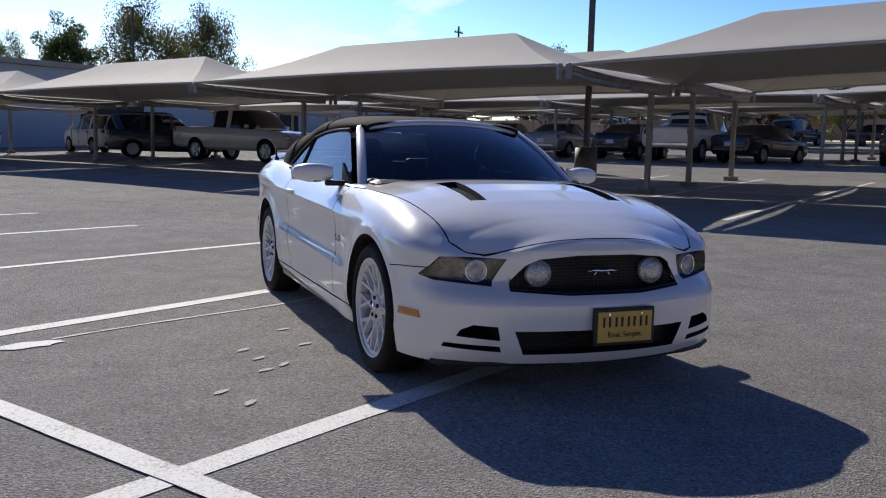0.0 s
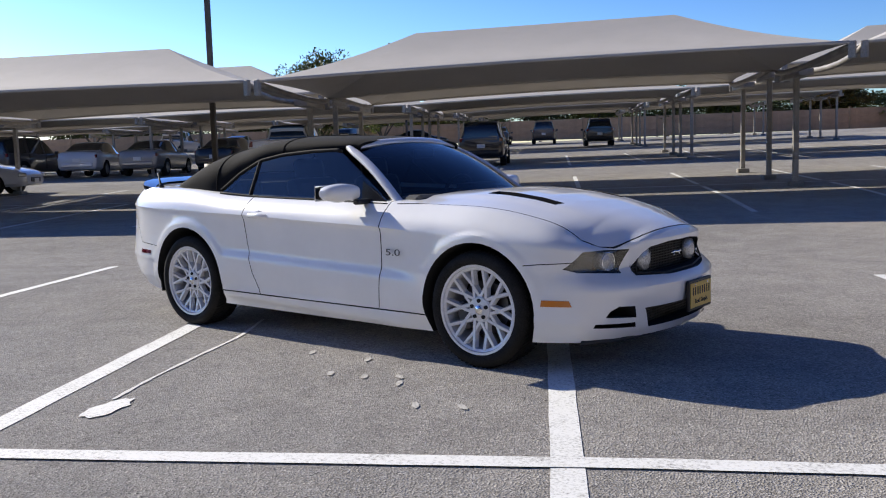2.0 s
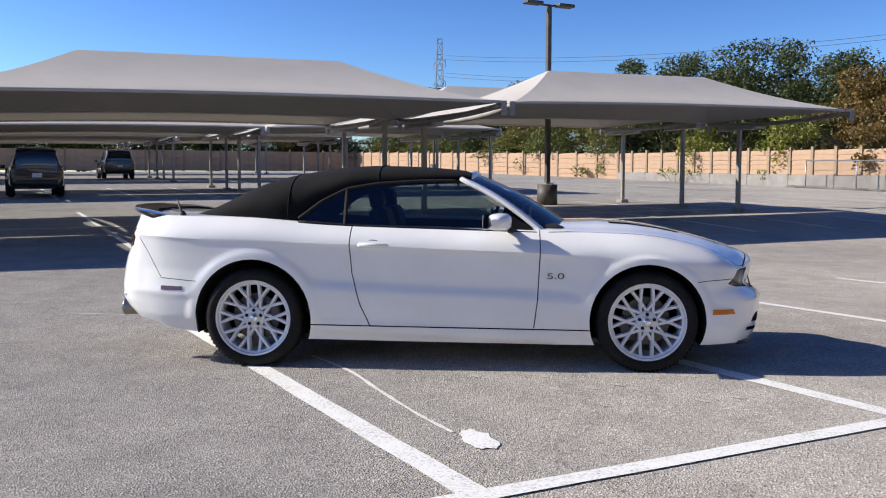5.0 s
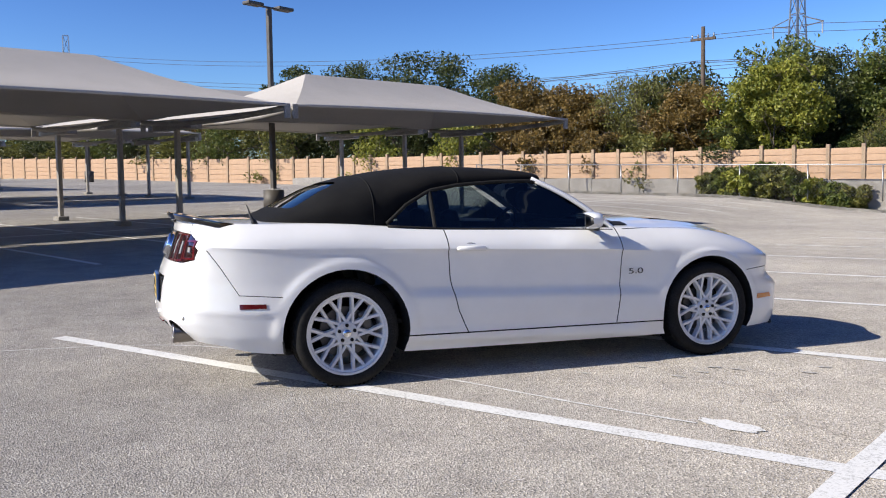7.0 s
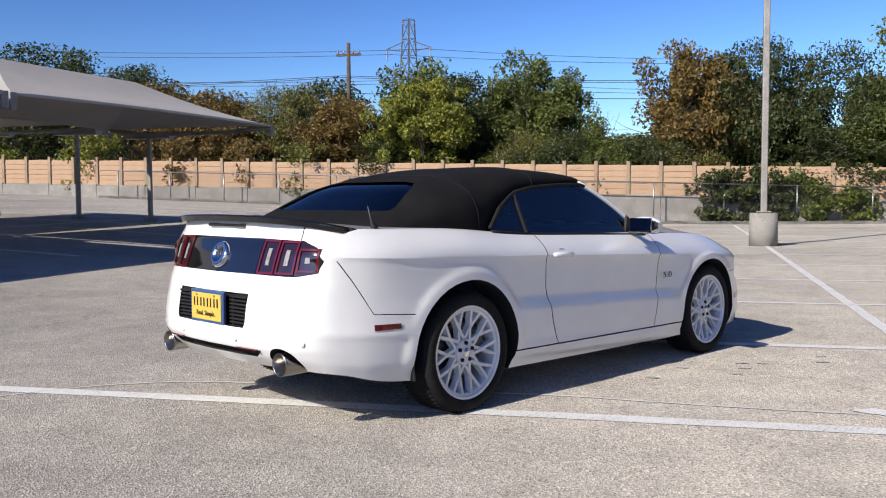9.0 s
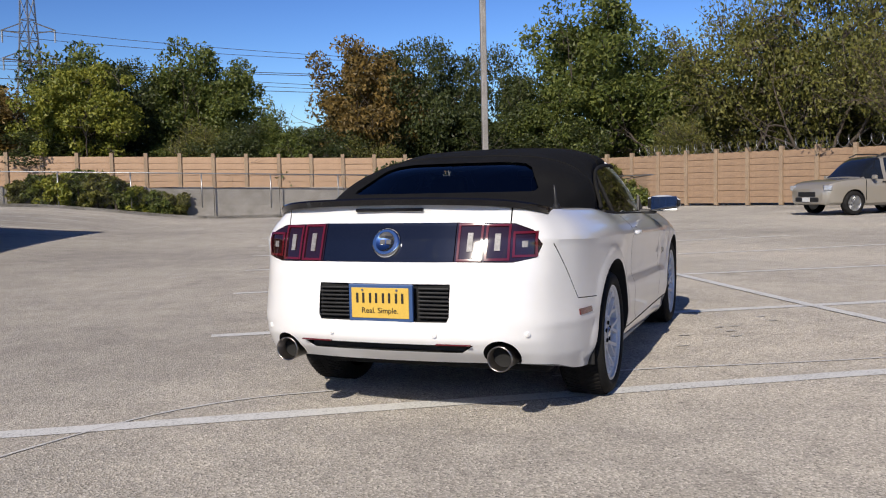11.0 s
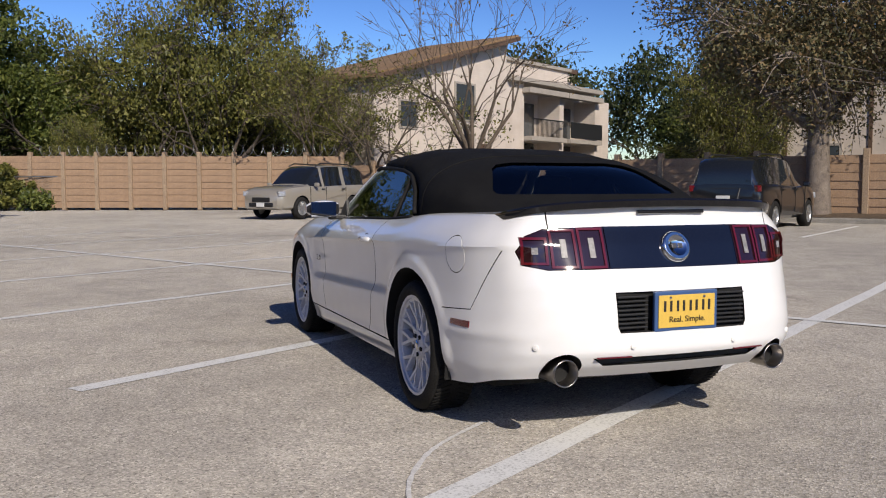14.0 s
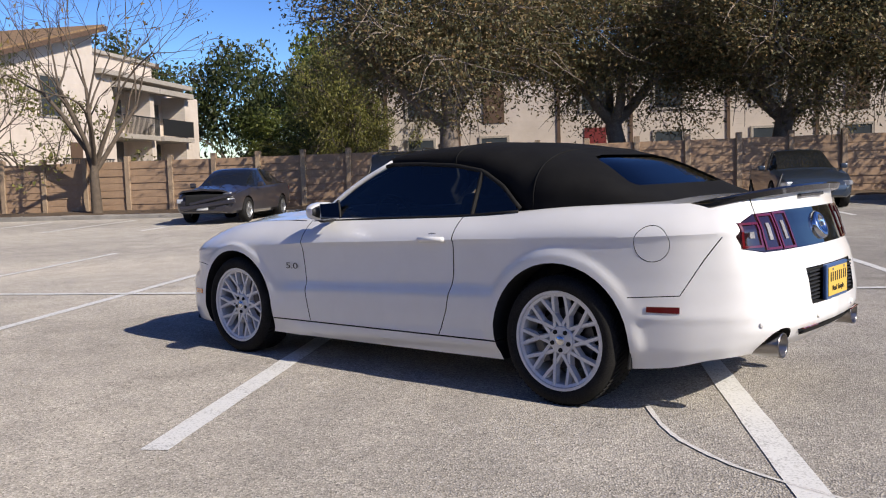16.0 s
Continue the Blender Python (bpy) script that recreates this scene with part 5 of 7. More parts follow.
def chain_fence(a, b, h=1.45, gate=False):
    (ua, va), (ub, vb) = a, b
    pa, pb = GW(ua, va), GW(ub, vb)
    d = pb - pa
    L = math.hypot(d.x, d.y)
    root = empty("chain_link_fence", Matrix.Translation(pa) @ Matrix.Rotation(math.atan2(d.y, d.x), 4, "Z"), "galvanised chain-link fence with a top rail", "fence")
    dz = d.z
    n = round(L / 3.0)
    for i in range(n + 1):
        bm = bmesh.new()
        tube(bm, [(L * i / n, 0, dz * i / n - 0.1), (L * i / n, 0, dz * i / n + h + 0.03)], 0.032, 8)
        part("post", bm, GALV, root, smooth=True)
    bm = bmesh.new()
    tube(bm, [(0, 0, h), (L, 0, h + dz)], 0.028, 8)
    part("top_rail", bm, GALV, root, smooth=True)
    bm = bmesh.new()
    st = 0.14
    k = -h
    while k < L:
        for s in (1, -1):
            x0, z0, x1, z1 = (k, 0.03, k + h, h) if s > 0 else (k, h, k + h, 0.03)
            if x0 < 0:
                z0 += (z1 - z0) * (-x0) / (x1 - x0)
                x0 = 0
            if x1 > L:
                z1 = z0 + (z1 - z0) * (L - x0) / (x1 - x0)
                x1 = L
            tube(bm, [(x0, 0, z0 + dz * x0 / L), (x1, 0, z1 + dz * x1 / L)], 0.0035, 3, cap=False)
        k += st
    tagged(part("wire_mesh", bm, GALV, root), kind="stuff")
    return root


chain_fence((35.4, 27), (35.4, -13))
chain_fence((35.4, -13), (30.0, -17.3))

# kerb and planting bed along the south wall
def kerb(a, b, name="kerb"):
    (ua, va), (ub, vb) = a, b
    bm = bmesh.new()
    n = max(2, int(math.hypot(ub - ua, vb - va) / 1.5))
    rows = []
    for i in range(n + 1):
        u, v = ua + (ub - ua) * i / n, va + (vb - va) * i / n
        rows.append([GW(u, v + dv, dz) for dv, dz in ((0.075, -0.1), (0.075, 0.11), (0.055, 0.14), (-0.07, 0.14), (-0.09, -0.1))])
    sheet(bm, rows)
    bmesh.ops.recalc_face_normals(bm, faces=bm.faces[:])
    return tagged(part(name, bm, CONCRETE, None), "low grey concrete kerb", "kerb", kind="structure")


kerb((24, -20.0), (-34, -20.9))
kerb((35.0, 28), (35.0, -12.8), "kerb_east")
bm = bmesh.new()
rng = random.Random(4)
rows = []
for i in range(121):
    u = 24 - 58 * i / 120
    vk = -20.08 - 0.9 * i / 120
    rows.append([GW(u, vk + (-2.6) * j / 8, 0.13 + 0.03 * rng.random() + 0.02 * j) for j in range(9)])
sheet(bm, rows)
tagged(part("planting_bed", bm, LITTER, None, smooth=True), "bare soil bed covered in fallen brown leaves", "ground", kind="structure")

# ---- trees ----
def branches(rng, base, d, length, rad, depth, spread, out, tips, shrink_l=0.72, n_kids=(2, 3), wob=0.18):
    """Grows limbs: out collects (points, radii), tips the ends of the twigs."""
    pts, rads = [base], [rad]
    p, v = base.copy(), d.copy()
    segs = 3 if depth > 1 else 2
    for s in range(segs):
        v = (v + Vector((rng.gauss(0, wob), rng.gauss(0, wob), rng.gauss(0, wob) + 0.05))).normalized()
        p = p + v * length / segs
        pts.append(p.copy())
        rads.append(rad * (1 - 0.38 * (s + 1) / segs))
    out.append((pts, rads, depth))
    tips.append((p.copy(), depth))
    if depth == 0:
        return
    for k in range(rng.randint(*n_kids)):
        ax = v.cross(Vector((rng.gauss(0, 1), rng.gauss(0, 1), rng.gauss(0, 1)))).normalized()
        nd = (Matrix.Rotation(rng.uniform(*spread), 3, ax) @ v).normalized()
        start = pts[-1] if k < 2 else pts[-2]
        branches(rng, start, nd, length * shrink_l * rng.uniform(0.8, 1.15), rads[-1] * 0.72, depth - 1, spread, out, tips, shrink_l, n_kids, wob)


def leaf_cloud(rng, centres, per, radius, size, flat=0.8):
    """Many small leaves round the given centres, as one mesh."""
    nr = np.random.RandomState(rng.randint(0, 10 ** 6))
    C = np.repeat(np.array(centres), per, axis=0)
    n = len(C)
    off = nr.normal(0, 1, (n, 3))
    off /= np.linalg.norm(off, axis=1)[:, None] + 1e-9
    rad = np.repeat(np.array([radius * rng.uniform(0.6, 1.3) for _ in centres]), per)
    P = C + off * (rad * nr.uniform(0.25, 1.0, n) ** 0.6)[:, None] * np.array([1, 1, flat])
    a = nr.normal(0, 1, (n, 3))
    a[:, 2] -= 0.3
    a /= np.linalg.norm(a, axis=1)[:, None]
    b = np.cross(a, nr.normal(0, 1, (n, 3)))
    b /= np.linalg.norm(b, axis=1)[:, None] + 1e-9
    s = size * nr.uniform(0.6, 1.4, n)[:, None]
    V = np.empty((n, 3, 3))
    V[:, 0], V[:, 1], V[:, 2] = P - a * s, P + b * s * 0.95, P + a * s
    me = bpy.data.meshes.new("crown")
    F = np.arange(n * 3).reshape(n, 3)
    me.from_pydata(V.reshape(-1, 3).tolist(), [], F.tolist())
    return me


def tree(seed, height, width, kind, low=0.22, dens=70, leaf=0.13, bark=None, n_clump=110, sparse=0.0, trunk_r=None, twigs=3):
    """A tree of unit place: trunk, limbs and a crown of many leaves."""
    rng = random.Random(seed)
    root = new("tree")
    far = kind.startswith("far_")
    kind = kind[4:] if far else kind
    out, tips = [], []
    tr = trunk_r or height * 0.018
    th = height * low
    d0 = Vector((rng.uniform(-0.15, 0.15), rng.uniform(-0.15, 0.15), 1)).normalized()
    pts = [Vector((0, 0, -0.2)), Vector((0, 0, th * 0.4)) + d0 * 0.05, d0 * th]
    out.append((pts, [tr * 1.35, tr * 1.05, tr * 0.9], 9))
    for k in range(4):
        a = k * math.pi / 2 + rng.uniform(-0.5, 0.5)
        el = rng.uniform(0.5, 1.1)
        d = Vector((math.cos(a) * math.cos(el), math.sin(a) * math.cos(el), math.sin(el)))
        branches(rng, d0 * th, d, height * 0.27, tr * 0.6, 3, (0.3, 0.8), out, tips)
    bm = bmesh.new()
    for p, r, dep in out:
        tube(bm, p, [max(0.008, x) for x in r], 8 if dep > 2 else 5 if dep > 1 else 4, cap=False)
    cs = []
    rx, rz = width, (height - th * 0.85) / 2
    zc = th * 0.85 + rz
    while len(cs) < n_clump:
        v = Vector((rng.gauss(0, 1), rng.gauss(0, 1), rng.gauss(0, 1))).normalized()
        lump = 0.70 + 0.60 * noise.noise(v * 2.2 + Vector((seed * 3.1, 0, 0)))
        r = lump * rng.uniform(0.35, 1.0) ** 0.45
        p = Vector((v.x * rx * r, v.y * rx * r, zc + v.z * rz * r))
        if rng.random() > sparse:
            cs.append(tuple(p))
    part("trunk", bm, bark or BARK, root, smooth=True)
    bm = bmesh.new()
    for c in cs[::1 if kind in ("oak", "olive") else 3]:
        c = Vector(c)
        for k in range(twigs):
            o = (c - Vector((0, 0, zc * 0.8))).normalized()
            d = (o + Vector((rng.gauss(0, 0.6), rng.gauss(0, 0.6), rng.gauss(0, 0.5)))).normalized()
            p = c - o * width * 0.12
            q = p + d * width * rng.uniform(0.10, 0.20)
            tube(bm, [p, q, q + (d + Vector((rng.gauss(0, 0.3), rng.gauss(0, 0.3), rng.gauss(-0.1, 0.3)))) * width * 0.12], [0.028, 0.017, 0.007], 3, cap=False)
    tagged(part("twig_growth", bm, bark or BARK, root), kind="stuff")
    me = leaf_cloud(rng, cs, dens, width * (0.17 if kind == "ygreen" else 0.24), leaf)
    me.materials.append(LEAF[kind])
    cr = new("crown", me)
    cr.parent = root
    return root


TREE_LABEL = {"green": "green leafy tree behind the boundary wall", "dark": "dense dark green tree behind the boundary wall", "brown": "autumn brown and yellow leafed tree behind the wall",
              "olive": "olive green bushy tree overhanging the wall", "ygreen": "bright yellow-green feathery tree behind the fence", "oak": "wide grey-green live oak with a twisted trunk"}
MASTER = {}
for kind, args in {"green": [(11, 10, 3.6), (12, 11, 4.2)], "dark": [(21, 10, 4.4), (22, 10, 3.4)], "brown": [(31, 9, 3.4), (32, 9, 3.2)], "olive": [(41, 9, 4.2), (42, 9, 4.4)],
                   "ygreen": [(51, 7, 3.0)], "oak": [(61, 9, 5.6), (62, 9.5, 5.2)], "far_dark": [(71, 9, 4.4)], "far_olive": [(72, 9, 4.2)], "far_green": [(73, 9, 4.0)]}.items():
    for sd, h, w in args:
        low = {"oak": 0.26, "ygreen": 0.10}.get(kind, 0.10)
        far = kind.startswith("far_")
        t = tree(sd, h, w, kind, low, dens=75 if far else {"ygreen": 190, "oak": 340, "olive": 150}.get(kind, 185), leaf=0.14 if far else {"ygreen": 0.085, "oak": 0.056, "olive": 0.085}.get(kind, 0.108),
                 n_clump={"oak": 200, "ygreen": 170}.get(kind, 125), twigs={"oak": 4, "olive": 4}.get(kind, 2), trunk_r=0.30 if kind == "oak" else None, bark=PALE_BARK if kind == "oak" else BARK)
        kind_name = kind[4:] if far else kind
        tagged(t, TREE_LABEL[kind_name], "tree", "trees round the car park")
        MASTER.setdefault(kind, []).append((t, h, w, [False]))

TREES = [(44, 52, 9.8, 5, "dark"), (44, 45, 10.0, 5, "dark"), (44, 38, 10.3, 5, "dark"), (44, 31, 8.8, 4.4, "dark"), (40.5, 27, 7.5, 3.2, "brown"), (41, 23.5, 8.5, 3.4, "brown"), (41.5, 20, 7.6, 3.0, "olive"),
         (41, 16.5, 8.2, 3.4, "brown"), (46, 20, 8.5, 4, "dark"), (46, 13, 9.4, 3.6, "green"), (38.6, 11.2, 7.5, 3.2, "ygreen"), (44, 7, 9.8, 3.6, "green"), (43, 4.6, 8.8, 3.0, "green"), (40.5, 1.2, 4.6, 2.4, "green"),
         (41, -2.6, 9.4, 3.2, "brown"), (41.5, -6, 10, 3.0, "dark"), (40.6, -9.2, 9.4, 3.0, "dark"), (40, -14.6, 12.6, 4.2, "green"), (39.0, -11.8, 7.5, 2.8, "green"), (37.5, -18.5, 8.4, 3.2, "green"), (35, -20.6, 11.0, 4.2, "olive"), (31.4, -23.0, 11.2, 4.2, "olive"),
         (27.8, -24.6, 10.4, 3.6, "olive"), (24.8, -23.2, 5.4, 2.4, "olive"), (34.5, -17.2, 5.6, 2.8, "olive"), (46, -20, 11, 5, "dark"), (40, -28, 10, 5, "dark"),
         (3.4, -21.5, 9.4, 5.8, "oak"), (10.5, -40, 9.4, 4.2, "dark"), (6.0, -38, 9.0, 4.0, "olive"), (-2.0, -24.8, 9.6, 5.6, "oak"), (-6.8, -23.8, 9.0, 5.2, "oak"), (-11.2, -23.0, 9.6, 5.6, "oak"), (-17, -23.6, 9.4, 5.6, "oak"), (-24, -26, 9.4, 5.4, "oak"), (9.4, -30.5, 9.0, 3.6, "olive"),
         (47, 50, 6, 5, "dark"), (47, 41, 6, 5, "dark"), (47, 33, 6, 5, "olive"), (47, 25, 6, 5, "dark"), (48, 16, 6, 5, "dark"), (48, 9, 6, 5, "green"), (46, 1.5, 5.5, 4.5, "dark"), (46, -6, 6, 5, "dark"), (46, -13, 6, 5, "dark"), (42, -21, 6, 5, "dark"), (37, -27, 6, 5, "dark"), (32, -29, 6, 5, "olive"), (9.6, -34.5, 6.3, 3.0, "olive"),
         (31, -52, 13, 6, "dark"), (26, -60, 13.5, 6, "dark"), (18, -60, 12.5, 6, "dark"), (14, -47, 11, 5, "green"), (40, -46, 12, 5, "dark"), (8, -52, 12, 6, "dark"),
         (-64, 30, 10.8, 3.0, "olive"), (-64, 35, 10.5, 2.8, "green"), (-62, 40.5, 10.4, 4.4, "olive"), (-62, 47, 10.6, 4, "olive"), (-62, 60, 10.5, 4, "olive"), (-18, 66, 9.5, 4.4, "dark"), (-25, 78, 8.6, 4, "dark"), (-15.5, 80, 8.0, 4, "green"),
         (-40, 70, 9, 4, "green"), (-6, 86, 8.5, 4, "dark"), (6, 98, 9, 5, "green"), (20, 98, 9, 5, "dark"), (32, 99, 9, 5, "brown"), (44, 80, 10, 5, "brown"), (43.5, 66, 8.5, 4, "brown"), (43, 58, 9.5, 4.4, "olive"), (-36, 99, 9, 5, "dark"), (-52, 97, 9, 5, "green"), (-14, 100, 9, 5, "olive")]
rng = random.Random(77)
# low growth that closes the gaps above the wall
TREES += [(39.4 + 1.2 * math.sin(3.1 * k), 12.5 - 2.15 * k, 4.4 + 1.0 * math.sin(5.3 * k), 2.3, ("dark", "olive", "green", "olive", "dark", "green")[k % 6]) for k in range(13)]
TREES += [(12.5, -44, 5.0, 3.4, "olive"), (16.5, -47, 6.0, 4.0, "olive"), (20, -56, 6.5, 4.5, "green")]
TREES += [(43.0, 9.5, 8.4, 3.2, "dark"), (42.6, 1.6, 5.2, 2.6, "olive"), (44.5, -4.4, 9.2, 3.4, "dark")]
TREES += [(-58 + 7.2 * k, 99 + 1.5 * math.sin(2.3 * k), 7.2 + 0.9 * math.sin(4.1 * k), 5.4, ("dark", "olive", "dark", "green")[k % 4]) for k in range(13)]
TREES += [(40.5, 62, 6.6, 4.4, "olive"), (41, 69.5, 7.0, 4.6, "dark"), (40.6, 74, 6.4, 4.4, "green"), (41.2, 80, 7.2, 4.6, "olive"), (40.8, 86, 7.0, 4.6, "dark"), (41.5, 92, 7.4, 4.8, "olive"), (44, 98, 7.8, 5.2, "dark"), (50, 96, 8.0, 5.2, "dark"), (36, 99, 7.6, 5.2, "olive")]
for u, v, h, w, kind in TREES:
    if (u >= 45 or v > 55 or v < -40) and kind in ("dark", "olive", "green"):
        kind = "far_" + kind
    t, h0, w0, used = rng.choice(MASTER[kind])
    m = Matrix.Translation(GW(u, v) if v > -21 else W(u, v, 0.3)) @ Matrix.Rotation(rng.uniform(0, 6.28), 4, "Z") @ Matrix.Diagonal((w / w0, w / w0, h / h0, 1))
    if not used[0]:
        t.matrix_basis = m
        used[0] = True
    else:
        copy_thing(t, m)
for kind, lst in MASTER.items():
    for t, h0, w0, used in lst:
        if not used[0]:
            t.matrix_basis = Matrix.Translation(W(-60 - h0, -30 - 9 * w0, 0.2))

# leafless and half-bare trees by the wall
def twiggy_tree(u, v, seed, size, limbs, trunk_h, leaves, label, low=0.55, high=1.2):
    rng = random.Random(seed)
    out, tips = [], []
    P0 = Vector((0, 0, trunk_h))
    out.append(([Vector((0, 0, -0.2)), Vector((0.03, 0, trunk_h * 0.35)), Vector((-0.03, 0.05, trunk_h * 0.7)), P0], [0.075 * size, 0.062 * size, 0.056 * size, 0.05 * size], 9))
    for k in range(limbs):
        a = k * 2 * math.pi / limbs + rng.uniform(-0.4, 0.4)
        el = rng.uniform(low, high)
        branches(rng, P0 - Vector((0, 0, 0.10 * k)), Vector((math.cos(a) * math.cos(el), math.sin(a) * math.cos(el), math.sin(el))), size, 0.034 * size, 4, (0.25, 0.7), out, tips, 0.72, (2, 3), 0.14)
    root = empty("bare_tree", Matrix.Translation(GW(u, v, 0.1)), label, "tree")
    bm = bmesh.new()
    for p, r, dep in out:
        tube(bm, p, [max(0.008, x) for x in r], 8 if dep > 3 else 5 if dep > 2 else 3, cap=False)
    part("trunk", bm, TWIG_BARK, root, smooth=True)
    ends = [tuple(p) for p, d in tips if d <= 1]
    me = leaf_cloud(rng, ends[::leaves[1]], leaves[2], 0.35, 0.075)
    me.materials.append(LEAF[leaves[0]])
    lf = new("leaves", me)
    lf.parent = root
    return root


twiggy_tree(15.0, -20.8, 5, 2.6, 7, 1.9, ("brown", 7, 3), "leafless wide-branched tree beside the wall")
twiggy_tree(20.6, -22.0, 8, 2.1, 6, 1.2, ("olive", 2, 8), "thin half-bare tree with small yellow-green leaves")
twiggy_tree(18.4, -22.6, 9, 1.7, 6, 0.8, ("olive", 2, 7), "low twiggy tree with a few yellow-green leaves", 0.3, 1.0)
twiggy_tree(23.6, -21.8, 12, 2.2, 6, 1.3, ("olive", 1, 9), "slender tree with sparse olive leaves by the wall")

# twiggy growth and bushes by the fences
def bush(u, v, r, h, kind, seed):
    rng = random.Random(seed)
    root = empty("bush", Matrix.Translation(GW(u, v)), "leafy green bush growing against the fence", "bush", "bushes by the fence")
    bm = bmesh.new()
    for k in range(7):
        a = rng.uniform(0, 6.28)
        tube(bm, [(0.1 * math.cos(a), 0.1 * math.sin(a), -0.1), (r * 0.4 * math.cos(a), r * 0.4 * math.sin(a), h * 0.5), (r * 0.6 * math.cos(a), r * 0.6 * math.sin(a), h * 0.85)], [0.03, 0.02, 0.008], 5)
    part("stem", bm, BARK, root)
    cs = [(rng.gauss(0, r * 0.45), rng.gauss(0, r * 0.45), h * rng.uniform(0.1, 0.95)) for _ in range(44)]
    me = leaf_cloud(rng, cs, 70, r * 0.36, 0.10)
    me.materials.append(LEAF[kind])
    c = new("crown", me)
    c.parent = root
    return root


HEDGE = [(36.02 + 0.08 * math.sin(4.0 * k), 12.6 - 0.85 * k, 0.62 + 0.12 * math.sin(2.3 * k), 1.35 + 0.35 * math.sin(7.0 * k), ("green", "ygreen", "green", "olive")[k % 4]) for k in range(-1, 8)]
for k, (u, v, r, h, kind) in enumerate(HEDGE + [(36.2, -7.6, 1.1, 2.4, "green"), (36.0, -3.6, 1.0, 2.4, "dark"), (36.0, -5.2, 0.9, 2.6, "dark"), (36.1, -6.4, 0.8, 2.2, "dark"),
                                        (36.0, -9.4, 0.9, 1.6, "green"), (35.9, -12.6, 0.8, 2.5, "olive"), (34.4, -13.7, 0.7, 1.9, "olive"), (33.6, -14.6, 0.9, 1.0, "green"), (37.4, 24, 1.4, 3.4, "brown"), (37.4, 20.6, 1.3, 3.4, "brown"), (37.4, 17.4, 1.4, 3.2, "olive"), (38.6, 1.0, 1.6, 3.4, "green"), (37.4, 30, 1.6, 4.0, "ygreen"), (37.4, 37, 1.8, 4.4, "ygreen"), (37.3, 46, 1.8, 4.8, "olive"), (37.3, 54, 1.8, 5.2, "green")]):
    bush(u, v, r, h, kind, 200 + k)

# ---- poles, house and far buildings ----
def lamp_post(u, v, h, base=True, base_h=0.85, base_r=0.33, heads=2, dark=True, turn=31):
    root = empty("street_lamp", Matrix.Translation(GW(u, v)), "tall square lamp post on a round base", "lamp post", "lamp posts in the car park")
    if base:
        bm = bmesh.new()
        cyl(bm, base_r * 1.04, base_r, base_h, pose(0, 0, base_h / 2 - 0.03), 28)
        # dark posts: the canopy's shade is put into the base colour
        part("base", bm, CONCRETE if not dark else DARK_STEEL_SHADE, root)
    bm = bmesh.new()
    box(bm, 0.15, 0.15, h - base_h, pose(0, 0, base_h + (h - base_h) / 2, 0, 0, turn), 0.02)
    part("pole", bm, STEEL_POST if not dark else DARK_STEEL_SHADE, root)
    bm = bmesh.new()
    box(bm, 0.32, 0.32, 0.03, pose(0, 0, base_h, 0, 0, turn), 0.005)
    part("base_plate", bm, STEEL_POST, root)
    bm = bmesh.new()
    tube(bm, [(-0.7 * math.cos(radians(turn)), -0.7 * math.sin(radians(turn)), h + 0.02), (0.7 * math.cos(radians(turn)), 0.7 * math.sin(radians(turn)), h + 0.02)], 0.035, 6)
    part("arm", bm, DARK_STEEL_SHADE, root)
    for s in (-1, 1):
        bm = bmesh.new()
        box(bm, 0.62, 0.34, 0.11, pose(s * 0.62 * math.cos(radians(turn)), s * 0.62 * math.sin(radians(turn)), h + 0.05, 0, 0, turn), 0.03)
        part("lamp_head", bm, LAMP_HEAD, root)
    return root


lamp_post(16.9, -3.55, 9.5, dark=False)
lamp_post(13.4, 18.6, 6.5, base_h=0.7)
lamp_post(-8.9, 19.2, 9.5, base_h=0.8)
lamp_post(-9.8, 60.0, 7.0)
lamp_post(-50, 31.6, 9.0)
lamp_post(30, 60.0, 7.0)


def power_pole(u, v, h):
    root = empty("power_pole", Matrix.Translation(GW(u, v)), "weathered wooden power pole with a cross arm", "power pole")
    bm = bmesh.new()
    tube(bm, [(0, 0, -0.2), (0, 0, h)], [0.17, 0.11], 10)
    part("pole", bm, WOOD_POLE, root, smooth=True)
    bm = bmesh.new()
    box(bm, 1.5, 0.12, 0.14, pose(0, 0, h - 0.7, 0, 0, 120))
    part("cross_arm", bm, WOOD_POLE, root)
    for k in (-0.65, -0.3, 0.3, 0.65):
        bm = bmesh.new()
        cyl(bm, 0.045, 0.03, 0.22, pose(k * math.cos(radians(120)), k * math.sin(radians(120)), h - 0.52), 8)
        part("insulator", bm, GALV, root)
    return root


power_pole(44, 17.1, 9.4)
power_pole(-57.9, 80, 12.5)
power_pole(-20, 110, 14)


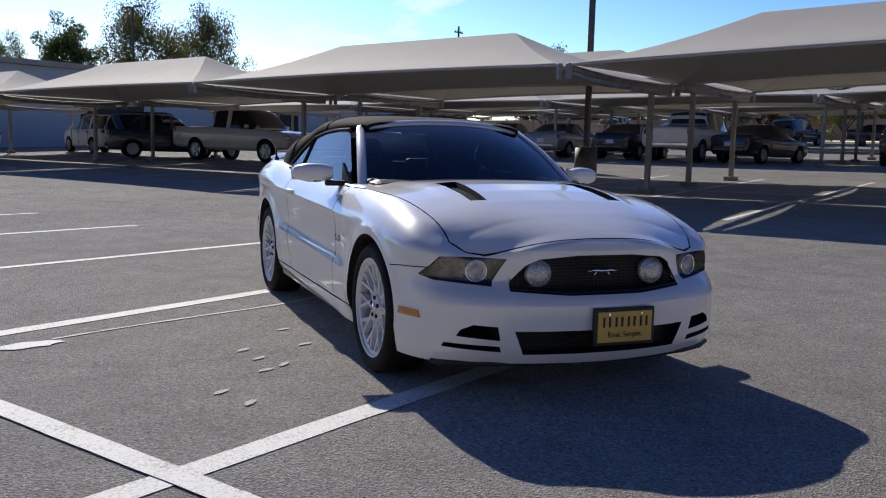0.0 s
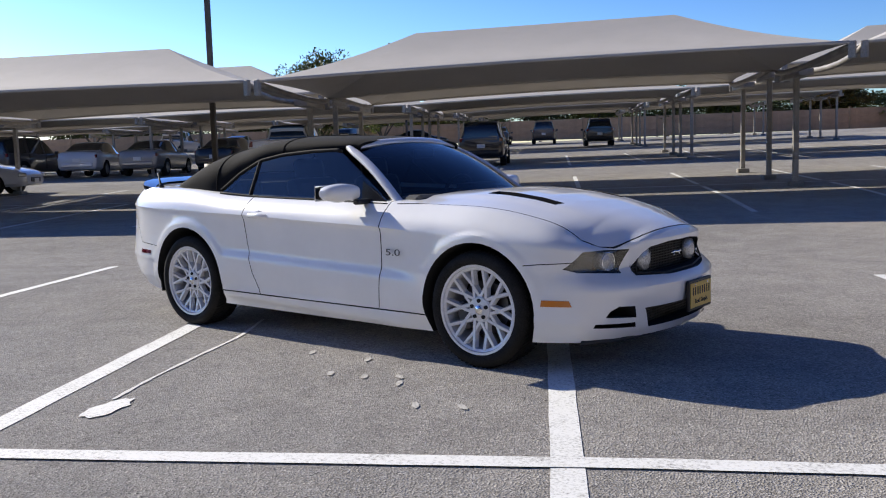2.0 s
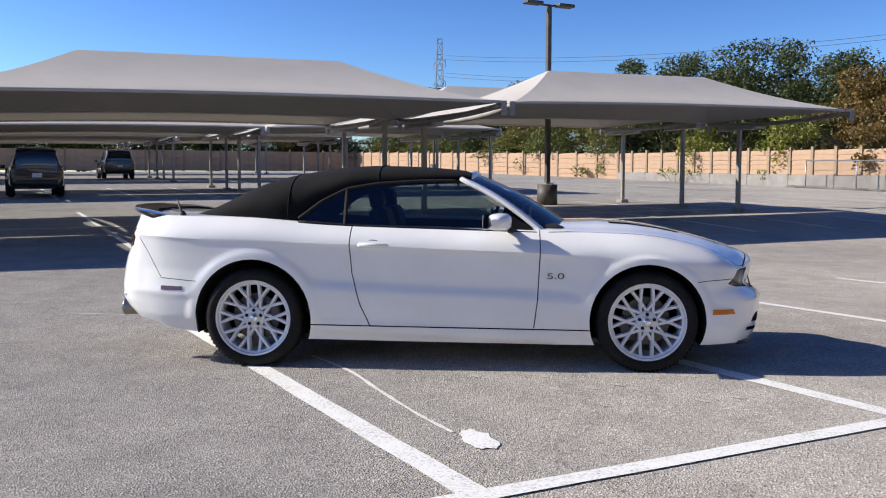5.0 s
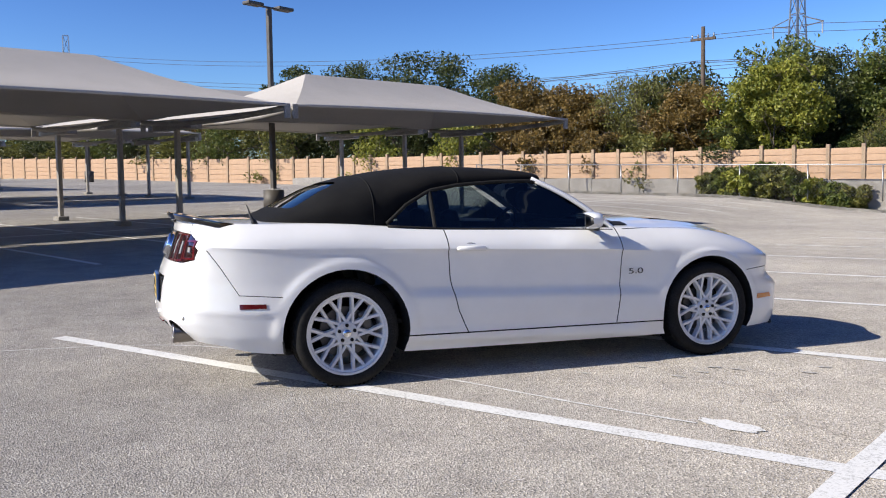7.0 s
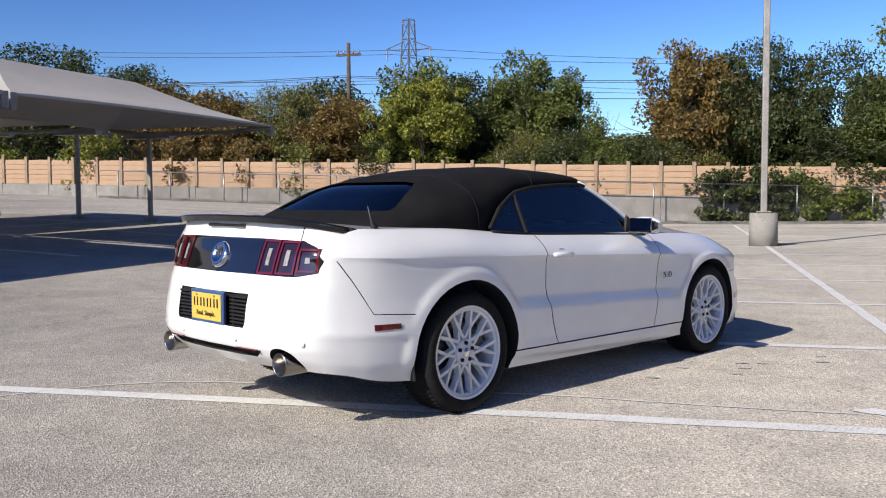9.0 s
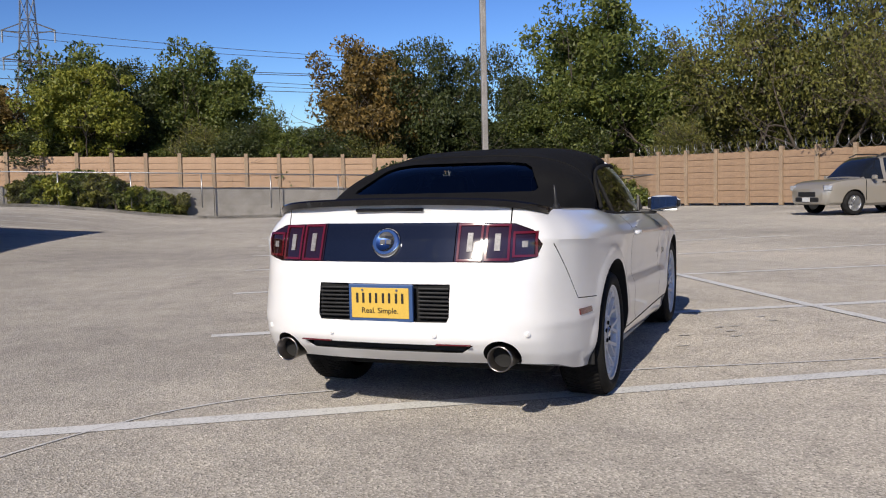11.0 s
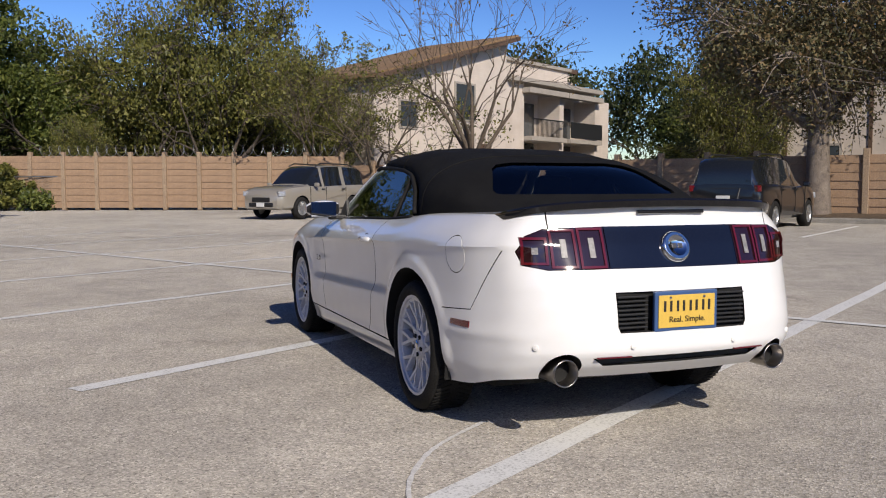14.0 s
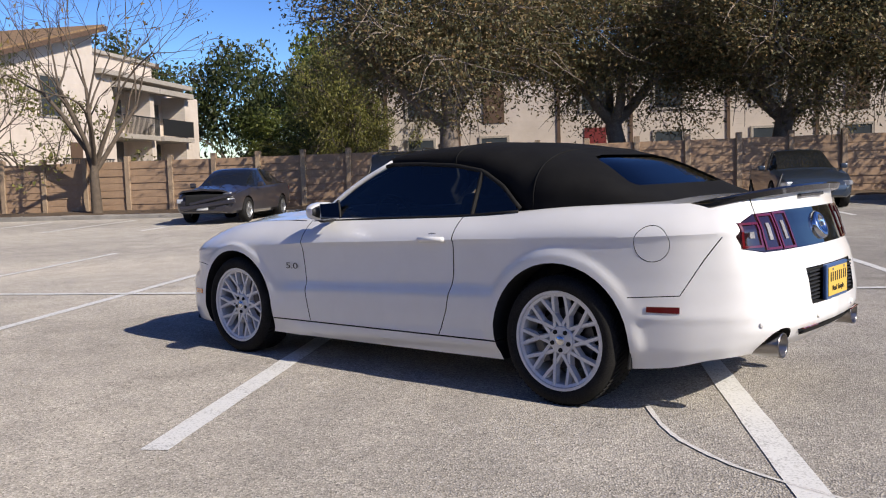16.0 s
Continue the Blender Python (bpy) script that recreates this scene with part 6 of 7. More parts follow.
def pylon(u, v, h):
    root = empty("transmission_tower", Matrix.Translation(W(u, v, 0)), "steel lattice transmission tower", "pylon")
    bm = bmesh.new()
    prev = None
    for i in range(11):
        f = i / 10
        w = 1.3 * (1 - f) ** 1.3 + 0.45
        z = h * f
        cur = [Vector((sx * w, sy * w, z)) for sx, sy in ((1, 1), (1, -1), (-1, -1), (-1, 1))]
        if prev:
            for k in range(4):
                tube(bm, [prev[k], cur[k]], 0.09, 4)
                tube(bm, [prev[k], cur[(k + 1) % 4]], 0.05, 4)
                tube(bm, [cur[k], cur[(k + 1) % 4]], 0.05, 4)
        prev = cur
    part("lattice", bm, GALV, root)
    for z in (0.72, 0.85):
        bm = bmesh.new()
        for s in (-1, 1):
            d = Vector((math.cos(2.1), math.sin(2.1), 0)) * s
            tube(bm, [d * 0.5 + Vector((0, 0, h * z + 0.8)), d * 2.6 + Vector((0, 0, h * z))], 0.07, 4)
            tube(bm, [d * 0.5 + Vector((0, 0, h * z - 0.3)), d * 2.6 + Vector((0, 0, h * z))], 0.07, 4)
            tube(bm, [d * 2.5 + Vector((0, 0, h * z)), d * 2.5 + Vector((0, 0, h * z - 1.2))], 0.08, 5)
        part("cross_arm", bm, GALV, root)
    return root


pylon(90, 26.6, 21)
pylon(76.5, 150, 30)


def wire(a, b, sag, r=0.02):
    bm = bmesh.new()
    pa, pb = Vector(a), Vector(b)
    tube(bm, [pa.lerp(pb, k / 16) - Vector((0, 0, sag * 4 * (k / 16) * (1 - k / 16))) for k in range(17)], r, 4)
    return tagged(part("power_line", bm, DARK_STEEL_SHADE), "thin overhead power line", "cable", "overhead lines")


for dz, s in ((0.0, 0), (0.1, 0.9), (-0.9, 0.5), (-3.0, 0.3)):
    wire(W(44, 17.5, 8.4 + dz), W(43, 80, 10.5 + dz), 0.9)
    wire(W(44, 17.5, 8.4 + dz), W(44, -40, 8.0 + dz), 0.9)
for z in (14.2, 17.5):
    for s in (-2.5, 2.5):
        wire(W(90 + s * 0.5, 26.7 + s, z), W(76.5, 150 + s, z + 9), 2.5, 0.03)
        wire(W(90 + s * 0.5, 26.7 + s, z), W(110, -90, z + 3), 3.0, 0.03)


# apartment house
def siding_mat():
    m = mat("lap_siding", (0.62, 0.57, 0.49), 0.8)
    nt = m.node_tree
    b = nt.nodes["Principled BSDF"]
    n1 = noise_node(m, 0.8, 5.0, 0.6)
    r1 = ramp(m, n1.outputs["Fac"], [(0.35, (0.58, 0.505, 0.435)), (0.65, (0.68, 0.60, 0.525))])
    w = nt.nodes.new("ShaderNodeTexWave")
    w.bands_direction = "Z"
    w.wave_profile = "SAW"
    w.inputs["Scale"].default_value = 1.4
    tc = nt.nodes.new("ShaderNodeTexCoord")
    nt.links.new(tc.outputs["Object"], w.inputs["Vector"])
    nt.links.new(r1.outputs["Color"], b.inputs["Base Color"])
    bp = nt.nodes.new("ShaderNodeBump")
    bp.inputs["Strength"].default_value = 0.8
    bp.inputs["Distance"].default_value = 0.05
    nt.links.new(w.outputs["Fac"], bp.inputs["Height"])
    nt.links.new(bp.outputs["Normal"], b.inputs["Normal"])
    return m


SIDING = siding_mat()
house = empty("apartment_house", Matrix.Rotation(LOT, 4, "Z"), "pale sided two-storey apartment house with balconies and a tan shed roof", "house")


def hbox(name, u0, u1, v0, v1, z0, z1, material, parent=None, bevel=0.0, label=""):
    bm = bmesh.new()
    box(bm, u1 - u0, v1 - v0, z1 - z0, pose((u0 + u1) / 2, (v0 + v1) / 2, (z0 + z1) / 2), bevel)
    return part(name, bm, material, parent or house, label)


# shed-roofed wing
bm = bmesh.new()
prism(bm, [(-25.6, 0.0), (-25.6, 6.2), (-36.5, 9.15), (-36.5, 0.0)], "x", 24.0, 29.5)
part("wall", bm, SIDING, house)
bm = bmesh.new()
prism(bm, [(-25.1, 6.06), (-25.1, 6.26), (-36.8, 9.45), (-36.8, 9.25)], "x", 23.4, 30.0)
part("roof", bm, SHINGLE, house, "tan shingle shed roof")
bm = bmesh.new()
prism(bm, [(-25.05, 5.95), (-25.05, 6.16), (-36.85, 9.36), (-36.85, 9.12)], "x", 23.30, 23.40)
part("fascia", bm, TRIM_BROWN, house)
# balcony wing
hbox("wall", 25.6, 36, -48.8, -36.5, 0, 7.0, SIDING)
hbox("wall", 24.05, 25.6, -38.4, -36.52, 0, 7.0, SIDING)
hbox("wall", 24.05, 25.6, -48.8, -46.9, 0, 6.6, SIDING)
hbox("wall", 24.05, 25.6, -42.9, -42.4, 0, 6.6, SIDING)
hbox("wall", 28.0, 38, -51, -44, 0, 9.0, SIDING)
hbox("roof", 23.6, 36, -47.2, -36.6, 7.0, 7.25, STUCCO)
hbox("wall", 26.5, 36, -47.6, -38.0, 7.25, 8.7, SIDING)
hbox("roof", 26.3, 36.2, -47.8, -37.8, 8.7, 8.9, STUCCO)
hbox("roof", 27.8, 38.2, -51.3, -43.8, 9.0, 9.3, TRIM_BROWN)
for v0, v1, solid_rail in ((-42.4, -38.4, False), (-46.9, -42.9, True)):
    hbox("balcony_floor", 23.5, 25.6, v0, v1, 3.75, 4.0, STUCCO)
    rail = hbox("railing", 23.5, 23.56, v0, v1, 4.95, 5.02, IRON, label="black iron balcony railing")
    if solid_rail:
        hbox("panel", 23.51, 23.55, v0, v1, 4.05, 4.95, IRON, rail)
    else:
        bm = bmesh.new()
        v = v0
        while v < v1:
            box(bm, 0.03, 0.03, 0.95, pose(23.53, v, 4.48))
            v += 0.14
        tagged(part("baluster", bm, IRON, rail), kind="stuff")
    for z0 in (1.6, 4.02):
        hbox("door", 25.5, 25.58, v0 + 0.6, v0 + 2.4, z0, z0 + 2.1, HOUSE_GLASS)
    hbox("eave", 23.5, 24.05, v0 - 0.2, v1 + 0.2, 6.45, 6.75, STUCCO)


def window(v0, v1, z0, z1, u=24.0):
    w = hbox("window", u - 0.04, u + 0.02, v0, v1, z0, z1, HOUSE_GLASS)
    for a, b, c, d in ((v0 - 0.1, v0, z0 - 0.1, z1 + 0.1), (v1, v1 + 0.1, z0 - 0.1, z1 + 0.1), (v0, v1, z1, z1 + 0.1), (v0, v1, z0 - 0.1, z0)):
        hbox("frame", u - 0.07, u, a, b, c, d, STUCCO, w)
    return w


window(-33.4, -31.8, 4.6, 6.4)
window(-28.6, -27.4, 4.0, 5.2)
hbox("door", 23.95, 24.02, -35.0, -34.0, 1.3, 3.4, TRIM_BROWN)
for v0 in (-35.6, -33.2):
    rl = hbox("railing", 22.6, 22.66, v0, v0 + 2.0, 2.5, 2.56, IRON)
    bm = bmesh.new()
    for k in range(14):
        box(bm, 0.03, 0.03, 1.0, pose(22.63, v0 + 0.07 + k * 0.145, 2.02))
    tagged(part("baluster", bm, IRON, rl), kind="stuff")

# house behind the oaks
house2 = empty("apartment_house", Matrix.Rotation(LOT, 4, "Z"), "long pale sided apartment house behind live oaks", "house")
hbox("wall", -30, 9.5, -44, -36, 0, 6.2, SIDING, house2)
hbox("roof", -30.5, 10, -44.5, -35.4, 6.2, 6.6, TRIM_BROWN, house2)
for k, u in enumerate((-26, -22, -17, -12.6, -8.8, -4.5, -1.2, 3.5, 7.0)):
    for z0 in (1.5, 4.0):
        if (k + int(z0)) % 4 == 3:
            hbox("door", u - 0.5, u + 0.5, -36.0, -35.95, z0 - 0.4, z0 + 1.7, TRIM_BROWN if k % 2 else mat("dark_red_door", (0.16, 0.02, 0.02), 0.6), house2)
        else:
            w = hbox("window", u - 0.6, u + 0.6, -36.0, -35.96, z0, z0 + 1.4, HOUSE_GLASS, house2)
            for a, b, c, d in ((u - 0.72, u - 0.6, z0 - 0.1, z0 + 1.5), (u + 0.6, u + 0.72, z0 - 0.1, z0 + 1.5), (u - 0.6, u + 0.6, z0 + 1.4, z0 + 1.5), (u - 0.6, u + 0.6, z0 - 0.1, z0)):
                hbox("frame", a, b, -36.0, -35.93, c, d, STUCCO, w)
    hbox("trim_board", u + 1.6, u + 1.75, -36.0, -35.94, 0.2, 6.2, TRIM_BROWN, house2)

# long metal building beyond the canopies
shed = empty("warehouse", Matrix.Rotation(LOT, 4, "Z"), "long pale blue metal building with open bays", "building")
hbox("wall", -70, -44, 8, 62, 0, 5.0, PALE_BLDG, shed)
hbox("roof", -70.5, -43.5, 7.5, 62.5, 5.0, 5.3, STUCCO, shed)
for v in (11, 24, 37, 50):
    hbox("bay_door", -44.02, -43.95, v, v + 4.2, 0.3, 3.6, IRON, shed)


# ---- parked vehicles ----
def paint(name, c, metal=0.3):
    m = mat(name, c, 0.3, metal)
    m.node_tree.nodes["Principled BSDF"].inputs["Coat Weight"].default_value = 1.0
    return m


PAINTS = {"champagne": paint("champagne_paint", (0.36, 0.33, 0.28)), "black": paint("black_paint", (0.012, 0.012, 0.014)), "charcoal": paint("charcoal_paint", (0.045, 0.042, 0.05)), "white": paint("white_paint", (0.75, 0.75, 0.74), 0.0),
          "silver": paint("silver_paint", (0.52, 0.53, 0.55), 0.15), "navy": paint("dark_blue_paint", (0.035, 0.05, 0.075)), "tan": paint("tan_paint", (0.56, 0.51, 0.45), 0.0), "pewter": paint("pewter_paint", (0.28, 0.26, 0.24))}
CAR_GLASS = mat("dark_car_glass", (0.012, 0.014, 0.016), 0.05, Coat_Weight=1.0)
ALLOY = mat("grey_alloy", (0.40, 0.41, 0.42), 0.35, 0.7)
PLATE_W = mat("pale_plate", (0.6, 0.6, 0.58), 0.5)

# stations: x, half width, bottom, belt, roof, roof half width
SHAPES = {
    "suv": (4.55, [(-2.27, 0.70, 0.42, 0.95, 0.97, 0.62), (-2.2, 0.82, 0.34, 1.05, 1.45, 0.60), (-1.95, 0.88, 0.30, 1.07, 1.66, 0.62), (-1.2, 0.91, 0.27, 1.06, 1.72, 0.64), (-0.3, 0.91, 0.26, 1.03, 1.72, 0.64), (0.35, 0.91, 0.26, 1.01, 1.62, 0.62),
                    (0.98, 0.90, 0.26, 1.04, 1.10, 0.66), (1.25, 0.90, 0.27, 1.03, 1.06, 0.70), (1.8, 0.87, 0.29, 0.98, 1.01, 0.68), (2.12, 0.80, 0.30, 0.89, 0.91, 0.62), (2.26, 0.66, 0.36, 0.74, 0.76, 0.54)], (1.33, -1.33, 0.35)),
    "sedan": (4.65, [(-2.32, 0.66, 0.42, 0.85, 0.88, 0.56), (-2.2, 0.80, 0.32, 0.98, 1.02, 0.66), (-1.6, 0.88, 0.27, 1.0, 1.09, 0.66), (-0.9, 0.90, 0.24, 0.97, 1.40, 0.56), (-0.2, 0.90, 0.23, 0.95, 1.45, 0.58), (0.3, 0.90, 0.23, 0.93, 1.38, 0.57),
                     (1.05, 0.89, 0.23, 0.92, 0.97, 0.64), (1.3, 0.88, 0.24, 0.88, 0.92, 0.66), (1.85, 0.85, 0.26, 0.80, 0.83, 0.62), (2.2, 0.77, 0.27, 0.70, 0.72, 0.56), (2.33, 0.62, 0.33, 0.58, 0.60, 0.48)], (1.36, -1.34, 0.33)),
    "pickup": (5.8, [(-2.9, 0.90, 0.55, 1.18, 1.20, 0.86), (-2.85, 0.96, 0.50, 1.25, 1.27, 0.90), (-0.98, 0.98, 0.42, 1.24, 1.27, 0.92), (-0.92, 0.98, 0.42, 1.22, 1.70, 0.70), (-0.78, 0.98, 0.42, 1.22, 1.88, 0.70), (0.2, 0.98, 0.42, 1.20, 1.90, 0.72), (0.75, 0.98, 0.42, 1.18, 1.82, 0.70),
                     (1.35, 0.97, 0.42, 1.17, 1.24, 0.76), (1.6, 0.97, 0.44, 1.14, 1.18, 0.80), (2.4, 0.95, 0.46, 1.08, 1.11, 0.78), (2.8, 0.90, 0.48, 0.98, 1.0, 0.72), (2.9, 0.80, 0.52, 0.86, 0.88, 0.66)], (1.85, -1.75, 0.41)),
}


def vehicle_master(shape, colour, name):
    L, stn, (fx, rx, r) = SHAPES[shape]
    st = cat(stn, 5)
    root = new(name)

    def ring(s):
        x, w, zb, zl, zr, wr = s
        zl = min(zl, zr - 0.01)
        return [(x, 0, zb), (x, w * 0.86, zb), (x, w * 0.97, zb + 0.08), (x, w, zb + (zl - zb) * 0.45), (x, w, zb + (zl - zb) * 0.7), (x, w * 0.975, zl - 0.05), (x, w * 0.94, zl), (x, w * 0.90, zl + 0.02 * min(1, (zr - zl) / 0.3)),
                (x, w * 0.90 + (wr - w * 0.90) * 0.55, zl + (zr - zl) * 0.52), (x, wr + 0.02, zr - (zr - zl) * 0.06), (x, wr * 0.9, zr), (x, wr * 0.5, zr + 0.015), (x, 0, zr + 0.02)]
    rows = []
    for s in st:
        h = ring(s)
        rows.append([Vector(p) for p in h] + [Vector((p[0], -p[1], p[2])) for p in h[-2:0:-1]])
    bm = bmesh.new()
    vs = sheet(bm, rows, closed=True)
    bm.faces.new(vs[0])
    bm.faces.new(vs[-1])
    bmesh.ops.recalc_face_normals(bm, faces=bm.faces[:])
    for f in bm.faces:
        f.smooth = len(f.verts) == 4
    me = mesh_of(bm)
    me.materials.append(PAINTS[colour])
    me = cut(me, [(circle(x, r, r + 0.05, 24), "y", y0, y1) for x in (fx, rx) for y0, y1 in ((0.55, 1.2), (-1.2, -0.55))], CAVITY)
    # glass: the band between belt and roof
    def belt(x):
        return float(np.interp(x, [s[0] for s in st], [s[3] for s in st])), float(np.interp(x, [s[0] for s in st], [s[4] for s in st]))
    kinds = {}
    b = bmesh.new()
    b.from_mesh(me)
    for f in b.faces:
        c = f.calc_center_median()
        zl, zr = belt(c.x)
        k = "body"
        if zr - zl > 0.12 and zl + 0.02 < c.z < zr - 0.03 and abs(c.y) > 0.45 and abs(f.normal.y) > 0.5:
            pill = {"suv": (-0.95, 0.12), "sedan": (-0.35,), "pickup": (-0.05,)}[shape]
            if not any(abs(c.x - p) < 0.045 for p in pill) and not (shape == "pickup" and c.x < -0.85):
                k = "side_window|%d|%d" % (c.y > 0, sum(c.x > p for p in pill))
        elif f.normal.x > 0.25 and c.z > zl + 0.03 and zr - zl > 0.06 and c.x > 0.2 and abs(c.y) < 0.72:
            k = "windscreen"
        elif f.normal.x < -0.25 and c.z > zl + 0.05 and zr - zl > 0.1 and c.x < -0.7 and abs(c.y) < 0.68:
            k = "rear_window"
        kinds.setdefault(k, set()).add(f.index)
    b.free()
    for k, keep in kinds.items():
        b2 = bmesh.new()
        b2.from_mesh(me)
        bmesh.ops.delete(b2, geom=[f for f in b2.faces if f.index not in keep], context="FACES")
        m2 = me.copy()
        b2.to_mesh(m2)
        b2.free()
        if k != "body":
            m2.materials.clear()
            m2.materials.append(CAR_GLASS)
        m2.set_sharp_from_angle(angle=radians(35))
        ob = new(k.split("|")[0], m2)
        ob.parent = root
    fr, bk = stn[-1], stn[0]
    zl = fr[3]
    for s in (-1, 1):
        bm = bmesh.new()
        box(bm, 0.24, 0.32, 0.16 if shape == "suv" else 0.12, pose(stn[-2][0] - 0.02, s * (stn[-2][1] - 0.14), stn[-2][3] - 0.09, 0, 0, -s * 28), 0.03)
        part("headlight", bm, REFLECTOR, root)
        bm = bmesh.new()
        box(bm, 0.12, 0.34 if shape == "suv" else 0.16, {"suv": 0.15, "sedan": 0.14}.get(shape, 0.24), pose(stn[1][0] - 0.02 + (0.05 if shape == "suv" else 0.0), s * (stn[1][1] - (0.15 if shape == "suv" else 0.09)), stn[1][3] - (0.07 if shape == "suv" else 0.13), 0, 0, s * (24 if shape == "suv" else 16)), 0.02)
        part("tail_light", bm, RED_LENS, root)
        bm = bmesh.new()
        box(bm, 0.10, 0.18, 0.13, pose(0.72 if shape != "pickup" else 1.05, s * (stn[5][1] + 0.09), stn[5][3] + 0.08), 0.04)
        part("door_mirror", bm, PAINTS[colour], root)
    bm = bmesh.new()
    box(bm, 0.06, fr[1] * 1.1, 0.14, pose(fr[0] - 0.0, 0, fr[3] - 0.12), 0.02)
    part("grille", bm, BLACK_PLASTIC, root)
    bm = bmesh.new()
    box(bm, 0.03, 0.31, 0.13, pose(fr[0] + 0.035, 0, fr[2] + 0.10), 0.005)
    part("front_plate", bm, PLATE_W, root)
    bm = bmesh.new()
    box(bm, 0.05, 0.31, 0.15, pose(bk[0] - 0.01, 0, (bk[2] + bk[3]) / 2 + 0.06), 0.005)
    part("rear_plate", bm, PLATE_W, root)
    bm = bmesh.new()
    box(bm, 0.12, bk[1] * 2 * 0.96, 0.16, pose(bk[0] + 0.02, 0, bk[2] + 0.08), 0.04)
    part("rear_bumper", bm, CHROME if shape == "pickup" else BLACK_PLASTIC if shape == "suv" else PAINTS[colour], root)
    if shape == "suv":
        bm = bmesh.new()
        box(bm, 0.10, fr[1] * 1.5, 0.13, pose(fr[0] - 0.02, 0, fr[2] + 0.10), 0.03)
        part("lower_intake", bm, BLACK_PLASTIC, root)
        bm = bmesh.new()
        box(bm, 0.03, 1.16, 0.40, pose(-2.165, 0, 1.30, 0, 17, 0), 0.01)
        part("tailgate_glass", bm, CAR_GLASS, root)
        for s in (-1, 1):
            for xd in (-0.95, 0.12, 0.92):
                bm = bmesh.new()
                box(bm, 0.010, 0.02, 0.60, pose(xd, s * 0.907, 0.72))
                part("door_gap", bm, CAVITY, root)
            for xd in (-0.80, 0.27):
                bm = bmesh.new()
                box(bm, 0.17, 0.035, 0.035, pose(xd, s * 0.915, 0.95), 0.01)
                part("door_handle", bm, BLACK_PLASTIC, root)
        for s in (-1, 1):
            bm = bmesh.new()
            tube(bm, [(-1.7, s * 0.56, 1.72), (-1.5, s * 0.57, 1.78), (0.0, s * 0.57, 1.79), (0.25, s * 0.56, 1.70)], 0.022, 6)
            part("roof_rail", bm, BLACK_PLASTIC, root, smooth=True)
    for x in (fx, rx):
        for s in (-1, 1):
            w = new("wheel")
            w.parent = root
            yw = stn[4][1] - 0.01
            m = Matrix.Translation((x, s * yw, r)) @ Matrix.Rotation(radians(-90 * s), 4, "X")
            bm = bmesh.new()
            ring_mesh(bm, [(r * 0.66, 0.0), (r * 0.8, 0.015), (r * 0.95, 0.0), (r, -0.03), (r, -0.19), (r * 0.9, -0.22)], m, 28)
            bmesh.ops.recalc_face_normals(bm, faces=bm.faces[:])
            part("tyre", bm, RUBBER, w, smooth=True)
            bm = bmesh.new()
            ring_mesh(bm, [(r * 0.68, -0.002), (r * 0.62, -0.03), (r * 0.60, -0.06), (0.0, -0.07)], m, 28)
            for k in range(6):
                box(bm, r * 0.62, 0.06, 0.03, m @ Matrix.Rotation(k * math.pi / 3, 4, "Z") @ pose(r * 0.31, 0, -0.035))
            part("rim", bm, ALLOY, w)
    return root


VEH = {}


def park(shape, colour, u, v, heading, label, name=None):
    """Parks a vehicle; heading in degrees in the lot, 0 along u, 90 along v."""
    key = (shape, colour)
    m = Matrix.Translation(GW(u, v)) @ Matrix.Rotation(LOT + radians(heading), 4, "Z")
    nm = name or {"suv": "parked_suv", "sedan": "parked_sedan", "pickup": "pickup_truck"}[shape]
    if key not in VEH:
        VEH[key] = vehicle_master(shape, colour, nm)
        VEH[key].matrix_basis = m
        ob = VEH[key]
    else:
        ob = copy_thing(VEH[key], m)
    return tagged(ob, label, "car" if shape != "pickup" else "truck", "parked vehicles")


park("suv", "champagne", 18.2, -15.8, 97, "champagne SUV with roof rails, parked alone by the wall")
battered = park("sedan", "charcoal", 9.1, -18.2, 90, "dark charcoal sedan with a battered front, parked nose out")
park("suv", "black", 3.7, -17.2, -90, "black SUV parked nose to the wall")
wreck = park("sedan", "white", -2.1, -18.0, 92, "white sedan with a crumpled bonnet, parked nose out")


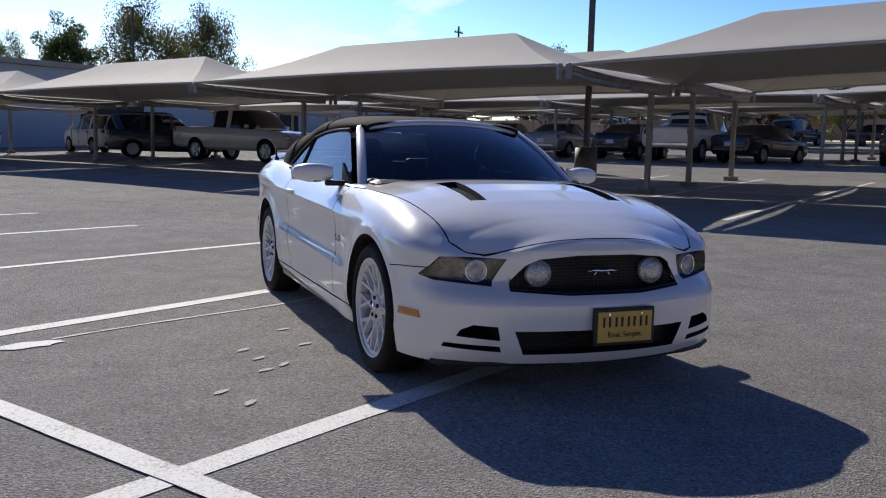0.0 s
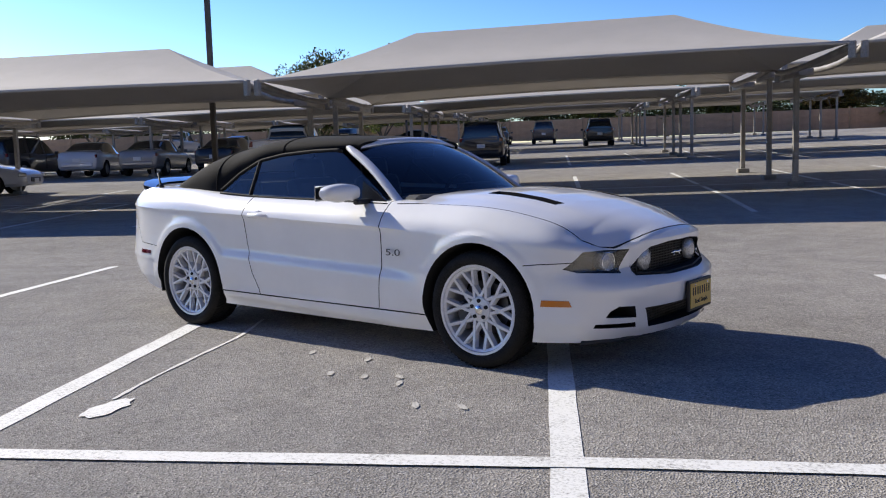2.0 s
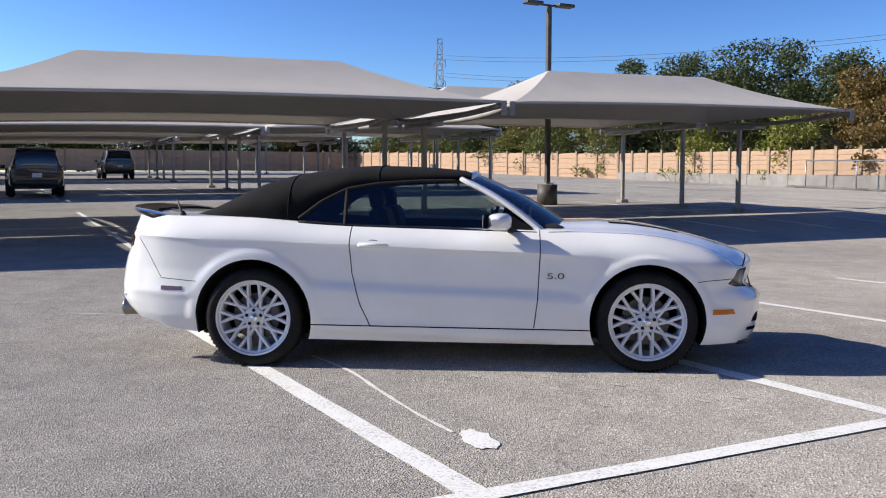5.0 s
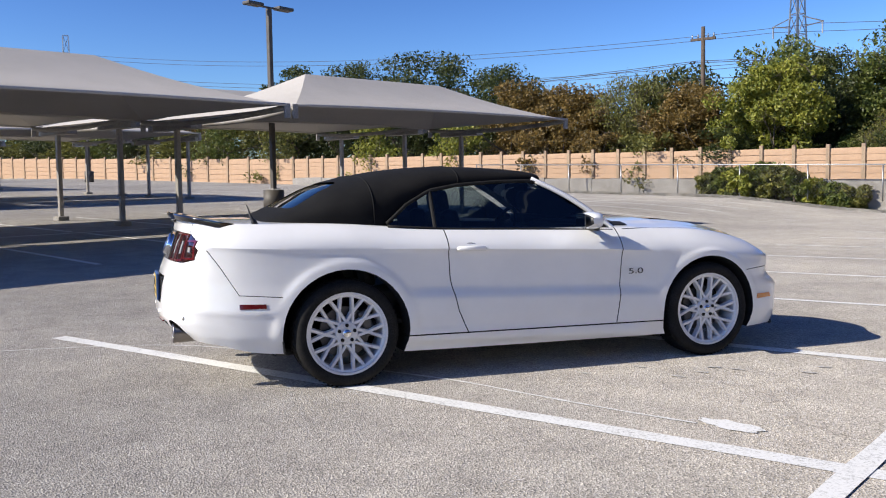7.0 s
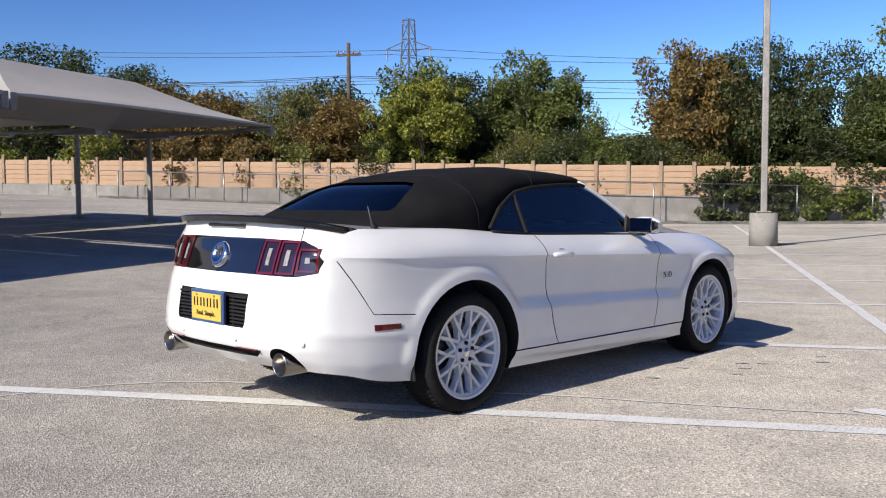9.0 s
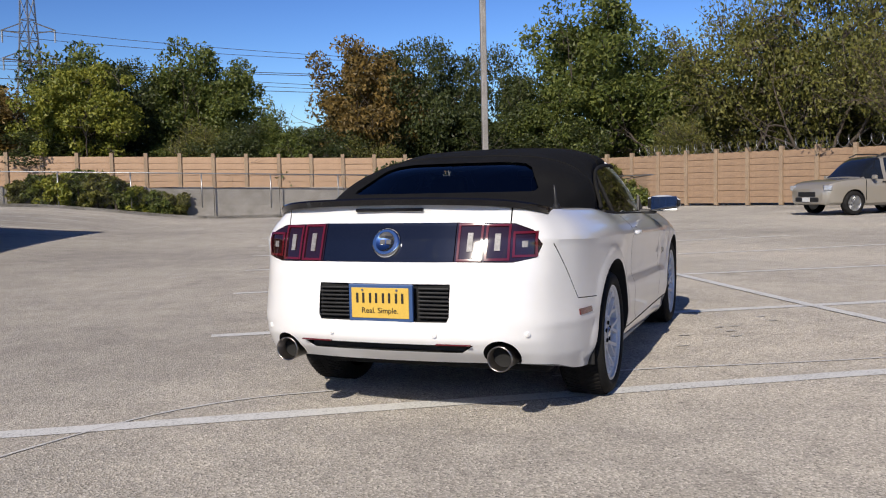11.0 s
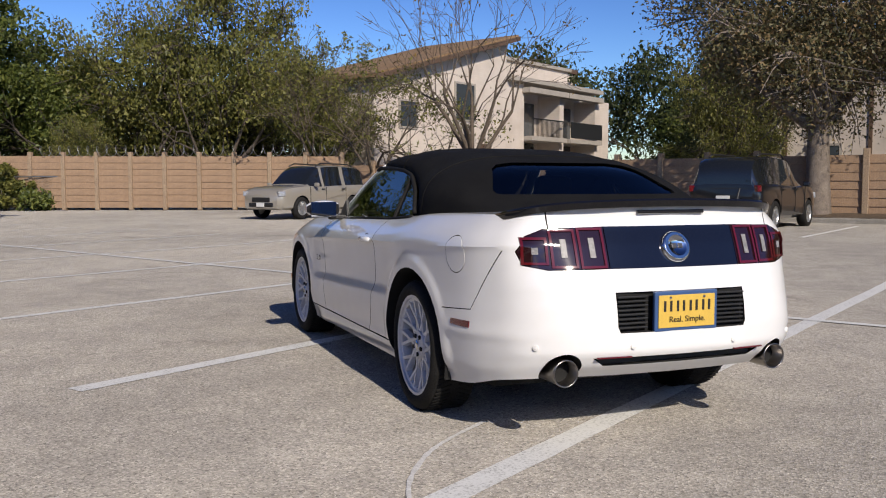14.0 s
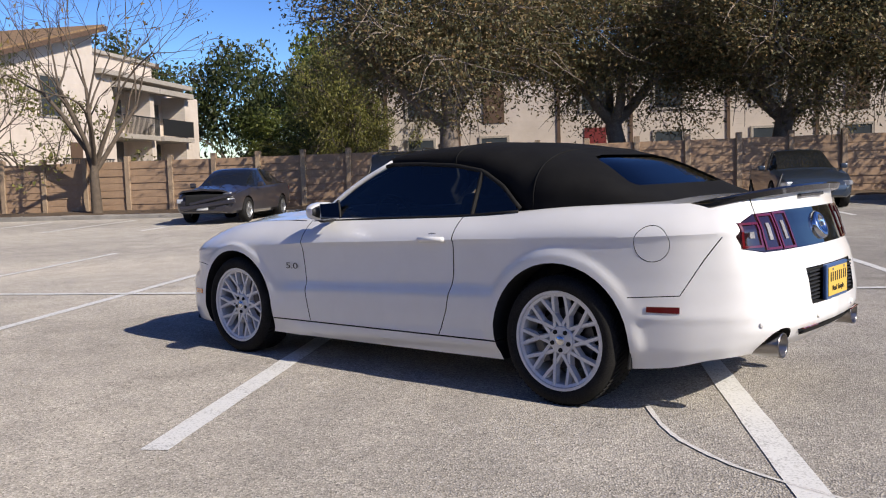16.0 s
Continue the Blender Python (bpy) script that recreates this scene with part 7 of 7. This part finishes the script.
def crumple(root, colour, seed, lift):
    """A buckled bonnet, a torn bumper and a broken lamp over a parked car's nose."""
    rng = random.Random(seed)
    bm = bmesh.new()
    rows, under = [], []
    for i in range(10):
        row = []
        for j in range(13):
            x, y = 1.0 + 1.18 * i / 9, -0.74 + 1.48 * j / 12
            z = 0.99 - 0.09 * i / 9 + lift * math.sin(math.pi * min(1, i / 6.0)) * (0.6 + 0.4 * noise.noise(Vector((x * 1.5, y * 1.5, seed)))) - 0.10 * (abs(y) / 0.74) ** 3
            z += 0.06 * abs(noise.noise(Vector((x * 4.0, y * 4.0, seed * 2.0))))
            row.append(Vector((x, y, z)))
        rows.append(row)
        under.append([p - Vector((0, 0, 0.05)) for p in row])
    a, b = sheet(bm, rows), sheet(bm, under)
    for r0, r1 in ((a[0], b[0]), (a[-1], b[-1]), ([r[0] for r in a], [r[0] for r in b]), ([r[-1] for r in a], [r[-1] for r in b])):
        for k in range(len(r0) - 1):
            bm.faces.new((r0[k], r0[k + 1], r1[k + 1], r1[k]))
    bmesh.ops.recalc_face_normals(bm, faces=bm.faces[:])
    part("crumpled_bonnet", bm, PAINTS[colour], root, "buckled bonnet")
    # near-black block stands in for the shaded opening behind the bumper
    bm = bmesh.new()
    box(bm, 0.16, 1.2, 0.30, pose(2.26, 0.1, 0.62), 0.04)
    part("nose_opening", bm, CAVITY, root)
    for k, (y, z, w, t) in enumerate(((0.15, 0.50, 1.5, 7), (0.25, 0.64, 1.2, 11))):
        bm = bmesh.new()
        box(bm, 0.10, w, 0.11 - 0.03 * k, pose(2.36 - 0.02 * k, y, z, t, 0, 5), 0.03)
        part("torn_bumper", bm, PAINTS[colour], root)
    bm = bmesh.new()
    box(bm, 0.10, 0.30, 0.16, pose(2.16, 0.62, 0.73, 12, 0, -20), 0.03)
    part("broken_lamp", bm, CLEAR_LAMP, root)


park("sedan", "navy", -6.2, -18.4, 90, "dark blue sedan parked under the oaks")
park("sedan", "silver", -10.2, -18.2, 88, "silver sedan parked under the oaks")
park("pickup", "tan", -22.3, 17.6, 4, "beige crew-cab pickup truck under the canopies")
park("suv", "charcoal", -27.0, 17.4, 60, "dark grey SUV under the canopies")
park("suv", "white", -33.6, 18.6, 170, "white SUV in front of the pale building")
park("sedan", "white", -40.5, 16.0, 170, "white sedan in front of the pale building")
park("sedan", "silver", -17.0, 18.8, 10, "silver sedan under the canopies")
for u, shape, colour, hd, lab in ((-24.5, "suv", "black", 80, "black SUV in the second row"), (-21.6, "suv", "charcoal", 85, "dark SUV in the second row"), (-18.4, "sedan", "silver", 100, "silver sedan in the second row"), (-15.6, "sedan", "pewter", 95, "pewter sedan in the second row"),
                                  (-12.3, "sedan", "black", 92, "black sedan in the second row"), (-9.6, "pickup", "tan", 90, "beige pickup truck in the second row"), (-7.0, "sedan", "black", 78, "black sedan in the second row"), (-1.6, "suv", "black", 90, "black SUV in the second row")):
    park(shape, colour, u, 29.8, hd, lab)
for u, v, shape, colour, hd in ((-13.4, 58, "suv", "navy", 80), (-9.8, 66.5, "sedan", "charcoal", 10), (0.4, 64, "suv", "charcoal", 90), (-3.2, 66, "sedan", "navy", 90), (-22, 58, "sedan", "black", 90), (-27, 58, "pickup", "tan", 90), (4.0, 52, "suv", "black", 90), (-33, 47, "sedan", "silver", 90)):
    park(shape, colour, u, v, hd, "far parked car among the shade canopies")
# damage, after the undamaged copies stand
crumple(wreck, "white", 4, 0.16)
crumple(battered, "charcoal", 9, 0.03)

# ---- planks of the boundary walls ----
PLANK_MESH = {}
for root, m, (sx, sy, sz), material in PLANKS:
    key = (round(sx, 2), round(sz, 2), material.name)
    if key not in PLANK_MESH:
        bm = bmesh.new()
        box(bm, sx, sy, sz, None, 0.008)
        me = bpy.data.meshes.new("plank")
        bm.to_mesh(me)
        bm.free()
        me.materials.append(material)
        PLANK_MESH[key] = me
    ob = new("plank", PLANK_MESH[key])
    ob.parent = root
    ob.matrix_basis = m
